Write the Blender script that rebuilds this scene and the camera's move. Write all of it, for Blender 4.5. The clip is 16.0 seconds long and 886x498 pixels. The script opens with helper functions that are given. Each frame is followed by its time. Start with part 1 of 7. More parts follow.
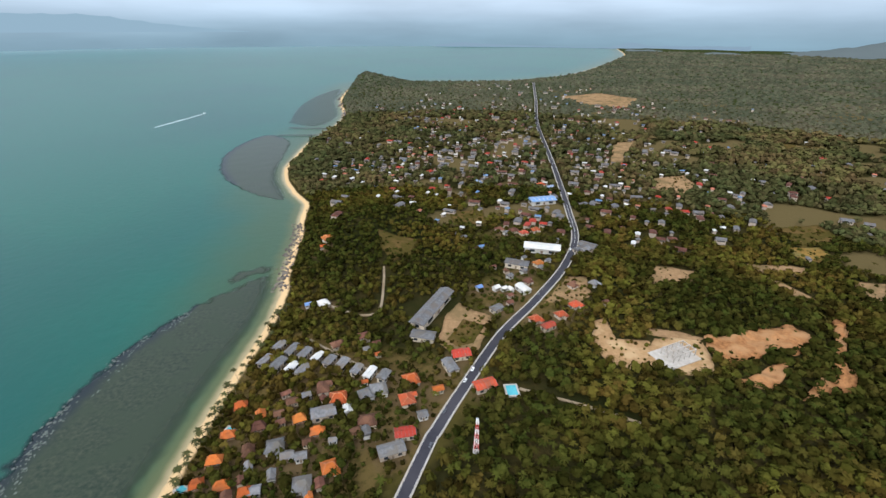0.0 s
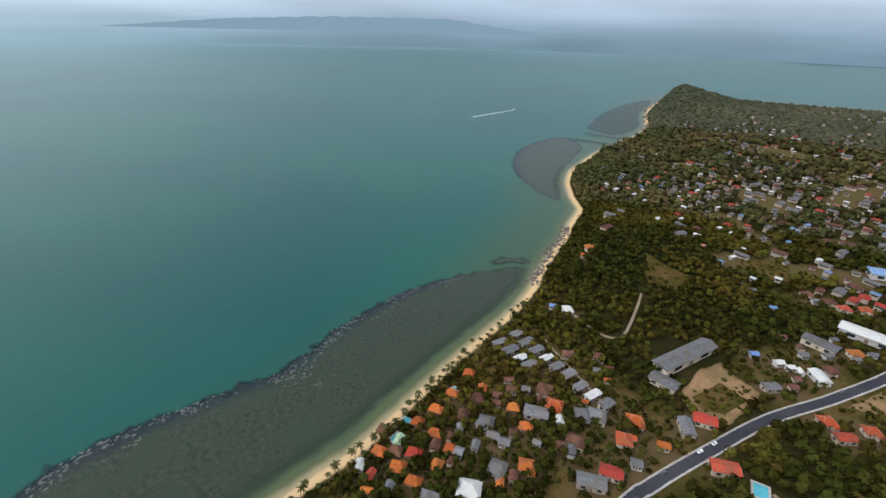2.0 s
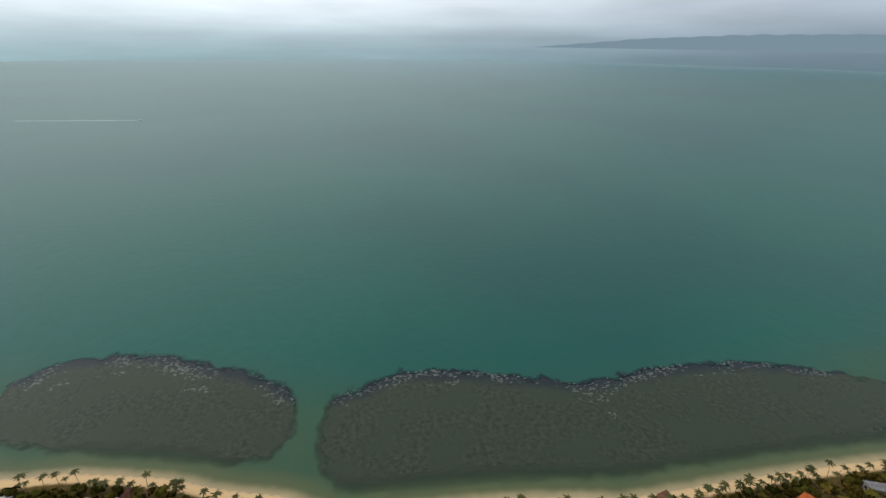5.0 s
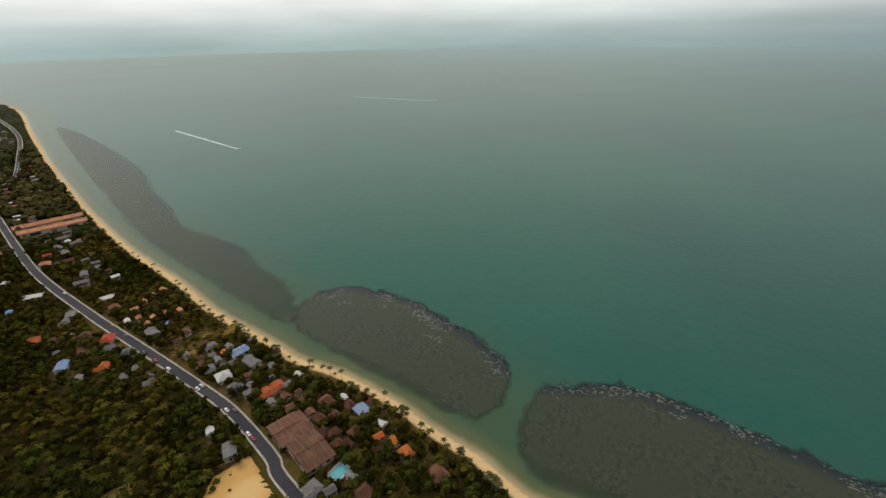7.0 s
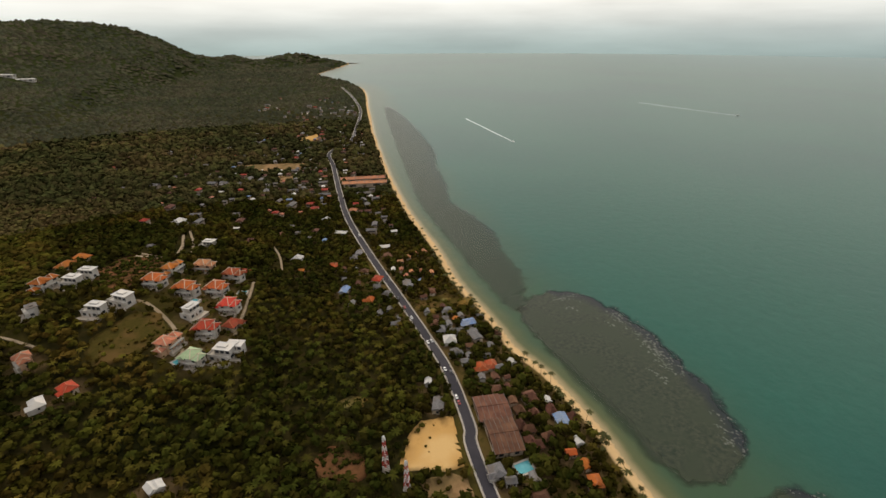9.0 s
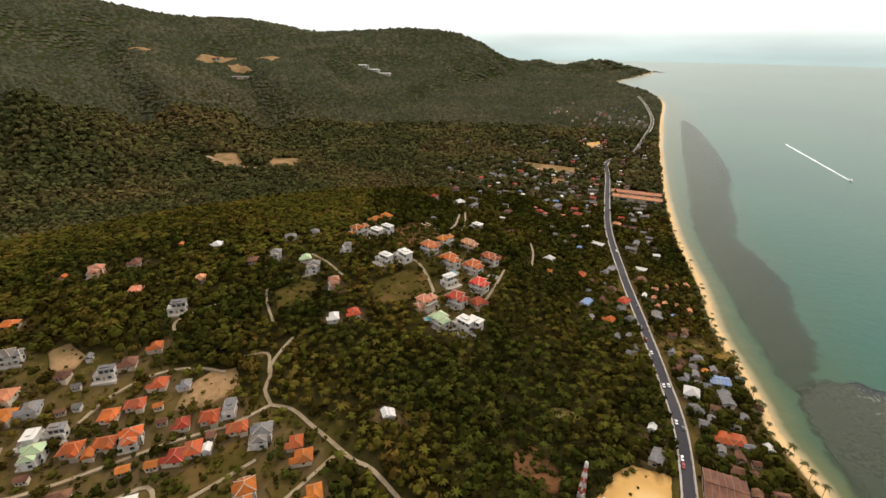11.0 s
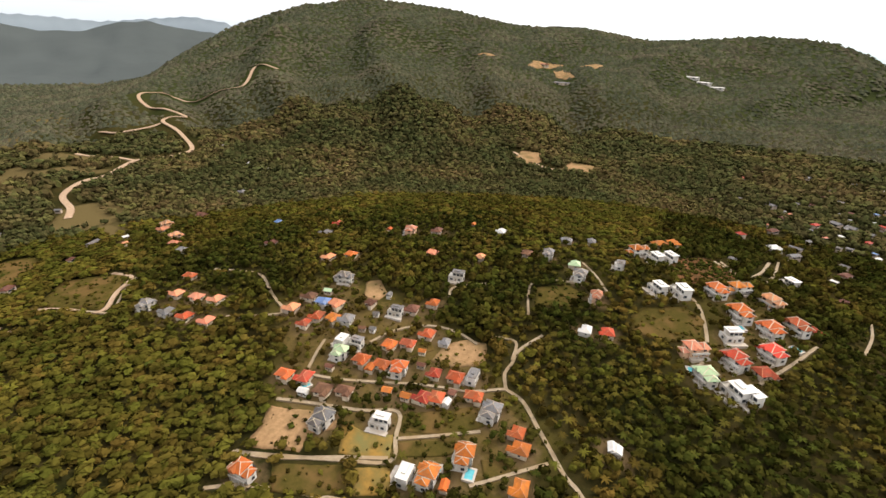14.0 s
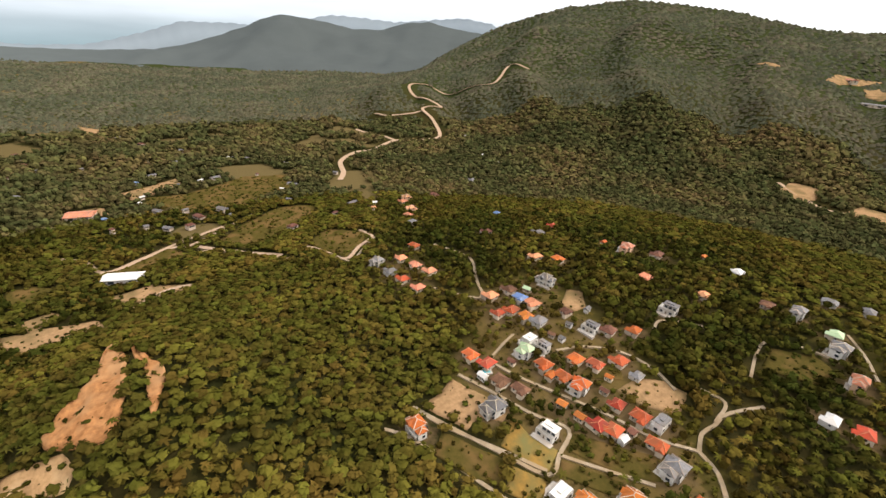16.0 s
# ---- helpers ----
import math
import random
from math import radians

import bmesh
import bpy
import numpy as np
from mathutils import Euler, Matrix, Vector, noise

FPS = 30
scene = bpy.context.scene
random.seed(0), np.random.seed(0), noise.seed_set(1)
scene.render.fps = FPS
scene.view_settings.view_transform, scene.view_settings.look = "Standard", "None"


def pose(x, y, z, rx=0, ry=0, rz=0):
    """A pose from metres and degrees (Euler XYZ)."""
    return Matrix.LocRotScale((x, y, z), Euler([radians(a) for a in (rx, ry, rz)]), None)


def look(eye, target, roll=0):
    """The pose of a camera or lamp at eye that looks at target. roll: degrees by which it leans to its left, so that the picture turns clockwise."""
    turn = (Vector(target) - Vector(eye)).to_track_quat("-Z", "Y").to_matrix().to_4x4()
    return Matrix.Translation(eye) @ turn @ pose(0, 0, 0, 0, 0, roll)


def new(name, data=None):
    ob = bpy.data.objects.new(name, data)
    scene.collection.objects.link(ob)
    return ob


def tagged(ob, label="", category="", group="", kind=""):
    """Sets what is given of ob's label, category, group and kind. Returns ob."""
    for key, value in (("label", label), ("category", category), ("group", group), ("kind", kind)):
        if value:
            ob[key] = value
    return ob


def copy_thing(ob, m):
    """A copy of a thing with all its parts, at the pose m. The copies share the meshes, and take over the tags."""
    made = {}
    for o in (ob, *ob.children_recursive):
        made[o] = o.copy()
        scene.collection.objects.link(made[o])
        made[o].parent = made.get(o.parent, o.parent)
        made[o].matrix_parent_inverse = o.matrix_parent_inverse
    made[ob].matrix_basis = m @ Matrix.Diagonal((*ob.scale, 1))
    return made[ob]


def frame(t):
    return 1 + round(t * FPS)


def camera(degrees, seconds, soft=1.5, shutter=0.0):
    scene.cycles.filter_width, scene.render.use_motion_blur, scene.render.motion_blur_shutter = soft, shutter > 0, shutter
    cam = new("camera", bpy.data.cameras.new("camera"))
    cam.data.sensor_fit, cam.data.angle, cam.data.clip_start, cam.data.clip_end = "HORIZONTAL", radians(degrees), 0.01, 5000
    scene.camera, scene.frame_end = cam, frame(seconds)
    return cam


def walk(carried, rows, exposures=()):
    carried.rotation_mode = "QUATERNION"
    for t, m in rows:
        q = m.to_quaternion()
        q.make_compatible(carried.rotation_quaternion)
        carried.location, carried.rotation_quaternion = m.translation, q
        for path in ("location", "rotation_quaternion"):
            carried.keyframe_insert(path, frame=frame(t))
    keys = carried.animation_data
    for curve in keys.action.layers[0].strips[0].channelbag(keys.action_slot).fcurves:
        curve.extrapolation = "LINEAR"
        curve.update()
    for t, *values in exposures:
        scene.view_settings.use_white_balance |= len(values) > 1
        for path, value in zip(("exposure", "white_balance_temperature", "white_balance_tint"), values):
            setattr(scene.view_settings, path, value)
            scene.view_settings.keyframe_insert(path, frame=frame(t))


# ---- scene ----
# Camera: it hangs over the coast and turns once round.
EYE = 190.0
PATH = [
    (0.0, 64.15, -0.22, 0.24),
    (0.5, 64.31, -0.51, 10.27),
    (1.0, 64.38, -0.83, 19.62),
    (1.5, 64.41, -1.15, 27.63),
    (2.0, 64.32, -1.42, 35.53),
    (2.5, 64.27, -1.50, 43.35),
    (3.0, 64.31, -1.46, 51.53),
    (3.5, 64.05, -1.99, 59.20),
    (4.0, 64.30, -1.87, 67.16),
    (4.2, 64.84, -1.50, 69.54),
    (6.3, 64.45, 0.47, 100.06),
    (6.5, 64.48, 0.72, 103.57),
    (7.0, 64.41, 0.88, 111.28),
    (7.5, 64.52, 0.87, 118.53),
    (8.0, 64.53, 0.93, 127.26),
    (8.5, 64.70, 0.64, 135.08),
    (9.0, 64.89, 0.26, 143.86),
    (9.5, 65.07, -0.25, 152.61),
    (9.7, 65.09, -0.50, 156.14),
    (11.8, 65.76, 0.35, 187.97),
    (12.0, 65.82, 0.30, 190.10),
    (12.5, 66.03, -0.04, 195.48),
    (13.0, 66.13, -0.20, 201.64),
    (13.5, 66.18, -0.48, 207.87),
    (14.0, 66.20, -0.78, 213.58),
    (14.5, 66.12, -1.16, 219.76),
    (15.0, 66.03, -1.54, 227.08),
    (15.5, 65.90, -1.82, 233.70),
    (16.0, 65.67, -2.27, 241.89),
]  # seconds, tilt, roll, bearing
cam = camera(87.5, 16.0, soft=1.5)
EXPOSURES = [(0.0, 0.55, 5500, 10), (1.5, 0.27, 5500, 11), (4.0, -0.08, 5600, 11), (6.5, -0.25, 6350, 10), (9.5, -0.16, 6850, 14), (12.0, 0.76, 6700,
    14), (16.0, 0.96, 6500, 15)]
walk(cam, [(t, pose(0.3, 0.2, EYE, a, b, c)) for t, a, b, c in PATH], EXPOSURES)

# Light: a high overcast with a pale sun to the south.
SUN_BEARING, SUN_HEIGHT = 159.2, 42.0
world = bpy.data.worlds.new("sky")
scene.world = world
world.use_nodes = True
wt = world.node_tree
wn, wl = wt.nodes, wt.links
background = wn["Background"]
sky = wn.new("ShaderNodeTexSky")
sky.sky_type, sky.sun_disc = "NISHITA", False
sky.sun_elevation, sky.sun_rotation = radians(SUN_HEIGHT), radians(SUN_BEARING)
sky.dust_density = 3.0
coords = wn.new("ShaderNodeTexCoord")
split = wn.new("ShaderNodeSeparateXYZ")
wl.new(coords.outputs["Generated"], split.inputs[0])
height = wn.new("ShaderNodeMapRange")
height.inputs[1].default_value, height.inputs[2].default_value = -0.06, 0.44
wl.new(split.outputs[2], height.inputs[0])
ramp = wn.new("ShaderNodeValToRGB")
wl.new(height.outputs[0], ramp.inputs[0])
SKY_TONES = ((0.03, (0.198, 0.277, 0.295)), (0.075, (0.235, 0.313, 0.334)), (0.125, (0.31, 0.38, 0.405)),
             (0.17, (0.455, 0.515, 0.54)), (0.26, (0.63, 0.67, 0.69)), (0.42, (0.63, 0.67, 0.69)), (1.0, (0.56, 0.60, 0.635)))
for place, colour in SKY_TONES:
    e = ramp.color_ramp.elements.new(place)
    e.color = (*colour, 1)
ramp.color_ramp.elements.remove(ramp.color_ramp.elements[0])
ramp.color_ramp.elements.remove(ramp.color_ramp.elements[-1])
# Broad brighter, warmer side of the cloud, towards the sun.
toward = wn.new("ShaderNodeVectorMath")
toward.operation = "DOT_PRODUCT"
wl.new(coords.outputs["Generated"], toward.inputs[0])
toward.inputs[1].default_value = (-math.sin(radians(SUN_BEARING - 17)), math.cos(radians(SUN_BEARING - 17)), 0.0)
side = wn.new("ShaderNodeMapRange")
side.interpolation_type = "SMOOTHSTEP"
side.inputs[1].default_value, side.inputs[2].default_value, side.inputs[3].default_value, side.inputs[4].default_value = -0.25, 1.0, 0.0, 1.0
wl.new(toward.outputs["Value"], side.inputs[0])
warm = wn.new("ShaderNodeMix")
warm.data_type, warm.blend_type = "RGBA", "MULTIPLY"
warm.inputs[7].default_value = (2.15, 2.05, 1.88, 1)
wl.new(side.outputs[0], warm.inputs[0])
wl.new(ramp.outputs[0], warm.inputs[6])
# Slow cloud structure.
cloud = wn.new("ShaderNodeTexNoise")
cloud.inputs["Scale"].default_value, cloud.inputs["Detail"].default_value = 3.0, 5.0
stretch = wn.new("ShaderNodeMapping")
stretch.inputs["Scale"].default_value = (1.0, 1.0, 7.0)
wl.new(coords.outputs["Generated"], stretch.inputs[0])
wl.new(stretch.outputs[0], cloud.inputs[0])
cloudy = wn.new("ShaderNodeMapRange")
cloudy.inputs[1].default_value, cloudy.inputs[2].default_value, cloudy.inputs[3].default_value, cloudy.inputs[4].default_value = 0.3, 0.7, 0.86, 1.13
wl.new(cloud.outputs[0], cloudy.inputs[0])
lit = wn.new("ShaderNodeVectorMath")
lit.operation = "SCALE"
wl.new(warm.outputs[2], lit.inputs[0])
wl.new(cloudy.outputs[0], lit.inputs["Scale"])
blue = wn.new("ShaderNodeVectorMath")
blue.operation = "SCALE"
blue.inputs["Scale"].default_value = 0.05
wl.new(sky.outputs[0], blue.inputs[0])
both = wn.new("ShaderNodeMix")
both.data_type = "RGBA"
both.inputs[0].default_value = 0.9
wl.new(blue.outputs[0], both.inputs[6])
wl.new(lit.outputs[0], both.inputs[7])
wl.new(both.outputs[2], background.inputs[0])
background.inputs[1].default_value = 1.0

sun = new("sun", bpy.data.lights.new("sun", "SUN"))
sun.data.energy, sun.data.angle, sun.data.color = 1.5, radians(8), (1.0, 0.93, 0.82)
b, h = radians(SUN_BEARING), radians(SUN_HEIGHT)
sun.matrix_world = look((0, 0, 900), (math.sin(b) * math.cos(h), -math.cos(b) * math.cos(h), 900 - math.sin(h)))


# ---- materials ----
def material(name, colour, rough=0.8, second=None, scale=1.0, third=None, broad=60.0, bump=0.0, metal=0.0, tint=None, ior=1.45, spec=0.5, swing=(0.42, 1.65)):
    """A surface whose colour wanders between two tones at a fine scale and a third at a broad one. scale, broad: metres."""
    m = bpy.data.materials.new(name)
    m.use_nodes = True
    n, l = m.node_tree.nodes, m.node_tree.links
    p = n["Principled BSDF"]
    p.inputs["Roughness"].default_value, p.inputs["Metallic"].default_value = rough, metal
    p.inputs["IOR"].default_value = ior
    p.inputs["Specular IOR Level"].default_value = spec
    place = n.new("ShaderNodeNewGeometry").outputs["Position"]
    fine = n.new("ShaderNodeTexNoise")
    fine.inputs["Scale"].default_value, fine.inputs["Detail"].default_value, fine.inputs["Roughness"].default_value = 1.0 / scale, 6.0, 0.65
    l.new(place, fine.inputs[0])
    mix = n.new("ShaderNodeMix")
    mix.data_type = "RGBA"
    mix.inputs[6].default_value, mix.inputs[7].default_value = (*colour, 1), (*(second or [c * 0.7 for c in colour]), 1)
    spread = n.new("ShaderNodeMapRange")
    spread.inputs[1].default_value, spread.inputs[2].default_value = 0.35, 0.65
    l.new(fine.outputs[0], spread.inputs[0])
    l.new(spread.outputs[0], mix.inputs[0])
    top = mix.outputs[2]
    if third:
        wide = n.new("ShaderNodeTexNoise")
        wide.inputs["Scale"].default_value, wide.inputs["Detail"].default_value = 1.0 / broad, 4.0
        l.new(place, wide.inputs[0])
        reach = n.new("ShaderNodeMapRange")
        reach.inputs[1].default_value, reach.inputs[2].default_value = 0.45, 0.62
        l.new(wide.outputs[0], reach.inputs[0])
        over = n.new("ShaderNodeMix")
        over.data_type = "RGBA"
        l.new(reach.outputs[0], over.inputs[0])
        l.new(top, over.inputs[6])
        over.inputs[7].default_value = (*third, 1)
        top = over.outputs[2]
    if tint:
        if tint == "object":
            value = n.new("ShaderNodeObjectInfo").outputs["Random"]
        else:
            a = n.new("ShaderNodeAttribute")
            a.attribute_name = tint
            value = a.outputs["Fac"]
        vary = n.new("ShaderNodeHueSaturation")
        hue, light = n.new("ShaderNodeMapRange"), n.new("ShaderNodeMapRange")
        for node, low, high in ((hue, 0.465, 0.525), (light, *swing)) if tint != "object" else ((hue, 0.49, 0.512), (light, 0.72, 1.2)):
            node.inputs[3].default_value, node.inputs[4].default_value = low, high
        l.new(value, light.inputs[0])
        # The hue runs on a shuffled copy of the same number.
        shuffle = n.new("ShaderNodeMath")
        shuffle.operation = "MULTIPLY"
        shuffle.inputs[1].default_value = 7.31
        part_of = n.new("ShaderNodeMath")
        part_of.operation = "FRACT"
        l.new(value, shuffle.inputs[0])
        l.new(shuffle.outputs[0], part_of.inputs[0])
        l.new(part_of.outputs[0], hue.inputs[0])
        l.new(hue.outputs[0], vary.inputs["Hue"])
        l.new(light.outputs[0], vary.inputs["Value"])
        l.new(top, vary.inputs["Color"])
        top = vary.outputs[0]
    l.new(top, p.inputs["Base Color"])
    if bump:
        rise = n.new("ShaderNodeBump")
        rise.inputs["Strength"].default_value, rise.inputs["Distance"].default_value = 0.8, bump
        l.new(fine.outputs[0], rise.inputs["Height"])
        l.new(rise.outputs[0], p.inputs["Normal"])
    return m


def mixed_in(m, attribute, colour, low=0.0, high=1.0, ragged=0.0, size=8.0):
    """Lay a further colour over a material where a mesh attribute runs from low to high."""
    n, l = m.node_tree.nodes, m.node_tree.links
    p = n["Principled BSDF"]
    old = p.inputs["Base Color"].links[0].from_socket
    a = n.new("ShaderNodeAttribute")
    a.attribute_name = attribute
    value = a.outputs["Fac"]
    if ragged:
        noise_node = n.new("ShaderNodeTexNoise")
        noise_node.inputs["Scale"].default_value, noise_node.inputs["Detail"].default_value = 1.0 / size, 4.0
        l.new(n.new("ShaderNodeNewGeometry").outputs["Position"], noise_node.inputs[0])
        shift = n.new("ShaderNodeMath")
        shift.operation = "MULTIPLY_ADD"
        l.new(noise_node.outputs[0], shift.inputs[0])
        shift.inputs[1].default_value = ragged
        lower = n.new("ShaderNodeMath")
        lower.operation = "SUBTRACT"
        l.new(value, lower.inputs[0])
        lower.inputs[1].default_value = ragged * 0.5
        l.new(lower.outputs[0], shift.inputs[2])
        value = shift.outputs[0]
    reach = n.new("ShaderNodeMapRange")
    reach.interpolation_type = "SMOOTHSTEP"
    reach.inputs[1].default_value, reach.inputs[2].default_value = low, high
    l.new(value, reach.inputs[0])
    over = n.new("ShaderNodeMix")
    over.data_type = "RGBA"
    l.new(reach.outputs[0], over.inputs[0])
    l.new(old, over.inputs[6])
    over.inputs[7].default_value = (*colour, 1)
    l.new(over.outputs[2], p.inputs["Base Color"])
    return m


M_GROUND = material("undergrowth", (0.022, 0.021, 0.007), 0.95, (0.040, 0.030, 0.010), 5.0, (0.015, 0.016, 0.005), 60.0, 1.2, spec=0.0)
mixed_in(M_GROUND, "wild", (0.028, 0.034, 0.012), 0.0, 1.0, 0.5, 30.0)
mixed_in(M_GROUND, "lawn", (0.050, 0.041, 0.011), 0.1, 0.7, 0.9, 7.0)
mixed_in(M_GROUND, "lawn", (0.085, 0.060, 0.020), 0.75, 1.0, 1.1, 3.0)
mixed_in(M_GROUND, "field", (0.085, 0.064, 0.026), 0.25, 0.75, 0.6, 11.0)
mixed_in(M_GROUND, "yard", (0.092, 0.063, 0.030), 0.15, 0.8, 0.9, 4.0)
mixed_in(M_GROUND, "shore", (0.53, 0.365, 0.185), 6.6, 4.2, 2.6, 5.0)
mixed_in(M_GROUND, "shore", (0.40, 0.29, 0.16), 2.0, -1.0)
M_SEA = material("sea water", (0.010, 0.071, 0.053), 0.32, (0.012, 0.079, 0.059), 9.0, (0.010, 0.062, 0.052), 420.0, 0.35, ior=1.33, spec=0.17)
# Haze painted into the far water: paler as the shore falls behind.
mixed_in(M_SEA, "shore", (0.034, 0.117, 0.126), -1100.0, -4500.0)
mixed_in(M_SEA, "shore", (0.034, 0.068, 0.037), -110.0, -22.0, 40.0, 60.0)
mixed_in(M_SEA, "shore", (0.074, 0.088, 0.040), -17.0, -4.0, 9.0, 20.0)
mixed_in(M_SEA, "shore", (0.30, 0.24, 0.13), -6.0, 0.5, 3.0, 9.0)
M_SOIL = material("red soil", (0.33, 0.155, 0.060), 0.95, (0.17, 0.078, 0.030), 3.0, (0.30, 0.165, 0.075), 14.0, 0.6, spec=0.0)
M_DIRT = material("pale dirt", (0.275, 0.170, 0.086), 0.95, (0.185, 0.115, 0.056), 2.5, (0.135, 0.094, 0.042), 18.0, 0.3, spec=0.0)
M_SAND = material("yellow sand", (0.46, 0.275, 0.095), 0.95, (0.38, 0.22, 0.075), 5.0, (0.50, 0.33, 0.14), 20.0, 0.2, spec=0.0)
M_GRASS = material("dry lawn", (0.066, 0.049, 0.013), 0.95, (0.043, 0.037, 0.009), 2.5, (0.095, 0.060, 0.021), 14.0, 0.2, spec=0.0)
M_STRAW = material("straw field", (0.21, 0.125, 0.032), 0.95, (0.13, 0.082, 0.022), 5.0, (0.12, 0.11, 0.04), 20.0, 0.2, spec=0.0)
M_GRAVEL = material("levelled gravel", (0.33, 0.205, 0.098), 0.95, (0.24, 0.145, 0.068), 2.0, (0.37, 0.25, 0.13), 11.0, 0.2, spec=0.0)
M_EARTH = material("dark red earth", (0.085, 0.043, 0.020), 0.95, (0.045, 0.030, 0.012), 2.0, (0.13, 0.060, 0.027), 9.0, 0.5, spec=0.0)
M_ASPHALT = material("asphalt", (0.034, 0.032, 0.039), 0.85, (0.027, 0.026, 0.031), 3.0, (0.043, 0.040, 0.046), 30.0, 0.02, spec=0.2)
M_CONCRETE = material("pale concrete", (0.40, 0.36, 0.31), 0.85, (0.30, 0.27, 0.23), 2.5, (0.34, 0.29, 0.23), 12.0, 0.03)
M_LANE = material("concrete lane", (0.27, 0.21, 0.135), 0.9, (0.19, 0.145, 0.09), 2.0, (0.21, 0.15, 0.082), 12.0, 0.05)
M_PAINT = material("road paint", (0.70, 0.69, 0.65), 0.7, (0.55, 0.54, 0.50), 1.0)
M_LEAF = material("forest leaves", (0.033, 0.033, 0.006), 0.9, (0.020, 0.023, 0.004), 2.0, (0.058, 0.047, 0.008), 80.0, tint="tint", spec=0.0)
M_SCRUB = material("young scrub leaves", (0.056, 0.051, 0.009), 0.9, (0.038, 0.037, 0.006), 2.0, (0.078, 0.064, 0.011), 45.0, swing=(0.7, 1.3), tint="tint", spec=0.0)
M_TRACK = material("pale track earth", (0.36, 0.265, 0.185), 0.95, (0.235, 0.160, 0.100), 3.0, (0.29, 0.205, 0.135), 20.0, 0.4, spec=0.0)
# Haze is painted into both leaf colours below: lighter and greyer than near leaves.
M_HAZED_MID_LEAF = material("haze-tinted woodland canopy", (0.055, 0.054, 0.019), 0.9, (0.040, 0.043, 0.015), 5.0, (0.082, 0.067, 0.024), 150.0, swing=(0.6, 1.4), tint="tint", spec=0.0)
M_HAZED_FAR_LEAF = material("haze-tinted far canopy", (0.053, 0.054, 0.031), 0.9, (0.039, 0.043, 0.026), 12.0, (0.064, 0.060, 0.035), 210.0, swing=(0.7, 1.3), tint="tint", spec=0.0)
M_PALM = material("palm fronds", (0.034, 0.040, 0.010), 0.8, (0.055, 0.050, 0.016), 1.5, tint="object", spec=0.1)
M_BARK = material("bark", (0.16, 0.12, 0.085), 0.9, (0.10, 0.075, 0.05), 0.5)
M_ROCK = material("shore rock", (0.105, 0.088, 0.074), 0.9, (0.055, 0.047, 0.043), 1.5, (0.16, 0.132, 0.104), 6.0, 0.2)
M_GLASS = material("window glass", (0.02, 0.025, 0.03), 0.12, (0.03, 0.035, 0.04), 1.0)
M_POOL = material("pool water", (0.07, 0.30, 0.35), 0.08, (0.10, 0.36, 0.40), 1.5, ior=1.33)
M_WOOD = material("weathered timber", (0.17, 0.12, 0.08), 0.85, (0.11, 0.08, 0.05), 0.6)
M_RED_STEEL = material("red mast paint", (0.45, 0.05, 0.035), 0.5, (0.36, 0.05, 0.035), 0.8)
M_WHITE_STEEL = material("white mast paint", (0.75, 0.74, 0.71), 0.5, (0.62, 0.61, 0.58), 0.8)
M_PIER = material("dark wet timber", (0.050, 0.042, 0.036), 0.8, (0.030, 0.026, 0.023), 0.8)
M_FOAM = material("foam", (0.72, 0.76, 0.76), 0.6, (0.35, 0.45, 0.45), 5.0)
M_WHITE = material("white gelcoat", (0.78, 0.78, 0.76), 0.35, (0.68, 0.68, 0.66), 1.0)
M_TYRE = material("tyre rubber", (0.02, 0.02, 0.02), 0.8, (0.03, 0.03, 0.03), 0.3)
ROOFS = {
    "o": material("orange roof tiles", (0.44, 0.115, 0.022), 0.8, (0.33, 0.085, 0.018), 1.6, (0.27, 0.085, 0.026), 5.0, 0.06, tint="object", spec=0.15),
    "r": material("red roof tiles", (0.37, 0.060, 0.022), 0.75, (0.26, 0.045, 0.018), 1.6, (0.22, 0.060, 0.028), 6.0, 0.06, tint="object", spec=0.15),
    "R": material("bright red roof tiles", (0.52, 0.050, 0.030), 0.7, (0.42, 0.05, 0.03), 1.6, None, 6.0, 0.06, spec=0.15),
    "n": material("brown roof shingles", (0.108, 0.048, 0.029), 0.85, (0.070, 0.034, 0.022), 1.2, (0.14, 0.066, 0.040), 5.0, 0.06, tint="object", spec=0.15),
    "g": material("grey roof sheets", (0.165, 0.160, 0.160), 0.7, (0.10, 0.097, 0.097), 1.6, (0.13, 0.112, 0.095), 5.0, 0.04, tint="object", spec=0.15),
    "w": material("white roof sheets", (0.48, 0.47, 0.445), 0.6, (0.40, 0.39, 0.365), 2.0, (0.50, 0.47, 0.42), 7.0, 0.03, spec=0.15),
    "b": material("blue roof sheets", (0.12, 0.19, 0.36), 0.6, (0.10, 0.17, 0.31), 2.0, (0.17, 0.21, 0.29), 6.0, 0.03, tint="object", spec=0.15),
    "p": material("salmon roof tiles", (0.50, 0.205, 0.105), 0.8, (0.40, 0.155, 0.078), 1.6, (0.33, 0.150, 0.085), 5.0, 0.06, tint="object", spec=0.15),
    "G": material("pale green roof tiles", (0.33, 0.42, 0.25), 0.75, (0.27, 0.36, 0.21), 1.6, None, 6.0, 0.05, spec=0.15),
}
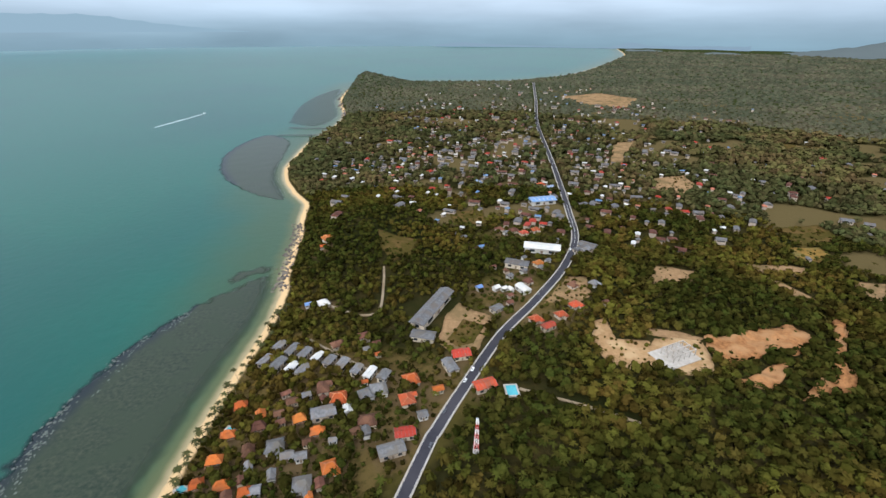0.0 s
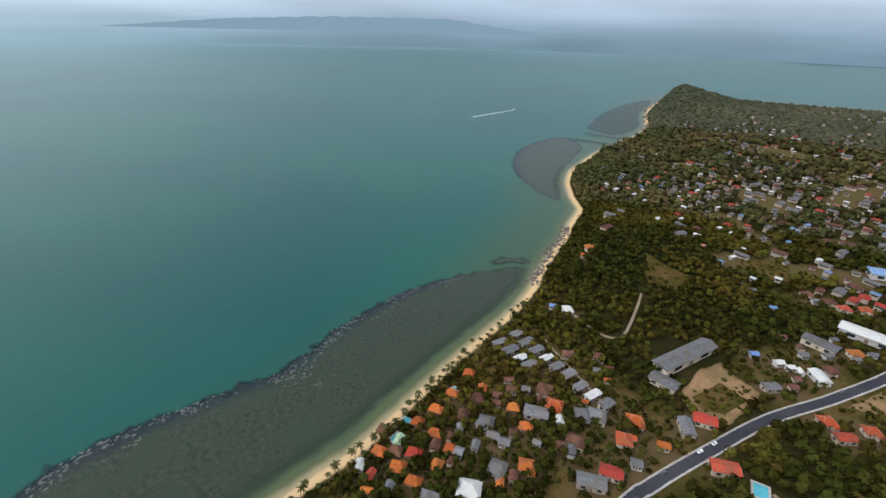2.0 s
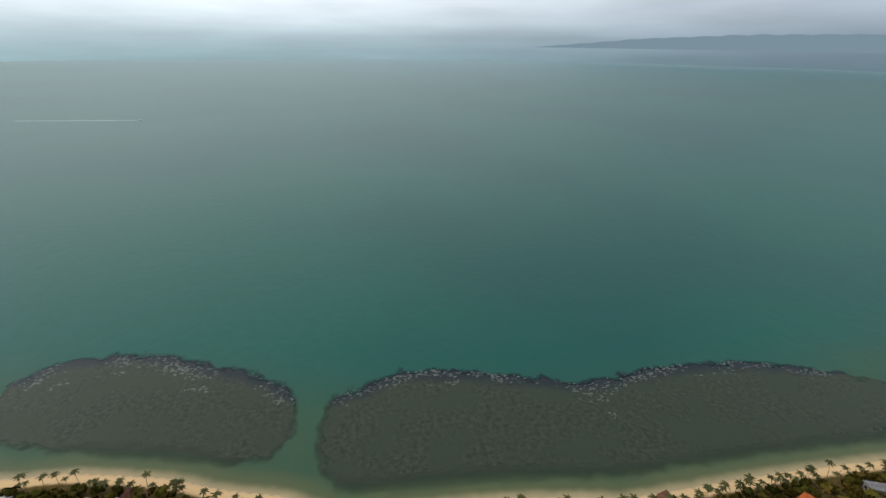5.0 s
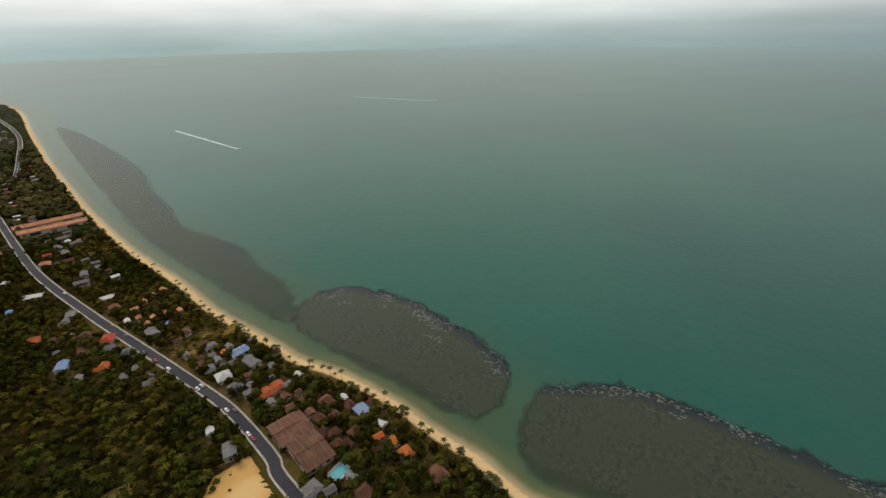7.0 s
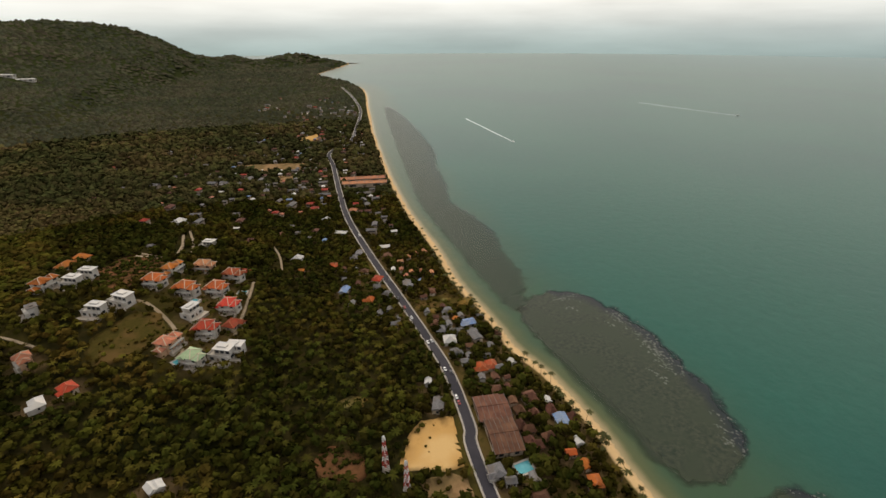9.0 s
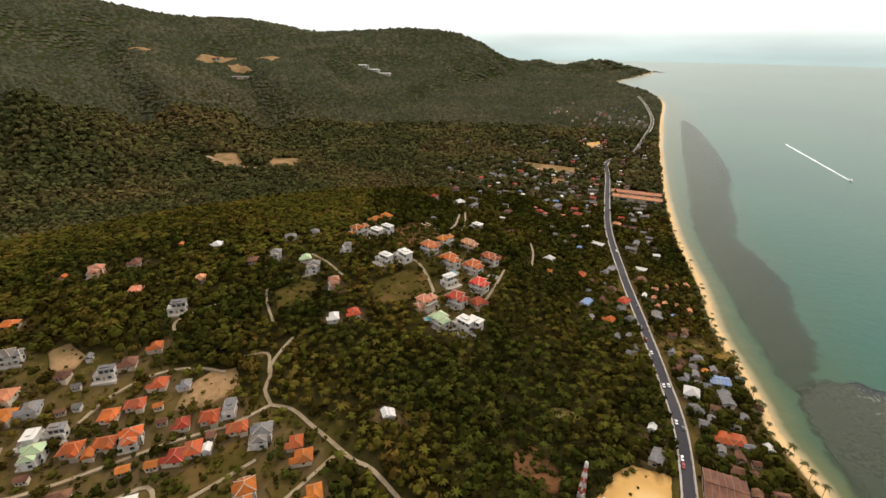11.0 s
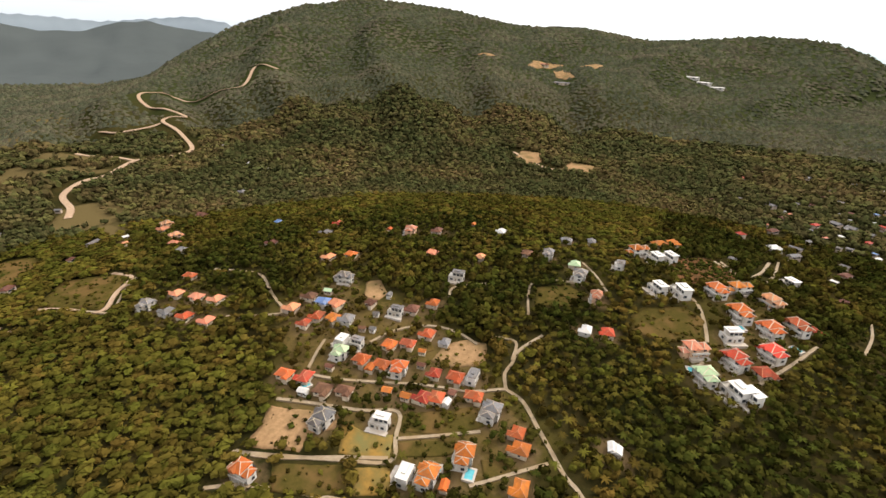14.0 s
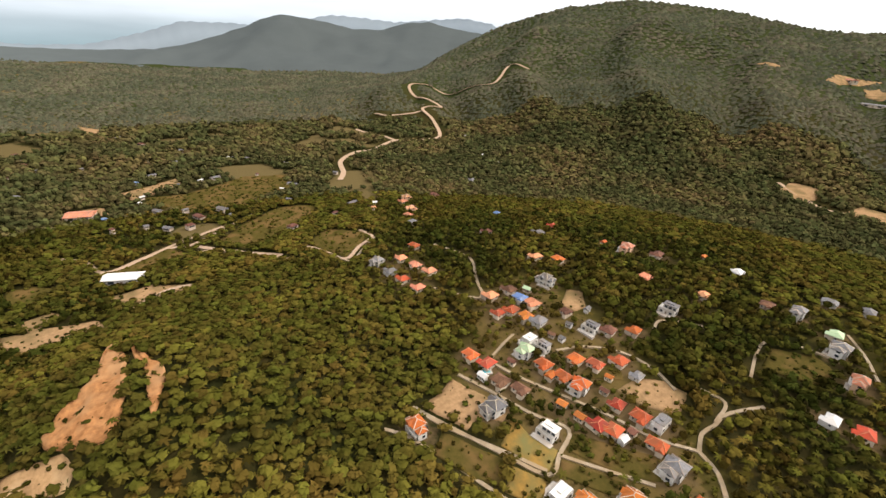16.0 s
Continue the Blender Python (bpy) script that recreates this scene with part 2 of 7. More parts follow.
WALLS = {
    "cream": material("cream plaster", (0.48, 0.40, 0.30), 0.9, (0.40, 0.33, 0.25), 2.0, (0.33, 0.27, 0.20), 8.0, tint="object", spec=0.15),
    "white": material("white plaster", (0.50, 0.48, 0.44), 0.85, (0.42, 0.40, 0.36), 2.0, (0.33, 0.30, 0.25), 9.0, spec=0.15),
    "wood": material("wooden wall boards", (0.24, 0.14, 0.075), 0.85, (0.17, 0.10, 0.055), 0.8, tint="object", spec=0.15),
    "salmon": material("salmon plaster", (0.52, 0.33, 0.21), 0.9, (0.42, 0.27, 0.17), 2.0, spec=0.15),
}

# ---- lie of the land ----
COAST_POINTS = [(1652.2, 4933.8), (1326.1, 3720.1), (1125.5, 3235.5), (635.5, 2268.2), (386.1, 1955.1), (199.0, 1844.0), (19.4, 1827.4), (-170.9, 1789.8), (-303.4, 1734.8), (-294.3, 1366.7), (-236.8, 1114.1), (-227.9, 981.7), (-236.8, 882.6), (-242.0, 804.5), (-237.9, 725.1), (-233.5, 661.5), (-214.2, 598.5), (-189.1, 549.5), (-162.2, 509.6), (-157.7, 476.9), (-153.4, 451.4), (-145.1, 420.5), (-140.0, 375.5), (-133.5, 334.7), (-127.7, 314.8), (-124.1, 279.7), (-124.3, 253.8), (-125.7, 224.9), (-127.0, 196.5), (-127.0, 170.0), (-127.1, 108.9), (-131.6, 87.0), (-135.8, 60.8), (-138.0, 36.9), (-141.3, -16.4), (-146.8, -27.9), (-155.1, -43.8), (-159.6, -59.7), (-163.9, -73.5), (-173.6, -96.8), (-179.3, -120.3), (-184.7, -145.2), (-185.2, -160.7), (-186.6, -177.3), (-193.8, -198.9), (-200.7, -225.9), (-205.1, -247.1), (-213.3, -276.4), (-228.3, -313.4), (-239.5, -344.9), (-252.1, -387.1), (-267.5, -434.0), (-295.3, -505.6), (-326.8, -581.7), (-361.3, -659.2), (-436.5, -825.5), (-481.7, -920.0), (-619.2, -1202.0), (-785.9, -1538.5), (-859.9, -1772.6), (-837.0, -1925.0), (-934.4, -2335.3), (-1459.3, -3096.1), (-1319.6, -3495.5), (-836.7, -4837.3)]
# Hills: x, y, half width, half length, turn, height
HILLS = [(167, -408, 150, 260, 22, 26), (-6, -344, 75, 95, -14, 12), (214, 35, 70, 85, 9, 36), (-76, 410, 60, 95, 100, 20), (-278, 1621, 110, 200, 85, 44), (291, -191, 110, 150, 42, 20), (-1313, -2836, 130, 300, 54, 30), (-869, -2051, 120, 330, 77, 34)]

def spline(points, step):
    """A smooth line through points, with a vertex about every step metres."""
    p = np.array(points, float)
    p = np.vstack([2 * p[0] - p[1], p, 2 * p[-1] - p[-2]])
    out = []
    for a, b, c, d in zip(p[:-3], p[1:-2], p[2:-1], p[3:]):
        n = max(1, int(np.hypot(*(c - b)) / step))
        t = np.arange(n)[:, None] / n
        out.append(0.5 * (2 * b + (c - a) * t + (2 * a - 5 * b + 4 * c - d) * t ** 2 + (3 * b - a - 3 * c + d) * t ** 3))
    return np.vstack(out + [p[-2:-1]])


def line_distance(x, y, line):
    """Distance of many places from a line."""
    x, y = np.asarray(x, float).ravel(), np.asarray(y, float).ravel()
    a, way = line[:-1], line[1:] - line[:-1]
    size = (way ** 2).sum(1) + 1e-9
    if len(x) < 200:
        dx, dy = x[:, None] - a[None, :, 0], y[:, None] - a[None, :, 1]
        t = np.clip((dx * way[:, 0] + dy * way[:, 1]) / size, 0, 1)
        return np.sqrt(((dx - t * way[:, 0]) ** 2 + (dy - t * way[:, 1]) ** 2).min(axis=1))
    best = np.full(x.shape, 1e18)
    for (ax, ay), (wx, wy), s in zip(a, way, size):
        t = np.minimum(np.maximum(((x - ax) * wx + (y - ay) * wy) / s, 0), 1)
        best = np.minimum(best, (x - ax - t * wx) ** 2 + (y - ay - t * wy) ** 2)
    return np.sqrt(best)


def inside(x, y, outline):
    """Which of many places lie within an outline."""
    x, y = np.asarray(x, float).ravel(), np.asarray(y, float).ravel()
    a, b = outline, np.roll(outline, -1, axis=0)
    if len(x) < 200:
        rise = np.where(b[:, 1] == a[:, 1], 1e-9, b[:, 1] - a[:, 1])
        cross = ((a[:, 1] > y[:, None]) != (b[:, 1] > y[:, None])) & (x[:, None] < (b[:, 0] - a[:, 0]) * (y[:, None] - a[:, 1]) / rise + a[:, 0])
        return cross.sum(axis=1) % 2 == 1
    odd = np.zeros(x.shape, bool)
    for (ax, ay), (bx, by) in zip(a, b):
        if ay != by:
            odd ^= ((ay > y) != (by > y)) & (x < (bx - ax) * (y - ay) / (by - ay) + ax)
    return odd


COAST = spline(COAST_POINTS, 30.0)
LAND = np.vstack([COAST, [(9000, -6000), (9000, 6000)]])


def shore_distance(x, y):
    """Metres inland from the waterline; negative over the sea."""
    shape = np.shape(x)
    d = line_distance(x, y, COAST)
    return np.where(inside(x, y, LAND), d, -d).reshape(shape)


def ground_at(x, y):
    x, y = np.asarray(x, float), np.asarray(y, float)
    return ground_height(x, y, shore_distance(x, y))


def smooth(u):
    u = np.clip(u, 0.0, 1.0)
    return u * u * (3.0 - 2.0 * u)


def waves(x, y, size, seed):
    """Cheap smooth relief between about -1 and 1."""
    a = np.sin(x / size + 1.7 * seed + 1.3 * np.sin(y / size * 0.7 + seed))
    b = np.sin(y / size * 1.1 - 2.1 * seed + 1.1 * np.sin(x / size * 0.8 - seed))
    return 0.5 * (a + b)


# Ridges: bearing, crest distance, crest height, foot distance (bearings count from +y towards -x).
RIDGE_NEAR = np.array([(149.9, 3435.0, 3.0, 3335.0), (154.9, 3435.0, 3.0, 3291.0), (157.2, 3411.0, 32.0, 3192.0), (158.9, 3385.0, 59.0, 3104.0), (160.7, 3352.0, 72.0, 3006.0), (162.8, 3304.0, 49.0, 2954.0), (164.3, 3270.0, 27.0, 2920.0), (166.7, 3221.0, 69.0, 2784.0), (168.4, 3173.0, 58.0, 2647.0), (170.4, 3081.0, 81.0, 2462.0), (173.2, 2962.0, 167.0, 2149.0), (175.6, 2887.0, 214.0, 1823.0), (178.5, 2821.0, 233.0, 1541.0), (181.5, 2724.0, 240.0, 1348.0), (186.3, 2649.0, 226.0, 1123.0), (191.3, 2587.0, 215.0, 926.0), (195.1, 2539.0, 245.0, 835.0), (198.2, 2500.0, 268.0, 760.0), (203.8, 2455.0, 271.0, 724.0), (206.4, 2450.0, 282.0, 712.0), (209.5, 2449.0, 310.0, 700.0), (212.6, 2414.0, 337.0, 693.0), (217.6, 2400.0, 360.0, 681.0), (222.2, 2411.0, 377.0, 682.0), (224.3, 2428.0, 367.0, 686.0), (226.7, 2449.0, 350.0, 690.0), (228.3, 2468.0, 348.0, 701.0), (231.7, 2510.0, 311.0, 728.0), (235.3, 2569.0, 261.0, 771.0), (240.8, 2300.0, 142.0, 892.0), (244.6, 2000.0, 64.0, 900.0), (249.0, 1600.0, 42.0, 700.0), (254.0, 1400.0, 22.0, 600.0), (259.0, 1400.0, 3.0, 600.0)])
RIDGE_FAR = np.array([(231.7549404570659, 3700.0, 120.0, 2900.0), (237.8, 3700.0, 255.0, 2700.0), (240.9, 3700.0, 277.0, 2700.0), (243.5, 3700.0, 314.0, 2700.0), (246.0, 3700.0, 300.0, 2700.0), (248.5, 3700.0, 250.0, 2700.0), (252.2, 3700.0, 247.0, 2700.0), (255.1, 3700.0, 285.0, 2700.0), (258.0, 3700.0, 311.0, 2700.0), (259.7, 3700.0, 315.0, 2700.0), (261.4, 3700.0, 282.0, 2700.0), (263.2, 3700.0, 225.0, 2700.0), (266.1, 3700.0, 160.0, 2700.0), (268.4, 3700.0, 112.0, 2700.0), (271.5, 3700.0, 70.0, 2700.0), (276.7, 3900.0, 50.0, 3000.0), (300.0, 4300.0, 70.0, 3600.0), (312.0, 4600.0, 90.0, 3900.0), (319.1, 4600.0, 105.0, 4000.0), (321.5, 4600.0, 53.0, 4000.0), (325.5, 4600.0, 17.0, 4000.0), (330.0, 4600.0, -14.0, 4000.0), (335.1, 4600.0, -34.0, 4000.0), (339.1, 4600.0, 20.0, 4200.0)])


def ridge(bearing, dist, rows):
    b = (bearing - rows[0, 0] + 40.0) % 360.0 - 40.0 + rows[0, 0]
    crest, top, foot = (np.interp(b, rows[:, 0], rows[:, k]) for k in (1, 2, 3))
    u = (dist - foot) / (crest - foot)
    up = np.where(u < 1.0, np.clip(u, 0, 1) ** 1.25, np.clip(1.0 - (u - 1.0) * 0.9, 0.0, 1.0))
    inside = smooth((b - rows[0, 0]) / 4.0) * smooth((rows[-1, 0] - b) / 4.0)
    return top * up * inside, u


def ground_height(x, y, shore, far=True):
    """Height of the bare ground; shore is the distance inland from the waterline."""
    dist = np.hypot(x, y)
    bearing = np.degrees(np.arctan2(-x, y)) % 360.0
    z = -3.0 + 3.0 * smooth((shore + 30.0) / 30.0) + 3.0 * smooth(shore / 30.0)
    inland = smooth((shore - 60.0) / 200.0)
    z = z + inland * (2.5 + 2.5 * waves(x, y, 90.0, 1.0) + 1.0 * waves(x, y, 33.0, 2.0))
    for hx, hy, size, length, turn, top in HILLS:
        c, s = math.cos(math.radians(turn)), math.sin(math.radians(turn))
        u, v = ((x - hx) * c + (y - hy) * s) / length, (-(x - hx) * s + (y - hy) * c) / size
        z = z + top * np.exp(-(u * u + v * v)) * smooth(shore / 45.0)
    for rows in (RIDGE_NEAR, RIDGE_FAR) if far else (RIDGE_NEAR,):
        r, u = ridge(bearing, dist, rows)
        relief = smooth(u * 4.0) * smooth((1.0 - u) * 3.0) * (20.0 * np.sin(np.radians(bearing) * 27.0 + 1.6 * np.sin(dist / 330.0)) + 9.0 * np.sin(np.radians(bearing) * 61.0 - 1.3 * np.sin(dist / 210.0)) + 15.0 * waves(x, y, 150.0, 3.0) + 8.0 * waves(x, y, 61.0, 4.0))
        r = np.where(r > 1.0, r + relief * smooth(r / 30.0), 0.0)
        z = np.where(r > 0.5, np.maximum(z, (r + 4.0) * smooth(shore / 60.0)), z)
    return z


def field_cover(x, y, shore):
    """How open the plain is: fields and scrub inland to the east and north-east."""
    bearing, dist = np.degrees(np.arctan2(-x, y)) % 360.0, np.hypot(x, y)
    plain = smooth((bearing - 244.0) / 10.0) * smooth((dist - 430.0) / 80.0) * smooth((1900.0 - dist) / 500.0)
    town = smooth((y - 330.0) / 80.0) * smooth((1500.0 - y) / 300.0) * smooth((shore - 90.0) / 60.0) * 0.95
    n = 0.6 * waves(x, y, 46.0, 11.0) + 0.5 * waves(x, y, 19.0, 12.0) + 0.35 * waves(x, y, 110.0, 13.0)
    return np.maximum(plain, town) * smooth((n - 0.12) / 0.5)


# ---- mesh helpers ----
def grid_mesh(name, verts, faces, mat, attributes=None, smooth_faces=True):
    """A mesh from arrays; all faces have as many corners."""
    verts, faces = np.asarray(verts, np.float32), np.asarray(faces, np.int32)
    me = bpy.data.meshes.new(name)
    me.vertices.add(len(verts))
    me.vertices.foreach_set("co", verts.ravel())
    me.loops.add(faces.size)
    me.loops.foreach_set("vertex_index", faces.ravel())
    me.polygons.add(len(faces))
    me.polygons.foreach_set("loop_start", np.arange(0, faces.size, faces.shape[1], dtype=np.int32))
    me.polygons.foreach_set("use_smooth", np.full(len(faces), smooth_faces))
    for key, values in (attributes or {}).items():
        me.attributes.new(key, "FLOAT", "POINT").data.foreach_set("value", np.asarray(values, np.float32))
    me.materials.append(mat)
    me.update(calc_edges=True)
    return me


class Shape:
    """Collects boxes, prisms and tubes for one part."""

    def __init__(self):
        self.v, self.f = [], []

    def add(self, verts, faces):
        k = len(self.v)
        self.v += [tuple(p) for p in verts]
        self.f += [tuple(i + k for i in q) for q in faces]
        return self

    def box(self, x0, y0, z0, x1, y1, z1):
        return self.add([(x0, y0, z0), (x1, y0, z0), (x1, y1, z0), (x0, y1, z0), (x0, y0, z1), (x1, y0, z1), (x1, y1, z1), (x0, y1, z1)],
                        [(3, 2, 1, 0), (4, 5, 6, 7), (0, 1, 5, 4), (1, 2, 6, 5), (2, 3, 7, 6), (3, 0, 4, 7)])

    def hip(self, x0, y0, x1, y1, z, rise, inset, lip=0.22):
        """A hipped or gabled roof on a thick eaves slab; inset 0 makes gables."""
        self.box(x0, y0, z - lip, x1, y1, z)
        cy, e = (y0 + y1) / 2, 0.02
        return self.add([(x0, y0, z + e), (x1, y0, z + e), (x1, y1, z + e), (x0, y1, z + e), (x0 + inset, cy, z + rise), (x1 - inset, cy, z + rise)],
                        [(0, 1, 5, 4), (2, 3, 4, 5), (3, 0, 4), (1, 2, 5)])

    def ridges(self, x0, y0, x1, y1, z, rise, inset, r=0.16):
        """Ridge tiles along the ridge and the hips of such a roof."""
        cy, top = (y0 + y1) / 2, z + rise
        a, b = (x0 + inset, cy, top), (x1 - inset, cy, top)
        self.beam(a, b, r)
        for c, e in (((x0, y0, z), a), ((x0, y1, z), a), ((x1, y0, z), b), ((x1, y1, z), b)):
            self.beam(c, e, r)
        return self

    def tube(self, points, radii, sides=6):
        rings = []
        for (x, y, z), r in zip(points, radii):
            rings.append(len(self.v))
            self.v += [(x + r * math.cos(6.2832 * i / sides), y + r * math.sin(6.2832 * i / sides), z) for i in range(sides)]
        for a, b in zip(rings[:-1], rings[1:]):
            self.f += [(a + i, a + (i + 1) % sides, b + (i + 1) % sides, b + i) for i in range(sides)]
        self.f.append(tuple(rings[-1] + i for i in range(sides)))
        return self

    def beam(self, a, b, r):
        """A square bar from a to b."""
        a, b = Vector(a), Vector(b)
        u = (b - a).orthogonal().normalized() * r
        w = (b - a).normalized().cross(u)
        c = [u + w, w - u, -u - w, u - w]
        return self.add([a + k for k in c] + [b + k for k in c], [(3, 2, 1, 0), (4, 5, 6, 7)] + [(i, (i + 1) % 4, (i + 1) % 4 + 4, i + 4) for i in range(4)])

    def mesh(self, name, mat):
        me = bpy.data.meshes.new(name)
        me.from_pydata(self.v, [], self.f)
        me.materials.append(mat)
        return me


def part(name, me, parent, label=""):
    ob = new(name, me)
    ob.parent = parent
    if label:
        ob["label"] = label
    return ob


def thing(name, label, category, group="", kind=""):
    return tagged(new(name), label, category, group, kind)


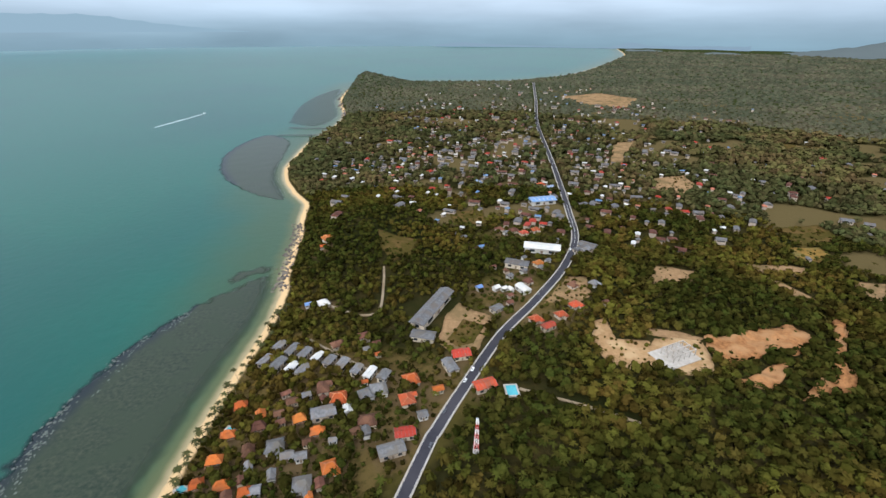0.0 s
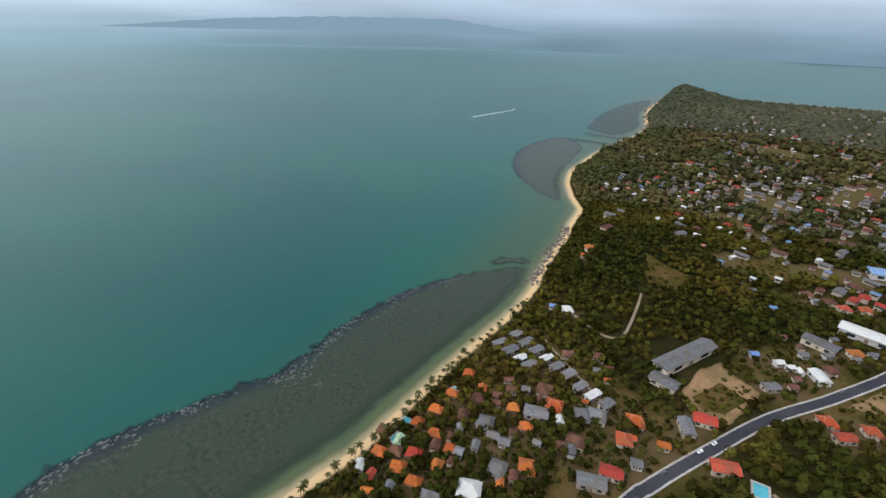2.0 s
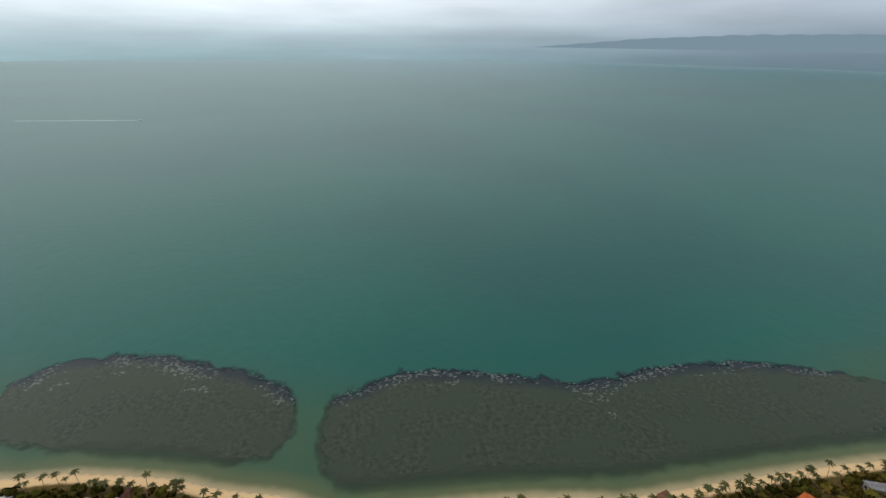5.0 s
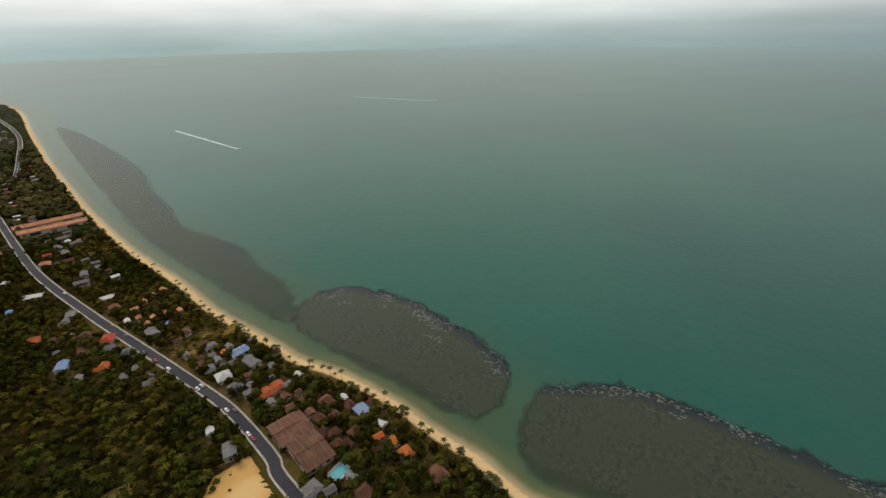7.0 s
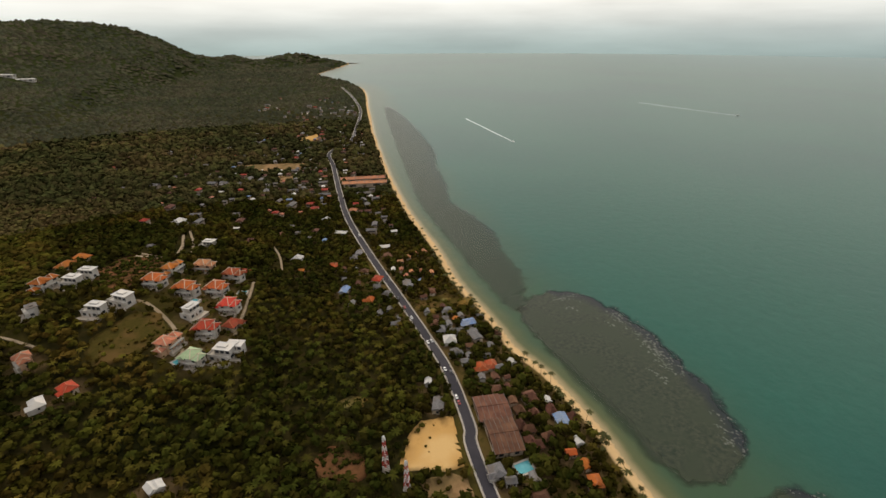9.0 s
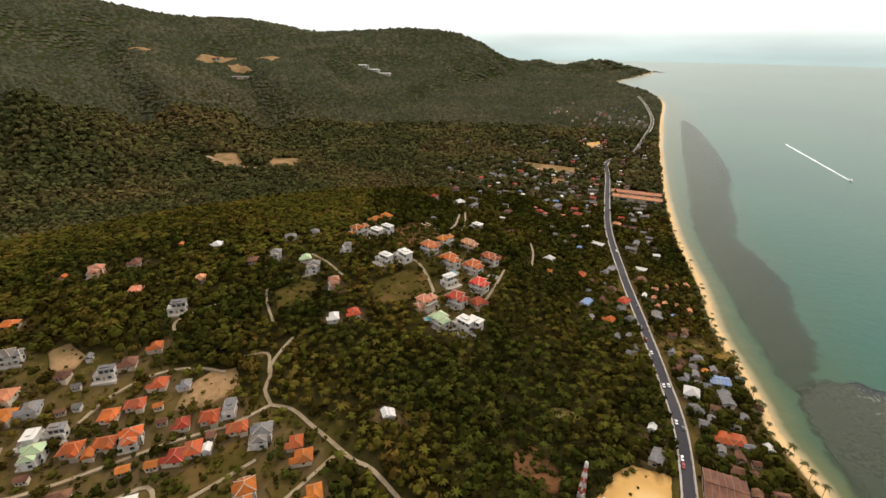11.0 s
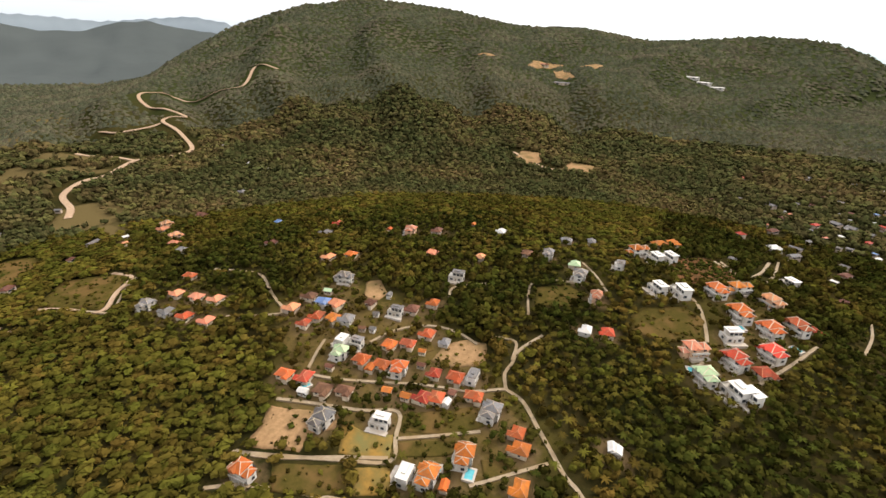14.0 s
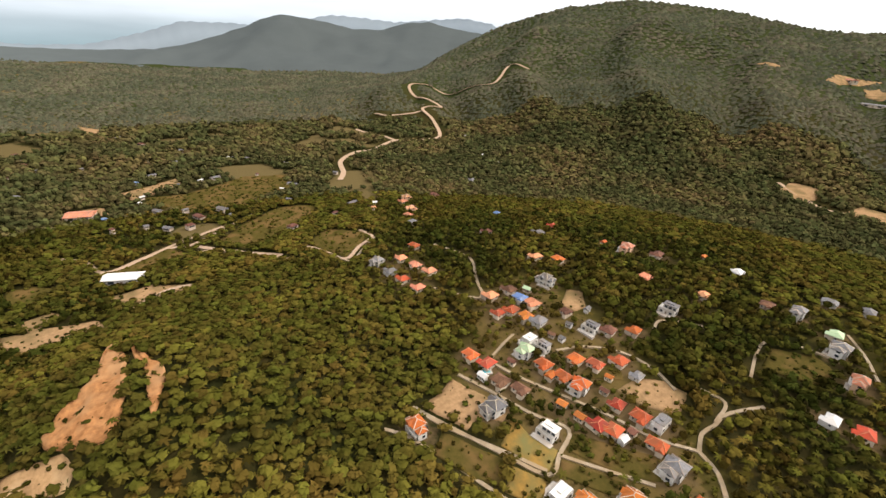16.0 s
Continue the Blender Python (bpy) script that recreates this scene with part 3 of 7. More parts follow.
# ---- plan of the houses: style and roof letter, then x, y, turn ----
HOUSES = {
    'terraces': {
        'tg': [(-104.4, 238.6, 68), (-94.6, 233.9, 68), (-85.7, 230.4, 68), (-68.9, 223.5, 68), (-60.5, 220.5, 68), (-51.0, 215.7, 68), (-34.3, 210.6, 68), (-109.1, 225.3, 68), (-99.1, 220.7, 68), (-82.9, 215.0, 68)],
        'tw': [(-77.2, 227.1, 68), (-42.8, 212.9, 68), (-90.3, 217.4, 68)],
    },
    'north road': {
        'sb': [(34.3, 379.4, 23), (27.6, 309.3, 37), (-98.0, 284.9, 22), (55.8, 602.4, 35)],
        'ho': [(79.6, 346.6, 37), (-104.8, 377.4, 127)],
        'sw': [(40.9, 308.6, 41), (46.7, 307.5, 34), (51.9, 306.3, 115), (148.9, 526.8, 119), (166.7, 601.1, 39)],
        'lw': [(61.1, 306.4, 120)],
        'lg': [(38.2, 280.3, 38), (119.6, 380.3, 37), (127.4, 372.8, 33), (178.2, 591.5, 131), (155.9, 491.8, 32)],
        'sn': [(48.6, 287.7, 26)],
        'sg': [(65.4, 333.6, 41), (105.7, 393.9, 36), (39.8, 479.4, 34), (19.3, 398.7, 28), (10.3, 404.0, 35), (60.1, 412.0, 26), (18.7, 525.0, 115)],
        'hn': [(99.6, 309.2, 130), (54.4, 420.2, 31), (68.2, 417.1, 28)],
        'hr': [(63.4, 266.3, 32), (82.0, 271.3, 25), (94.7, 282.9, 34), (121.9, 565.0, 37), (77.4, 411.7, 31), (89.4, 419.2, 40)],
        'lr': [(70.7, 258.0, 31)],
        'so': [(-106.2, 366.3, 23)],
        'gw': [(-86.8, 284.6, 30)],
        'lb': [(132.0, 554.6, 36), (107.5, 500.7, 39), (44.4, 574.1, 117)],
    },
    'strip': {
        'lw': [(-188.1, -352.2, 152)],
        'hn': [(-180.1, -333.3, 70), (-177.6, -259.8, 57), (-155.2, -132.8, 166), (-114.1, -85.3, 154), (-135.4, -58.0, 65)],
        'sw': [(-171.5, -308.4, 61), (-169.9, -161.8, 75), (-162.3, -125.5, 70), (-153.1, -96.8, 69)],
        'sp': [(-184.3, -318.2, 158), (-194.7, -321.6, 61), (-205.3, -324.9, 68), (-215.3, -326.8, 75), (-177.2, -304.2, 60), (-182.1, -296.4, 59), (-190.4, -293.3, 66), (-197.0, -287.9, 64), (-174.5, -293.0, 64)],
        'sb': [(-179.6, -277.8, 68)],
        'lg': [(-167.8, -279.5, 70), (-168.3, -195.7, 75)],
        'sn': [(-167.5, -256.5, 164), (-171.8, -237.0, 62), (-184.6, -190.4, 58)],
        'lb': [(-173.1, -210.2, 164), (-157.2, -110.6, 65)],
        'gw': [(-151.4, -201.3, 60)],
        'sg': [(-170.2, -181.8, 75), (-151.3, -180.6, 69), (-119.7, -94.4, 61), (-109.8, -99.7, 149), (-158.8, -161.3, 162), (-175.7, -220.5, 67), (-161.6, -216.3, 70), (-188.4, -213.8, 157)],
        'hr': [(-150.1, -168.0, 66), (-156.7, -165.8, 66)],
        'bn': [(-143.9, -128.6, 74), (-148.6, -122.2, 66), (-158.2, -119.3, 69), (-138.4, -116.2, 157), (-133.1, -110.1, 68), (-143.1, -107.0, 167), (-134.8, -106.6, 156), (-165.0, -109.7, 70), (-137.3, -121.0, 72)],
        'so': [(-144.1, -94.0, 150), (-144.7, -85.3, 69)],
        'ho': [(-140.7, -76.7, 63)],
        'hg': [(-108.2, -107.3, 73)],
    },
    'road west': {
        'lb': [(-121.0, -296.3, 43)],
        'sg': [(-117.5, -276.6, 49), (-131.6, -424.0, 143), (-135.3, -406.4, 43), (-132.9, -443.7, 144), (-130.8, -237.5, 147), (-136.8, -255.4, 47)],
        'ho': [(-131.0, -274.6, 46)],
        'hg': [(-146.5, -275.3, 51)],
        'hr': [(-152.3, -300.1, 39), (-130.5, -339.4, 143)],
        'lg': [(-110.7, -157.6, 49), (-161.7, -351.7, 54)],
        'sw': [(-116.8, -176.3, 55)],
        'gw': [(-109.6, -365.3, 38)],
        'so': [(-103.9, -340.3, 139)],
        'lw': [(-167.8, -404.3, 137)],
        'hw': [(-171.2, -447.3, 51)],
        'hp': [(-207.9, -459.0, 138)],
        'sn': [(-115.4, -427.1, 41)],
    },
    'resort': {
        'bo': [(-108.8, 187.7, 19), (-95.6, 180.8, 113), (-107.5, 167.9, 20), (-107.6, 153.0, 13), (-110.3, 140.7, 25), (-97.9, 138.8, 21), (-113.9, 115.0, 11), (-99.9, 112.6, 24), (-89.5, 111.1, 15), (-86.0, 124.0, 103), (-86.4, 135.7, 15), (-62.9, 170.0, 14), (-74.5, 178.3, 25)],
        'br': [(-98.9, 123.2, 17)],
        'sw': [(-116.0, 103.7, 115), (-50.5, 184.8, 107)],
        'sr': [(-107.7, 101.9, 104)],
        'gw': [(-67.1, 122.5, 24)],
        'ho': [(-51.9, 149.0, 23), (-57.3, 193.2, 13), (-18.6, 208.2, 23)],
        'lg': [(-62.8, 182.0, 19), (-24.5, 158.4, 20), (4.5, 218.9, 114)],
        'hg': [(-81.5, 160.3, 17), (-36.1, 200.2, 18), (-62.4, 139.7, 13)],
        'sg': [(-73.7, 155.1, 15), (-67.1, 154.8, 15), (-10.5, 180.8, 20), (-38.2, 169.4, 107), (-75.2, 194.9, 22), (-82.6, 136.5, 13), (-77.7, 144.3, 105)],
        'hn': [(-39.0, 177.3, 13), (-67.4, 200.8, 104)],
        'hr': [(-19.4, 191.6, 109)],
        'lr': [(-18.7, 168.7, 10), (11.3, 229.9, 12), (22.5, 203.3, 21)],
        'so': [(-2.6, 199.5, 18)],
        'sG': [(-110.5, 125.5, 109)],
        'bn': [(-122.2, 127.4, 13), (-107.1, 119.0, 24), (-93.7, 172.8, 18), (-93.2, 157.7, 109)],
        'sn': [(-86.0, 181.3, 21), (-81.7, 190.1, 20), (-44.0, 169.3, 21), (-93.3, 132.6, 110)],
    },
    'villas': {
        'vo': [(58.0, -387.0, 227), (-4.8, -353.6, 134), (-17.3, -371.0, 225), (-21.5, -334.8, 128), (-39.6, -329.2, 132)],
        'mw': [(43.8, -381.0, 135), (34.9, -390.9, 137), (32.6, -333.9, 136), (17.8, -338.0, 126), (-50.1, -419.1, 134), (-17.9, -309.0, 215), (-24.8, -262.7, 134), (-31.4, -263.1, 139)],
        'ho': [(37.4, -433.0, 127), (47.4, -419.7, 225)],
        'vp': [(-38.9, -367.2, 139), (-0.6, -285.3, 220)],
        'vr': [(-54.3, -345.6, 135), (-23.4, -288.1, 140)],
        'vR': [(-41.6, -306.3, 139)],
        'hr': [(-37.3, -287.4, 220)],
        'vG': [(-10.4, -265.4, 127)],
        'sr': [(-64.2, -350.5, 126)],
        'hw': [(-39.5, -500.1, 220)],
    },
    'village': {
        'vo': [(157.3, -77.5, 188), (140.7, -169.4, 111), (87.2, -122.2, 102), (78.6, -140.7, 111)],
        'ho': [(193.6, -130.1, 197), (165.0, -163.6, 192), (152.4, -167.5, 193), (158.7, -182.6, 192), (58.5, -159.9, 101), (49.5, -140.6, 106), (203.9, -179.1, 187), (158.4, -230.6, 107)],
        'hr': [(181.9, -135.0, 108), (150.1, -189.9, 197), (144.3, -203.8, 100), (122.3, -179.5, 109), (111.0, -184.0, 194), (95.1, -177.5, 200), (117.3, -161.3, 99), (111.4, -165.3, 107), (63.9, -168.1, 101), (215.2, -164.8, 105), (212.9, -174.0, 109)],
        'sw': [(175.2, -127.3, 195), (105.2, -165.6, 97)],
        'hn': [(167.0, -134.3, 199), (156.7, -140.5, 198), (231.5, -184.8, 107), (166.4, -216.4, 108)],
        'so': [(137.3, -154.0, 200), (126.3, -156.7, 196), (78.9, -123.6, 108), (156.2, -161.2, 108)],
        'vG': [(177.7, -158.9, 104)],
        'mg': [(102.9, -189.5, 102), (176.4, -171.0, 192), (174.2, -207.7, 194)],
        'vg': [(151.2, -118.4, 99), (80.8, -171.4, 100), (226.3, -214.7, 200)],
        'mw': [(126.7, -135.3, 197), (97.4, -118.2, 104), (184.6, -167.5, 103)],
        'hg': [(195.3, -183.4, 108)],
        'hb': [(221.0, -186.4, 201)],
        'hp': [(211.8, -190.2, 188), (232.9, -169.9, 105)],
        'sG': [(225.8, -196.5, 200)],
    },
    'hilltop': {
        'hr': [(332.1, -156.2, 198), (287.5, -126.4, 101), (311.9, -292.4, 108), (49.3, -272.8, 112)],
        'hp': [(317.1, -137.5, 102), (300.4, -142.5, 195), (284.7, -147.7, 104), (270.8, -131.3, 106), (479.4, -209.9, 107), (422.2, -191.5, 197), (259.6, -230.0, 95), (198.3, -286.0, 191), (162.8, -303.8, 103)],
        'vg': [(322.5, -118.0, 109), (118.0, -338.2, 100), (85.5, -321.8, 99)],
        'hg': [(303.1, -122.6, 100), (393.1, -183.9, 194), (300.4, -265.6, 98), (115.1, -371.9, 196), (96.4, -381.0, 104), (538.9, -342.3, 101)],
        'sp': [(471.7, -170.1, 95)],
        'hn': [(496.7, -259.3, 194), (323.7, -224.8, 99), (218.7, -324.2, 109), (134.4, -331.9, 197)],
        'hb': [(381.0, -276.7, 189)],
        'ho': [(248.7, -243.7, 190)],
        'vp': [(237.1, -307.8, 106), (66.7, -303.0, 107)],
        'so': [(256.9, -302.3, 106), (199.5, -355.6, 102)],
        'hw': [(170.3, -355.3, 97), (62.0, -267.9, 102)],
        'mg': [(162.8, -267.2, 195), (64.5, -351.6, 103)],
        'hG': [(94.4, -336.5, 109)],
        'sw': [(22.0, -185.8, 107), (19.7, -185.4, 101), (678.7, -449.8, 107), (618.0, -438.9, 103)],
        'sg': [(821.1, -497.0, 108)],
    },
    'valley': {
        'sw': [(490.1, -178.7, 87), (672.8, -453.5, 78), (614.5, -441.0, 176)],
        'vp': [(490.2, -218.5, 84), (441.9, -202.5, 82)],
        'hn': [(489.8, -259.1, 87)],
        'sn': [(797.4, -479.2, 86), (535.6, -349.3, 89)],
    },
}
HOUSE_SPOTS = np.array([p[:2] for kinds in HOUSES.values() for spots in kinds.values() for p in spots])


# ---- ground and sea ----
def crowd(x, y, reach=30.0):
    """How many near houses stand round each place."""
    n = np.zeros(len(x))
    close = np.nonzero(np.hypot(x, y) < 720)[0]
    for hx, hy in HOUSE_SPOTS:
        n[close] += np.exp(-((x[close] - hx) ** 2 + (y[close] - hy) ** 2) / reach ** 2)
    return n


def polar(r0, r1, ratio, steps, keep):
    """A round sheet that grows coarser outwards; keep says which quads stay."""
    rings = np.geomspace(max(r0, 60.0), r1, int(math.log(r1 / max(r0, 60.0)) / math.log(ratio)) + 1)
    if r0 < 60.0:
        rings = np.concatenate([np.linspace(r0, 60.0, 12)[:-1], rings])
    a = np.arange(steps) / steps * 2 * math.pi
    x, y = -np.outer(rings, np.sin(a)), np.outer(rings, np.cos(a))
    i, j = np.meshgrid(np.arange(len(rings) - 1), np.arange(steps), indexing="ij")
    k = (j + 1) % steps
    quads = np.stack([i * steps + j, i * steps + k, (i + 1) * steps + k, (i + 1) * steps + j], -1).reshape(-1, 4)
    x, y = x.ravel(), y.ravel()
    shore = shore_distance(x, y)
    quads = quads[keep(shore[quads])][:, ::-1]
    used, flat_index = np.unique(quads, return_inverse=True)
    return x[used], y[used], shore[used], flat_index.reshape(-1, 4)


gx, gy, gs, gq = polar(0.02, 4930.0, 1.018, 680, lambda s: s.max(axis=1) > -45)
gz = ground_height(gx, gy, gs, False)
field = field_cover(gx, gy, gs)
wild = smooth((np.hypot(gx, gy) - 900) / 900)
yard = np.zeros(len(gx))
near = np.nonzero(np.hypot(gx, gy) < 700)[0]
for hx, hy in HOUSE_SPOTS:
    yard[near] = np.maximum(yard[near], np.exp(-((gx[near] - hx) ** 2 + (gy[near] - hy) ** 2) / 100.0))
lawn = smooth((crowd(gx, gy) - 1.0) / 4.0)
tagged(new("ground", grid_mesh("ground", np.stack([gx, gy, gz], 1), gq, M_GROUND, {"shore": gs, "wild": wild, "field": field, "yard": yard, "lawn": lawn})), "green and brown tropical coastal ground rising to forested hills", "ground", kind="structure")
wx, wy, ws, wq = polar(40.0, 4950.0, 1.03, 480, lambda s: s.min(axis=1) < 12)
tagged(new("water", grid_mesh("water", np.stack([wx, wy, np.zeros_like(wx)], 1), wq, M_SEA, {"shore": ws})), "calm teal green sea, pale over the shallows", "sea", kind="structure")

# ---- far distance: hills and headlands at the edge of sight, haze painted as glow ----
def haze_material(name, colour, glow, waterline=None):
    """A far surface with haze painted in as its own glow; below the waterline it goes on as far sea."""
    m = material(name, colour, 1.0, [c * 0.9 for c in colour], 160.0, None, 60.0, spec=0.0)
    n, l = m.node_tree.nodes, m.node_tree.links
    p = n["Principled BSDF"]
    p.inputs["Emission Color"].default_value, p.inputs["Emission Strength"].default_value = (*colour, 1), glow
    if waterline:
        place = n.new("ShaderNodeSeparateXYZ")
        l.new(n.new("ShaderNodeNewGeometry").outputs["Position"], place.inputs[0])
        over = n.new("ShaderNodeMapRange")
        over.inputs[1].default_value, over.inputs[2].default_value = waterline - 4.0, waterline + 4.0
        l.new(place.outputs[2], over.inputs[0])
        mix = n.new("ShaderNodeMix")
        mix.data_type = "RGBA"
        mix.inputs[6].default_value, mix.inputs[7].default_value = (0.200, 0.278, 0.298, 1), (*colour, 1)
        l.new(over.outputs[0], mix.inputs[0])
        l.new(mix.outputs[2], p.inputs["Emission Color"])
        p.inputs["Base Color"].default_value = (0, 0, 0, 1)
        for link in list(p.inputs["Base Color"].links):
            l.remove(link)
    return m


# These surfaces emit their haze tone themselves; none is a lamp.
M_HAZE_HILL = haze_material("blue hills in painted haze", (0.052, 0.060, 0.058), 0.42)
painted_haze = M_HAZE_HILL.node_tree.nodes.new("ShaderNodeAttribute")
painted_haze.attribute_name = "haze_glow"
M_HAZE_HILL.node_tree.links.new(painted_haze.outputs["Fac"], M_HAZE_HILL.node_tree.nodes["Principled BSDF"].inputs["Emission Strength"])
M_HAZE_CAPE = haze_material("headlands in painted haze", (0.205, 0.262, 0.290), 1.0, -60.0)
M_HAZE_RIDGE = haze_material("far ridges in painted haze", (0.110, 0.130, 0.140), 1.0)
M_HAZE_SPUR = haze_material("far spur in painted haze", (0.085, 0.097, 0.096), 0.9)
M_HAZE_ISLE = haze_material("islands in painted haze", (0.240, 0.312, 0.336), 1.0, -60.0)
bx, by, bs, bq = polar(2500.0, 4900.0, 1.02, 720, lambda s: s.min(axis=1) > 0)
bz, bu = ridge(np.degrees(np.arctan2(-bx, by)) % 360.0, np.hypot(bx, by), RIDGE_FAR)
bz = (bz + smooth(bu * 4.0) * smooth((1.0 - bu) * 3.0) * (26.0 * waves(bx, by, 120.0, 3.0) + 11.0 * waves(bx, by, 47.0, 4.0))) * smooth(bs / 60.0) - 6.0 + 4.0 * waves(bx, by, 25.0, 6.0)
keep = (bz[bq].max(axis=1) > 0.0)
# The painted haze glow rises with bearing, from east round to north.
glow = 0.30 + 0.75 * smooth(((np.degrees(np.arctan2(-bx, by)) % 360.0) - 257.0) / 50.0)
hills = grid_mesh("backdrop", np.stack([bx, by, bz], 1), bq[keep], M_HAZE_HILL, {"haze_glow": glow})
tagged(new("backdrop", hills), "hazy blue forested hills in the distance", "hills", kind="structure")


def headland(rows, dist, mat, label):
    """A far strip of land on the horizon: bearing and height at steps."""
    a = np.linspace(rows[0][0], rows[-1][0], 60)
    top = np.interp(a, [r[0] for r in rows], [r[1] for r in rows]) + np.interp(a, [r[0] for r in rows], [min(r[1] - r[2], 90) for r in rows]) * (0.05 * np.sin(a * 5.0) + 0.02 * np.sin(a * 13.0))
    low = np.interp(a, [r[0] for r in rows], [r[2] for r in rows])
    x, y = -dist * np.sin(np.radians(a)), dist * np.cos(np.radians(a))
    v = np.concatenate([np.stack([x * k, y * k, z], 1) for k, z in ((1.0, low), (1.001, low + (top - low) * 0.7), (1.002, top), (1.004, low))])
    n = len(a)
    q = np.array([(j * n + i, j * n + i + 1, (j + 1) * n + i + 1, (j + 1) * n + i) for j in range(3) for i in range(n - 1)])
    tagged(new("backdrop", grid_mesh("backdrop", v, q, mat)), label, "headland", kind="structure")


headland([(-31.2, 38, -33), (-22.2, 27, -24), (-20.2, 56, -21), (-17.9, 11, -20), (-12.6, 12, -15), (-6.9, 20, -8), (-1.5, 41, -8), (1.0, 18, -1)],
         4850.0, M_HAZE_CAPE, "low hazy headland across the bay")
# The island strip hangs from 126 m up, set to fit the camera's view.
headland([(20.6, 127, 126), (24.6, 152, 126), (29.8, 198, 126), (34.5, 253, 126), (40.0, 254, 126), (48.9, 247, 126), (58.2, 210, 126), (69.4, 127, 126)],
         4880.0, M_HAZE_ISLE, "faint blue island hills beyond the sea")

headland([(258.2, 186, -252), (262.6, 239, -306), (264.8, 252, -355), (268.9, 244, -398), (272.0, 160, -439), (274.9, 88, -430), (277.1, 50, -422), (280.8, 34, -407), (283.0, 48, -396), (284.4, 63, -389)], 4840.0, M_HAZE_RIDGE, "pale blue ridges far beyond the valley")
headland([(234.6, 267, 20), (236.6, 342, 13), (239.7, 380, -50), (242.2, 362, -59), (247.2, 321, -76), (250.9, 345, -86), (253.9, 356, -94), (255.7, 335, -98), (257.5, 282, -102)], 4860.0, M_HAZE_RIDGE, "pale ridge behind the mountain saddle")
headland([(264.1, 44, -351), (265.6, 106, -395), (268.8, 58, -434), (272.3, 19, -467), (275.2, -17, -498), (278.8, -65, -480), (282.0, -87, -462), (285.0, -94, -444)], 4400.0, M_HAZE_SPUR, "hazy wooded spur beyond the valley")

# ---- reefs: dark coral flats, laid just over the water and coloured to look sunken ----
REEFS = {
    "middle": [(-143.1, -5.2), (-154.7, -21.2), (-178.4, -32.4), (-194.8, -28.5), (-217.4, -27.5), (-224.1, -4.9), (-233.3, 19.0), (-226.8, 58.3), (-213.5, 103.0), (-205.7, 127.9), (-210.5, 178.7), (-207.2, 234.9), (-188.8, 286.3), (-168.0, 316.8), (-146.3, 344.6), (-136.5, 338.9), (-131.1, 279.2), (-133.9, 242.0), (-135.2, 208.3), (-136.4, 152.9), (-133.6, 114.5), (-138.3, 91.7), (-140.7, 51.3)],
    "south": [(-231.3, -213.7), (-258.1, -213.4), (-276.3, -200.2), (-280.6, -172.9), (-275.9, -132.7), (-260.7, -101.1), (-248.1, -71.4), (-234.3, -53.8), (-216.8, -41.8), (-196.5, -40.5), (-182.2, -46.0), (-174.1, -58.0), (-175.8, -77.8), (-184.3, -108.6), (-193.4, -142.7), (-207.7, -183.9), (-216.5, -206.5)],
    "far south": [(-236.7, -215.8), (-261.5, -239.4), (-277.3, -278.6), (-303.3, -323.9), (-317.2, -370.9), (-329.6, -435.7), (-367.1, -493.7), (-408.3, -575.3), (-466.3, -663.9), (-564.8, -879.1), (-657.4, -1119.4), (-659.1, -1184.0), (-503.4, -885.0), (-375.4, -626.0), (-300.6, -472.9), (-263.9, -372.3), (-239.4, -297.7), (-219.6, -236.3), (-213.4, -204.1), (-219.6, -195.8)],
    "north": [(-328.4, 655.9), (-353.0, 733.8), (-355.6, 832.7), (-332.4, 887.2), (-279.9, 838.3), (-261.4, 761.8), (-242.4, 665.8), (-212.9, 583.4), (-191.4, 525.9), (-218.9, 533.4), (-257.2, 562.5), (-293.5, 598.9)],
    "far north": [(-332.4, 1000.3), (-366.1, 1188.4), (-377.3, 1363.7), (-360.2, 1532.0), (-331.2, 1561.5), (-278.8, 1272.3), (-245.1, 1080.9), (-263.9, 970.4)],
    "small": [(-178.7, 330.3), (-174.6, 343.7), (-160.1, 355.1), (-148.4, 357.0), (-146.3, 344.6), (-161.4, 335.5), (-171.4, 324.8)],
}
M_REEF = material("reef", (0.016, 0.026, 0.018), 0.32, (0.045, 0.053, 0.033), 2.6, (0.030, 0.041, 0.025), 24.0, ior=1.33, spec=0.2)
mixed_in(M_REEF, "rim", (0.014, 0.020, 0.024), 15.0, 4.0, 9.0, 9.0)
rn, rl = M_REEF.node_tree.nodes, M_REEF.node_tree.links
edge = rn.new("ShaderNodeAttribute")
edge.attribute_name = "edge"
ragged = rn.new("ShaderNodeTexNoise")
ragged.inputs["Scale"].default_value, ragged.inputs["Detail"].default_value = 0.09, 6.0
rl.new(rn.new("ShaderNodeNewGeometry").outputs["Position"], ragged.inputs[0])
push = rn.new("ShaderNodeMath")
push.operation = "MULTIPLY_ADD"
push.inputs[1].default_value = 16.0
rl.new(ragged.outputs[0], push.inputs[0])
rl.new(edge.outputs["Fac"], push.inputs[2])
cover = rn.new("ShaderNodeMapRange")
cover.inputs[1].default_value, cover.inputs[2].default_value = 7.5, 12.0
cover.inputs[4].default_value = 0.93
rl.new(push.outputs[0], cover.inputs[0])
clear = rn.new("ShaderNodeBsdfTransparent")
blend = rn.new("ShaderNodeMixShader")
fading = rn.new("ShaderNodeAttribute")
fading.attribute_name = "fade"
whole = rn.new("ShaderNodeMath")
whole.operation = "MULTIPLY"
rl.new(cover.outputs[0], whole.inputs[0])
rl.new(fading.outputs["Fac"], whole.inputs[1])
rl.new(whole.outputs[0], blend.inputs[0])
rl.new(clear.outputs[0], blend.inputs[1])
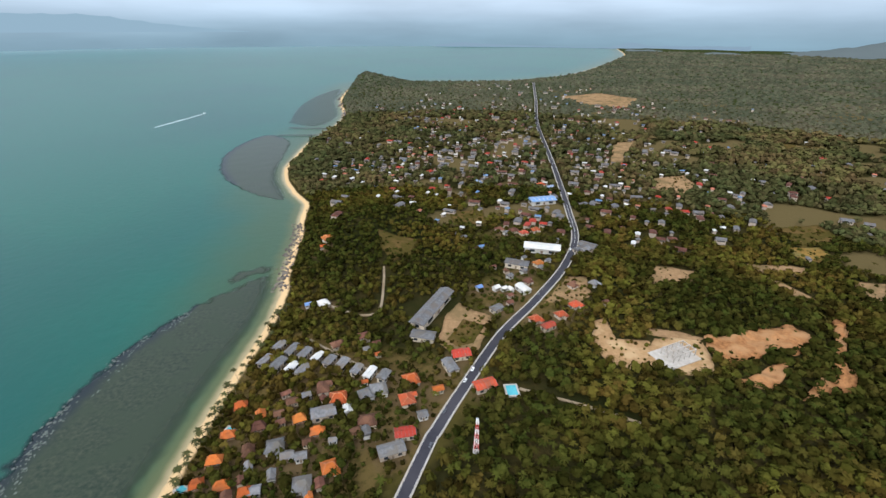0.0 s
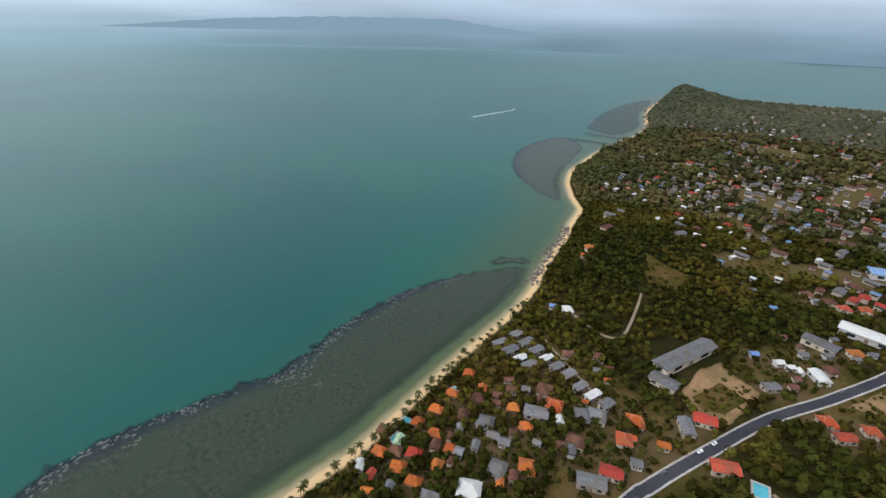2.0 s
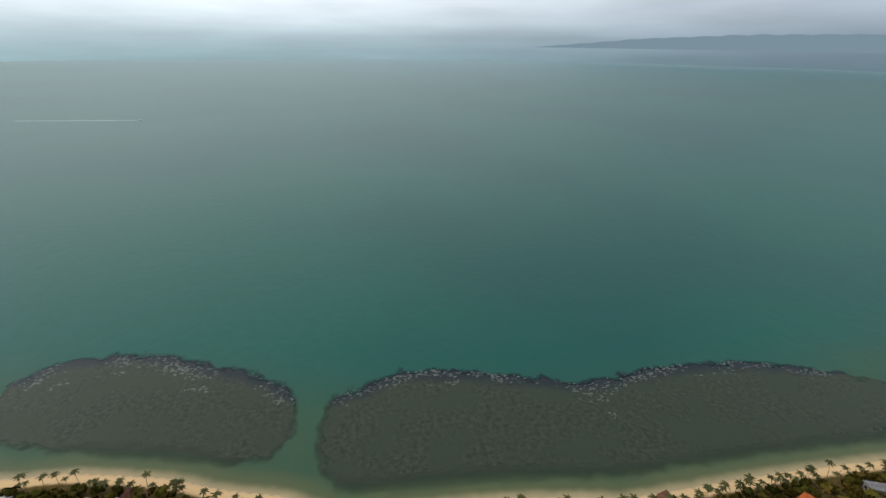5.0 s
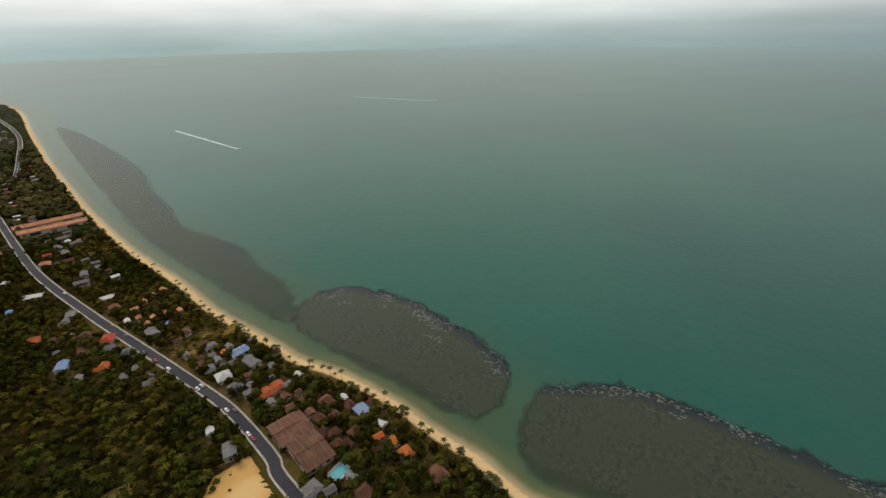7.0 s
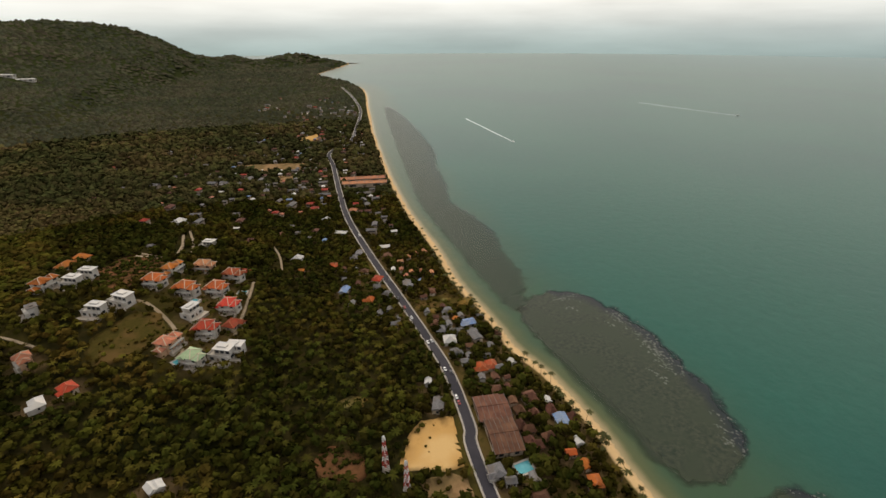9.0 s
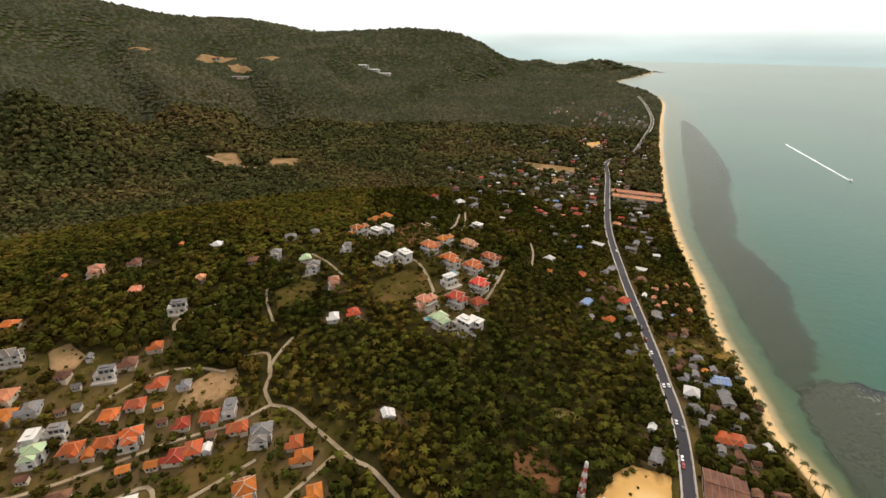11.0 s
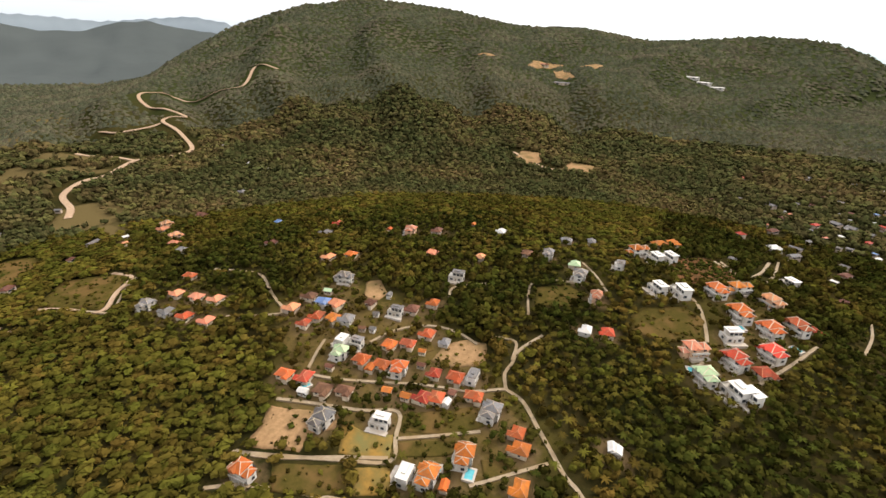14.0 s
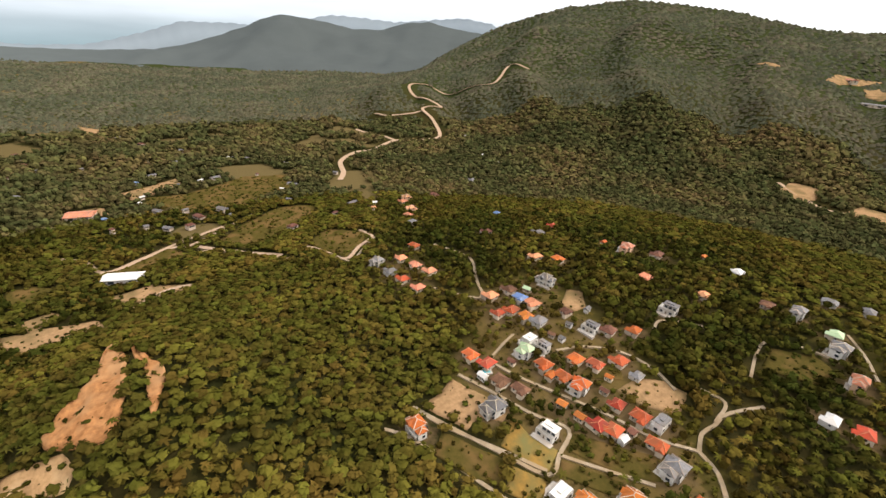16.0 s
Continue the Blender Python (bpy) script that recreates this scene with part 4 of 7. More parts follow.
rl.new(rn["Principled BSDF"].outputs[0], blend.inputs[2])
rl.new(blend.outputs[0], rn["Material Output"].inputs[0])
for layer, (key, outline) in enumerate(REEFS.items()):
    line = np.vstack([spline(outline + outline[:1], 12.0)])
    low, high = line.min(0) - 12, line.max(0) + 12
    cell = 4.0 if max(high - low) < 450 else 9.0
    nx, ny = (np.ceil((high - low) / cell)).astype(int) + 1
    xs, ys = np.meshgrid(low[0] + np.arange(nx) * cell, low[1] + np.arange(ny) * cell, indexing="ij")
    xs, ys = xs.ravel(), ys.ravel()
    d = line_distance(xs, ys, line)
    d = np.where(inside(xs, ys, line), d, -d)
    fade = smooth((-shore_distance(xs, ys) - 5.0) / 15.0) * (0.52 if "far" in key else 1.0)
    i, j = np.meshgrid(np.arange(nx - 1), np.arange(ny - 1), indexing="ij")
    q = np.stack([i * ny + j, (i + 1) * ny + j, (i + 1) * ny + j + 1, i * ny + j + 1], -1).reshape(-1, 4)
    q = q[(d[q].max(axis=1) > -11) & (shore_distance(xs, ys)[q].max(axis=1) < -5)]
    rim = d + 60.0 * smooth((shore_distance(xs, ys) + 62.0) / 20.0)
    rise = 0.06 + 0.03 * layer + (0.05 * (1 + waves(xs, ys, 6.0, 5.0)) if cell < 5 else 0.4 * np.ones(len(xs)))
    tagged(new("reef", grid_mesh("reef", np.stack([xs, ys, rise], 1), q, M_REEF, {"edge": d, "rim": rim, "fade": fade})), "dark coral reef flat showing through shallow water", "reef", kind="structure")

# Coral heads along the outer edges, paler than the reef.
M_CORAL_STREAKS = material("pale coral", (0.082, 0.092, 0.074), 0.5, (0.052, 0.062, 0.048), 1.5)
rng = np.random.default_rng(3)
cv, cf = [], []
for key in ("middle", "south"):
    line = spline(REEFS[key] + REEFS[key][:1], 2.0)
    line = line[shore_distance(line[:, 0], line[:, 1]) < -58]
    centre = np.array(REEFS[key]).mean(0)
    for k in rng.integers(0, len(line), int(len(line) * 6.0)):
        p = line[k]
        # Streak rows further in stand for pale foam lines of waves, not coral.
        streak = rng.random() < 0.22 and math.sin(p[1] / 17.0) + math.sin(p[1] / 7.3) > 0.5
        if streak or math.sin(p[1] / 9.0) + math.sin(p[1] / 23.0 + 1.0) + rng.normal(0, 0.6) > -0.5:
            for _ in range(1):
                way = (centre - p) / np.hypot(*(centre - p))
                c = p + way * (rng.uniform(29, 31) + 4 * math.sin(p[1] / 11.0) if streak else rng.uniform(4, 17)) + rng.normal(0, 1.2, 2)
                s = rng.uniform(0.2, 0.95) * rng.random(3) ** 0.3
                k = len(cv)
                n = 6
                cv += [(c[0] + s[0] * math.cos(a) * rng.uniform(0.6, 1.3), c[1] + 1.5 * s[1] * math.sin(a) * rng.uniform(0.6, 1.3), 0.14) for a in np.arange(n) / n * 6.283]
                cv.append((c[0], c[1], 0.22))
                cf += [(k + i, k + (i + 1) % n, k + n) for i in range(n)]
tagged(new("coral_heads", grid_mesh("coral_heads", cv, cf, M_CORAL_STREAKS)), "pale coral heads along the reef edge", "coral", kind="stuff")

# ---- roads ----
ROADS = {
    'main': (7.5, [(316.4, 1748.0), (255.7, 1356.5), (198.0, 1014.7), (171.4, 784.5), (154.1, 616.3), (137.7, 483.5), (126.6, 407.3), (101.9, 344.7), (69.3, 293.9), (39.7, 253.6), (14.9, 208.2), (-2.6, 173.0), (-15.1, 140.9), (-98.1, -99.0), (-116.9, -138.6), (-132.9, -178.2), (-142.1, -215.2), (-153.0, -266.0), (-168.6, -342.2), (-193.6, -443.3), (-226.1, -535.4), (-273.8, -661.1), (-299.7, -737.5), (-335.9, -781.1), (-371.3, -805.3), (-449.4, -934.7), (-573.0, -1160.8), (-685.8, -1447.1), (-747.3, -1647.1)]),
    'lane north lane a': (1.0, [(43.5, 201.8), (77.9, 188.3), (107.4, 174.1)]),
    'lane north lane b': (1.1, [(-48.6, 333.3), (-46.4, 312.0), (-45.9, 278.0), (-59.4, 272.8), (-73.7, 279.4), (-84.1, 284.7)]),
    'lane north lane c': (0.9, [(-32.5, 210.2), (-70.7, 235.2), (-87.1, 246.8)]),
    'lane a': (1.3, [(83.5, -193.8), (71.6, -190.7), (58.3, -179.2), (46.4, -168.7), (35.8, -159.2), (25.9, -153.4), (7.3, -131.9)]),
    'lane b': (1.2, [(84.7, -248.8), (91.2, -226.8), (89.7, -214.1), (89.7, -204.5), (83.5, -193.8)]),
    'lane b2': (1.1, [(111.1, -227.9), (96.5, -232.9), (90.7, -216.3)]),
    'lane c': (1.1, [(83.5, -193.8), (99.9, -180.7), (120.8, -171.7), (140.7, -160.6), (166.2, -145.8), (182.4, -139.2)]),
    'lane d': (1.2, [(174.4, -82.1), (152.6, -94.4), (128.9, -108.3), (108.4, -121.3), (115.1, -133.9), (124.1, -147.4), (140.7, -136.9), (163.9, -126.4), (184.5, -116.6)]),
    'lane e': (1.1, [(114.5, -133.1), (96.7, -147.4), (81.1, -160.4)]),
    'lane f': (1.1, [(70.2, -130.9), (57.8, -145.7), (44.9, -161.4)]),
    'lane g': (1.2, [(173.5, -83.5), (164.8, -86.6), (150.9, -94.4), (129.3, -109.7), (110.3, -122.2)]),
    'lane g2': (1.2, [(165.8, -62.5), (158.3, -70.3), (152.4, -74.4), (132.5, -84.9), (111.4, -94.6), (99.2, -100.6)]),
    'lane h': (1.2, [(326.4, -172.5), (297.8, -182.8), (282.6, -184.1), (257.9, -173.2), (240.8, -167.9)]),
    'lane h2': (1.1, [(240.8, -167.9), (236.6, -163.4), (249.8, -151.7), (265.6, -141.3)]),
    'lane i': (1.1, [(388.5, -77.3), (368.9, -90.4), (342.9, -101.3)]),
    'lane i2': (1.0, [(379.2, -139.4), (363.9, -122.9), (345.5, -108.0)]),
    'lane j': (1.1, [(170.9, -177.9), (164.7, -195.7), (149.3, -212.2), (130.8, -218.0), (114.7, -215.9)]),
    'lane k': (1.1, [(153.9, -243.3), (159.2, -255.2), (151.1, -266.1), (139.3, -278.0)]),
    'lane l': (1.3, [(16.3, -343.6), (4.4, -331.0), (-3.9, -307.5), (-6.8, -288.3), (-5.2, -273.9)]),
    'lane l2': (1.2, [(-0.9, -424.7), (-18.5, -401.0), (-32.5, -402.5), (-40.4, -432.3), (-44.2, -470.5)]),
    'lane l3': (1.2, [(-64.8, -335.3), (-52.3, -308.1), (-36.2, -278.3)]),
    'lane m': (1.0, [(100.5, -261.3), (111.1, -284.4), (113.2, -299.2), (97.9, -311.9), (81.6, -315.8)]),
    'lane m2': (1.0, [(92.0, -345.7), (75.9, -331.3), (62.3, -314.8)]),
    'lane n': (1.0, [(186.6, -141.0), (192.3, -153.0), (196.5, -164.2)]),
    'track a': (3.7, [(1151.8, -902.9), (1270.8, -917.2), (1186.9, -807.4), (1261.8, -769.0), (1409.8, -721.5), (1309.1, -598.5), (1203.4, -557.9), (1088.0, -582.2), (1080.9, -526.5), (967.6, -499.8), (855.8, -456.9), (841.9, -407.6), (841.1, -351.5), (781.1, -284.1), (769.9, -250.9), (718.2, -206.9), (647.5, -189.2), (607.1, -172.0)]),
    'track b': (3.3, [(1096.2, -407.0), (1047.7, -425.6), (1076.0, -517.7)]),
    'track b2': (3.3, [(976.7, -317.8), (911.7, -339.2), (841.1, -351.5)]),
    'track c': (2.6, [(450.7, 12.2), (419.0, -21.0), (390.4, -55.4)]),
    'track d': (1.8, [(467.5, 117.4), (451.0, 95.7), (422.3, 79.1), (441.5, 54.5), (463.1, 28.3), (489.0, -15.3)]),
    'track f': (2.2, [(374.7, -63.4), (403.1, -36.4), (426.5, -14.1), (436.1, 11.6)]),
    'track g': (1.7, [(418.9, 81.5), (433.5, 57.8), (456.0, 32.4), (454.6, 16.5), (471.7, -6.0), (489.9, -24.0), (515.5, -47.3)]),
    'track h': (1.6, [(402.9, -73.4), (382.5, -86.2), (349.8, -99.7), (366.2, -117.7), (382.7, -136.0), (407.8, -132.8)]),
    'track i': (1.8, [(345.1, 54.4), (366.4, 33.9), (368.8, 17.3)]),
    'track e': (3.0, [(354.3, -767.4), (312.0, -743.3), (262.9, -721.7), (222.3, -751.1)]),
    'lane v': (1.4, [(3.4, -420.1), (-18.4, -402.6), (-30.6, -426.2), (-37.1, -461.5)]),
    'lane w': (1.0, [(-101.0, -407.6), (-98.3, -378.8), (-90.9, -349.3)]),
}


def strip(name, line, offsets, lift, mat, label, category, skirt=0.0):
    """A band along a line between two offsets, laid on the ground."""
    way = np.gradient(line, axis=0)
    side_way = np.stack([way[:, 1], -way[:, 0]], 1) / (np.hypot(*way.T)[:, None] + 1e-9)
    across = np.linspace(offsets[0], offsets[1], 4)
    p = line[:, None, :] + side_way[:, None, :] * across[None, :, None]
    probe = line[:, None, :] + side_way[:, None, :] * np.linspace(min(-abs(offsets[0]), -abs(offsets[1])) - 2, max(abs(offsets[0]), abs(offsets[1])) + 2, 5)[None, :, None]
    z = ground_at(probe[..., 0], probe[..., 1]).max(axis=1)
    z = np.convolve(np.pad(z, 3, "edge"), np.ones(7) / 7, "valid") + 0.3 + 0.0008 * np.hypot(*line.T) + lift
    n, m = len(line), 4
    top = np.concatenate([p, np.repeat(z[:, None], m, 1)[..., None]], -1)
    left, right = top[:, :1].copy(), top[:, -1:].copy()
    left[..., 2] -= 1.6 if skirt == 0 else skirt
    right[..., 2] -= 1.6 if skirt == 0 else skirt
    allp = np.concatenate([left, top, right], 1)
    m += 2
    i, j = np.meshgrid(np.arange(n - 1), np.arange(m - 1), indexing="ij")
    q = np.stack([i * m + j, i * m + j + 1, (i + 1) * m + j + 1, (i + 1) * m + j], -1).reshape(-1, 4)
    me = grid_mesh(name, allp.reshape(-1, 3), q, mat, None, False)
    return tagged(new(name, me), label, category, kind="structure")


ROAD_LINES = {}
for key, (half, points) in ROADS.items():
    line = spline(points, 6.0 if key == "main" else 3.5)
    ROAD_LINES[key] = (line, half)
    if key == "main":
        strip("road", line, (-2.9, 2.9), 0.0, M_ASPHALT, "dark asphalt coast road with painted lines", "road")
        for a, b in ((-3.6, -2.9), (2.9, 3.6)):
            strip("pavement", line, (a, b), 0.16, M_CONCRETE, "pale concrete pavement with a raised kerb", "pavement")
        for a, b in ((-2.7, -2.62), (2.62, 2.7), (-0.15, -0.05), (0.05, 0.15)):
            strip("road_marking", line, (a, b), 0.012, M_PAINT, "thin white painted road line", "road marking", 0.008)
    elif key.startswith("lane"):
        strip("lane_road", line, (-0.85 * half, 0.85 * half), 0.0, M_LANE, "narrow pale concrete lane between the plots", "lane")
    else:
        strip("dirt_track", line, (-half, half), 0.0, M_TRACK, "pale dirt track cut into the hillside", "track")

# ---- bare lots and fields ----
PATCHES = {
    'school yard': ('dirt', [(-3.3, 246.6), (2.5, 276.4), (11.4, 289.2), (34.7, 271.5), (23.0, 237.9), (5.8, 234.4)]),
    'inner field': ('grass', [(3.0, 246.7), (13.9, 268.9), (28.2, 262.8), (19.8, 243.1), (8.2, 239.9)]),
    'dirt lot north': ('dirt', [(68.9, 289.5), (90.5, 326.2), (114.1, 325.0), (110.8, 298.2), (96.3, 285.2), (79.9, 289.6)]),
    'green field': ('grass', [(6.0, 470.1), (42.1, 482.3), (45.1, 440.9), (10.6, 434.6)]),
    'hill scar': ('grass', [(-59.8, 388.2), (-41.1, 382.2), (-22.1, 384.3), (-26.5, 355.5), (-42.0, 342.7), (-53.6, 358.1)]),
    'sand lot': ('sand', [(-72.5, -136.0), (-86.2, -149.9), (-97.9, -155.5), (-113.0, -148.1), (-108.3, -136.3), (-100.1, -118.6), (-85.6, -125.2)]),
    'sand lot edge': ('dirt', [(-76.9, -125.4), (-91.7, -120.1), (-96.3, -112.3), (-92.5, -104.5), (-74.6, -113.9)]),
    'strip lot': ('grass', [(-157.8, -259.7), (-188.0, -253.1), (-196.0, -246.2), (-182.4, -234.1), (-158.3, -244.6)]),
    'red clearing': ('earth', [(32.1, -395.7), (11.1, -420.7), (-7.9, -422.1), (-10.8, -393.9), (3.7, -367.5), (25.4, -356.0)]),
    'brown clearing': ('earth', [(-39.8, -161.0), (-48.3, -166.8), (-54.7, -164.6), (-54.9, -154.5), (-41.7, -150.0)]),
    'yellow clearing': ('straw', [(-68.2, -192.7), (-75.3, -193.3), (-83.6, -185.5), (-77.7, -184.3)]),
    'far sand': ('sand', [(-304.9, -893.2), (-352.1, -915.8), (-333.6, -863.1), (-300.5, -857.0)]),
    'town earth a': ('dirt', [(-155.5, -740.6), (-203.7, -719.1), (-245.0, -703.2), (-226.4, -674.6), (-168.1, -686.2)]),
    'town earth b': ('dirt', [(-184.8, -648.9), (-206.3, -640.8), (-192.0, -612.2), (-176.5, -617.7)]),
    'town earth d': ('grass', [(573.0, 806.0), (623.3, 780.0), (682.0, 782.0), (595.8, 741.6), (554.2, 754.8)]),
    'fallow east': ('straw', [(320.8, 389.6), (349.5, 389.4), (346.4, 364.9), (314.7, 362.3)]),
    'valley field': ('grass', [(629.9, 59.7), (625.8, 14.9), (674.2, -55.7), (670.3, -107.5), (605.2, -109.7), (549.4, -41.1), (552.4, 16.4), (588.0, 52.5)]),
    'pond plot': ('grass', [(404.5, -78.4), (434.1, -107.7), (393.8, -141.0), (353.6, -101.5)]),
    'valley band': ('dirt', [(371.6, 72.4), (382.5, 44.3), (364.4, 8.5), (356.4, 32.4), (356.0, 60.7)]),
    'valley strip': ('dirt', [(340.8, 125.7), (343.1, 109.3), (336.8, 75.2), (321.8, 63.9), (312.5, 97.8), (316.4, 120.1)]),
    'valley earth': ('dirt', [(354.6, 123.1), (364.8, 104.2), (357.0, 96.1), (340.8, 111.8)]),
    'valley grass': ('grass', [(409.0, 137.6), (414.0, 122.3), (399.1, 103.0), (382.4, 116.5), (385.7, 134.1)]),
    'valley yard': ('dirt', [(654.5, 92.4), (704.3, 26.5), (681.3, 18.8), (623.5, 68.0)]),
    'valley yard b': ('dirt', [(593.7, 134.8), (608.6, 99.3), (580.9, 90.6), (569.0, 124.2)]),
    'valley yard c': ('dirt', [(1135.7, 187.3), (1091.6, 145.3), (1026.0, 142.8), (1018.2, 164.0)]),
    'valley grass b': ('grass', [(418.7, 73.0), (457.3, 32.9), (437.4, 19.6), (414.4, 49.3), (404.5, 66.2)]),
    # The quarry a second time, placed to fit the camera's view late in its turn.
    'quarry face again': ('soil', [(286.2, 59.1), (239.7, 47.0), (208.8, 44.9), (188.2, 49.4), (193.3, 64.9), (200.3, 74.5), (209.4, 73.4), (224.2, 64.6), (245.3, 58.6)]),
    'quarry scar again': ('soil', [(264.3, 47.2), (230.7, 35.0), (219.7, 28.9), (205.5, 30.2), (189.9, 33.5), (204.0, 35.6), (221.0, 36.9), (235.6, 42.1)]),
    'quarry lot again': ('gravel', [(195.2, 89.1), (194.0, 77.1), (190.7, 66.7), (180.9, 60.7), (173.1, 63.5), (175.9, 74.5), (184.2, 86.8)]),
    'village lot': ('dirt', [(130.5, -188.4), (132.2, -203.4), (121.7, -217.0), (110.8, -219.9), (102.6, -205.0), (117.7, -190.7)]),
    'village lot b': ('dirt', [(202.2, -207.7), (213.7, -222.4), (206.2, -230.9), (192.8, -221.2), (192.7, -211.8)]),
    'building plot': ('dirt', [(172.0, -88.1), (182.8, -111.6), (148.7, -128.1), (144.6, -119.9), (152.5, -110.1), (148.0, -100.8)]),
    'straw plot': ('straw', [(131.9, -111.3), (144.9, -126.3), (128.4, -127.7), (116.9, -133.9), (109.6, -122.8), (120.8, -115.1)]),
    'straw plot b': ('straw', [(119.6, -109.1), (106.5, -118.9), (97.2, -107.7), (110.5, -98.5)]),
    'lawn a': ('grass', [(114.4, -138.6), (121.2, -147.1), (91.6, -172.7), (80.9, -164.7), (92.3, -151.1)]),
    'lawn b': ('grass', [(141.4, -79.2), (153.3, -88.4), (124.5, -107.5), (113.1, -99.4), (122.8, -88.4)]),
    'lawn c': ('grass', [(105.5, -126.4), (111.6, -132.2), (90.4, -148.2), (79.2, -151.4), (87.7, -138.9)]),
    'lawn d': ('grass', [(64.1, -135.5), (72.8, -145.8), (62.6, -152.3), (57.7, -148.3)]),
    'lawn e': ('grass', [(148.6, -175.7), (153.0, -189.6), (142.8, -203.0), (134.4, -197.1)]),
    'slope clearing': ('grass', [(36.0, -283.7), (41.9, -298.6), (35.8, -311.4), (11.0, -325.4), (-1.0, -316.6), (-2.0, -299.7), (12.4, -286.9)]),
    'round lawn': ('grass', [(101.4, -275.6), (109.5, -294.0), (92.4, -309.4), (78.2, -306.0), (79.6, -286.8)]),
    'red garden': ('earth', [(24.9, -362.3), (26.5, -386.0), (-4.1, -419.3), (-17.4, -397.6), (-0.0, -367.0)]),
    'yellow slope': ('straw', [(-65.0, -188.1), (-71.0, -193.4), (-82.6, -188.4), (-77.5, -182.1)]),
    'hill earth': ('dirt', [(337.4, -740.9), (344.7, -783.6), (309.4, -791.6), (292.2, -745.9), (300.6, -714.8)]),
    'hill earth b': ('dirt', [(249.1, -725.2), (252.8, -783.5), (204.3, -777.6), (201.3, -729.7)]),
    'quarry floor': ('gravel', [(97.2, 246.6), (104.0, 265.1), (112.7, 268.3), (109.0, 246.5), (133.7, 244.0), (129.6, 224.7), (119.7, 217.0), (107.1, 219.5), (99.4, 227.2)]),
    'quarry slab': ('gravel', [(120.7, 219.5), (137.9, 247.0), (167.0, 248.2), (166.6, 228.2), (159.2, 214.1), (148.7, 211.0), (136.6, 217.2)]),
    'quarry bench': ('dirt', [(134.9, 251.7), (139.3, 258.0), (157.1, 255.0), (170.8, 248.3), (165.8, 245.7), (146.7, 248.5)]),
    'quarry face': ('soil', [(172.7, 248.4), (192.8, 251.0), (214.6, 259.1), (236.9, 261.1), (243.7, 254.5), (235.8, 242.3), (220.8, 232.0), (208.5, 234.8), (189.1, 226.1), (171.8, 223.1), (169.5, 233.8)]),
    'quarry face low': ('soil', [(169.2, 206.5), (184.6, 213.1), (197.2, 219.9), (206.5, 221.1), (196.3, 208.3), (185.2, 201.1), (175.7, 203.8)]),
    'landslip': ('soil', [(267.6, 265.4), (276.9, 267.4), (264.9, 249.1), (242.4, 221.0), (244.4, 213.4), (226.5, 199.1), (204.2, 194.4), (200.4, 195.7), (222.3, 206.1), (239.7, 223.7), (253.1, 243.2)]),
    'north houses lot': ('dirt', [(162.5, 319.0), (177.5, 348.3), (209.2, 339.1), (197.7, 320.1), (177.8, 315.9)]),
    'terrace strip': ('dirt', [(259.6, 356.5), (273.3, 354.9), (298.6, 352.8), (311.8, 344.2), (291.2, 334.8), (267.0, 340.6)]),
    'terrace strip b': ('dirt', [(259.7, 344.4), (271.2, 325.4), (280.9, 295.2), (272.5, 295.2), (262.0, 318.1)]),
    'east yard': ('dirt', [(329.2, 324.5), (351.1, 319.6), (326.8, 291.0), (317.6, 299.0)]),
    'east field': ('straw', [(313.4, 374.7), (328.5, 389.3), (345.7, 370.6), (327.6, 359.5)]),
    'hill yard a': ('dirt', [(649.6, -1472.3), (673.3, -1560.9), (664.2, -1681.2), (634.9, -1779.9), (643.8, -1682.9), (623.2, -1486.7)]),
    'hill yard b': ('dirt', [(617.9, -1613.6), (616.5, -1696.0), (503.0, -1486.5), (532.9, -1489.7), (571.3, -1515.8)]),
    'hill yard c': ('dirt', [(574.1, -1744.4), (538.2, -1791.5), (506.1, -1794.8), (469.9, -1583.3)]),
    'hill yard d': ('dirt', [(828.8, -1457.2), (805.6, -1471.5), (776.7, -1480.6), (775.3, -1450.8)]),
    'valley meadow b': ('grass', [(448.4, -5.9), (490.1, -36.0), (527.9, -79.4), (516.8, -117.9), (481.5, -102.5), (449.5, -68.4), (420.6, -34.9)]),
    'far plain earth': ('dirt', [(338.9, 1393.3), (462.8, 1455.0), (527.8, 1333.5), (461.9, 1212.0), (368.1, 1235.3)]),
    'plain earth': ('dirt', [(274.7, 597.9), (328.0, 615.2), (323.3, 570.7), (296.2, 538.9), (266.3, 558.7)]),
    'plain clearing': ('grass', [(339.4, 438.6), (390.4, 445.3), (386.1, 409.4), (333.7, 389.3)]),
    'plain pale': ('dirt', [(291.3, 799.6), (342.7, 819.8), (264.9, 678.9), (245.8, 672.0)]),
    'strip lawn': ('straw', [(-155.8, -250.1), (-183.9, -249.0), (-203.0, -241.1), (-195.9, -230.4), (-163.6, -235.5)]),
    'brown slope': ('earth', [(-40.5, -156.8), (-47.1, -166.0), (-58.4, -158.4), (-62.1, -147.9), (-55.6, -141.0), (-45.1, -148.2)]),
}
PATCH_LOOK = {"grass": (M_GRASS, "grass_field", "dry green grass field"), "dirt": (M_DIRT, "dirt_lot", "bare pale dirt lot"), "soil": (M_SOIL, "soil_slope", "bare reddish soil slope"),
              "sand": (M_SAND, "sand_lot", "levelled lot of yellow sand"), "gravel": (M_GRAVEL, "gravel_lot", "levelled lot of pale orange gravel"), "earth": (M_EARTH, "earth_clearing", "clearing of dark reddish earth with shrubs"), "straw": (M_STRAW, "dry_field", "dry straw coloured field")}
PATCH_OUTLINES, PLANTED = [], []
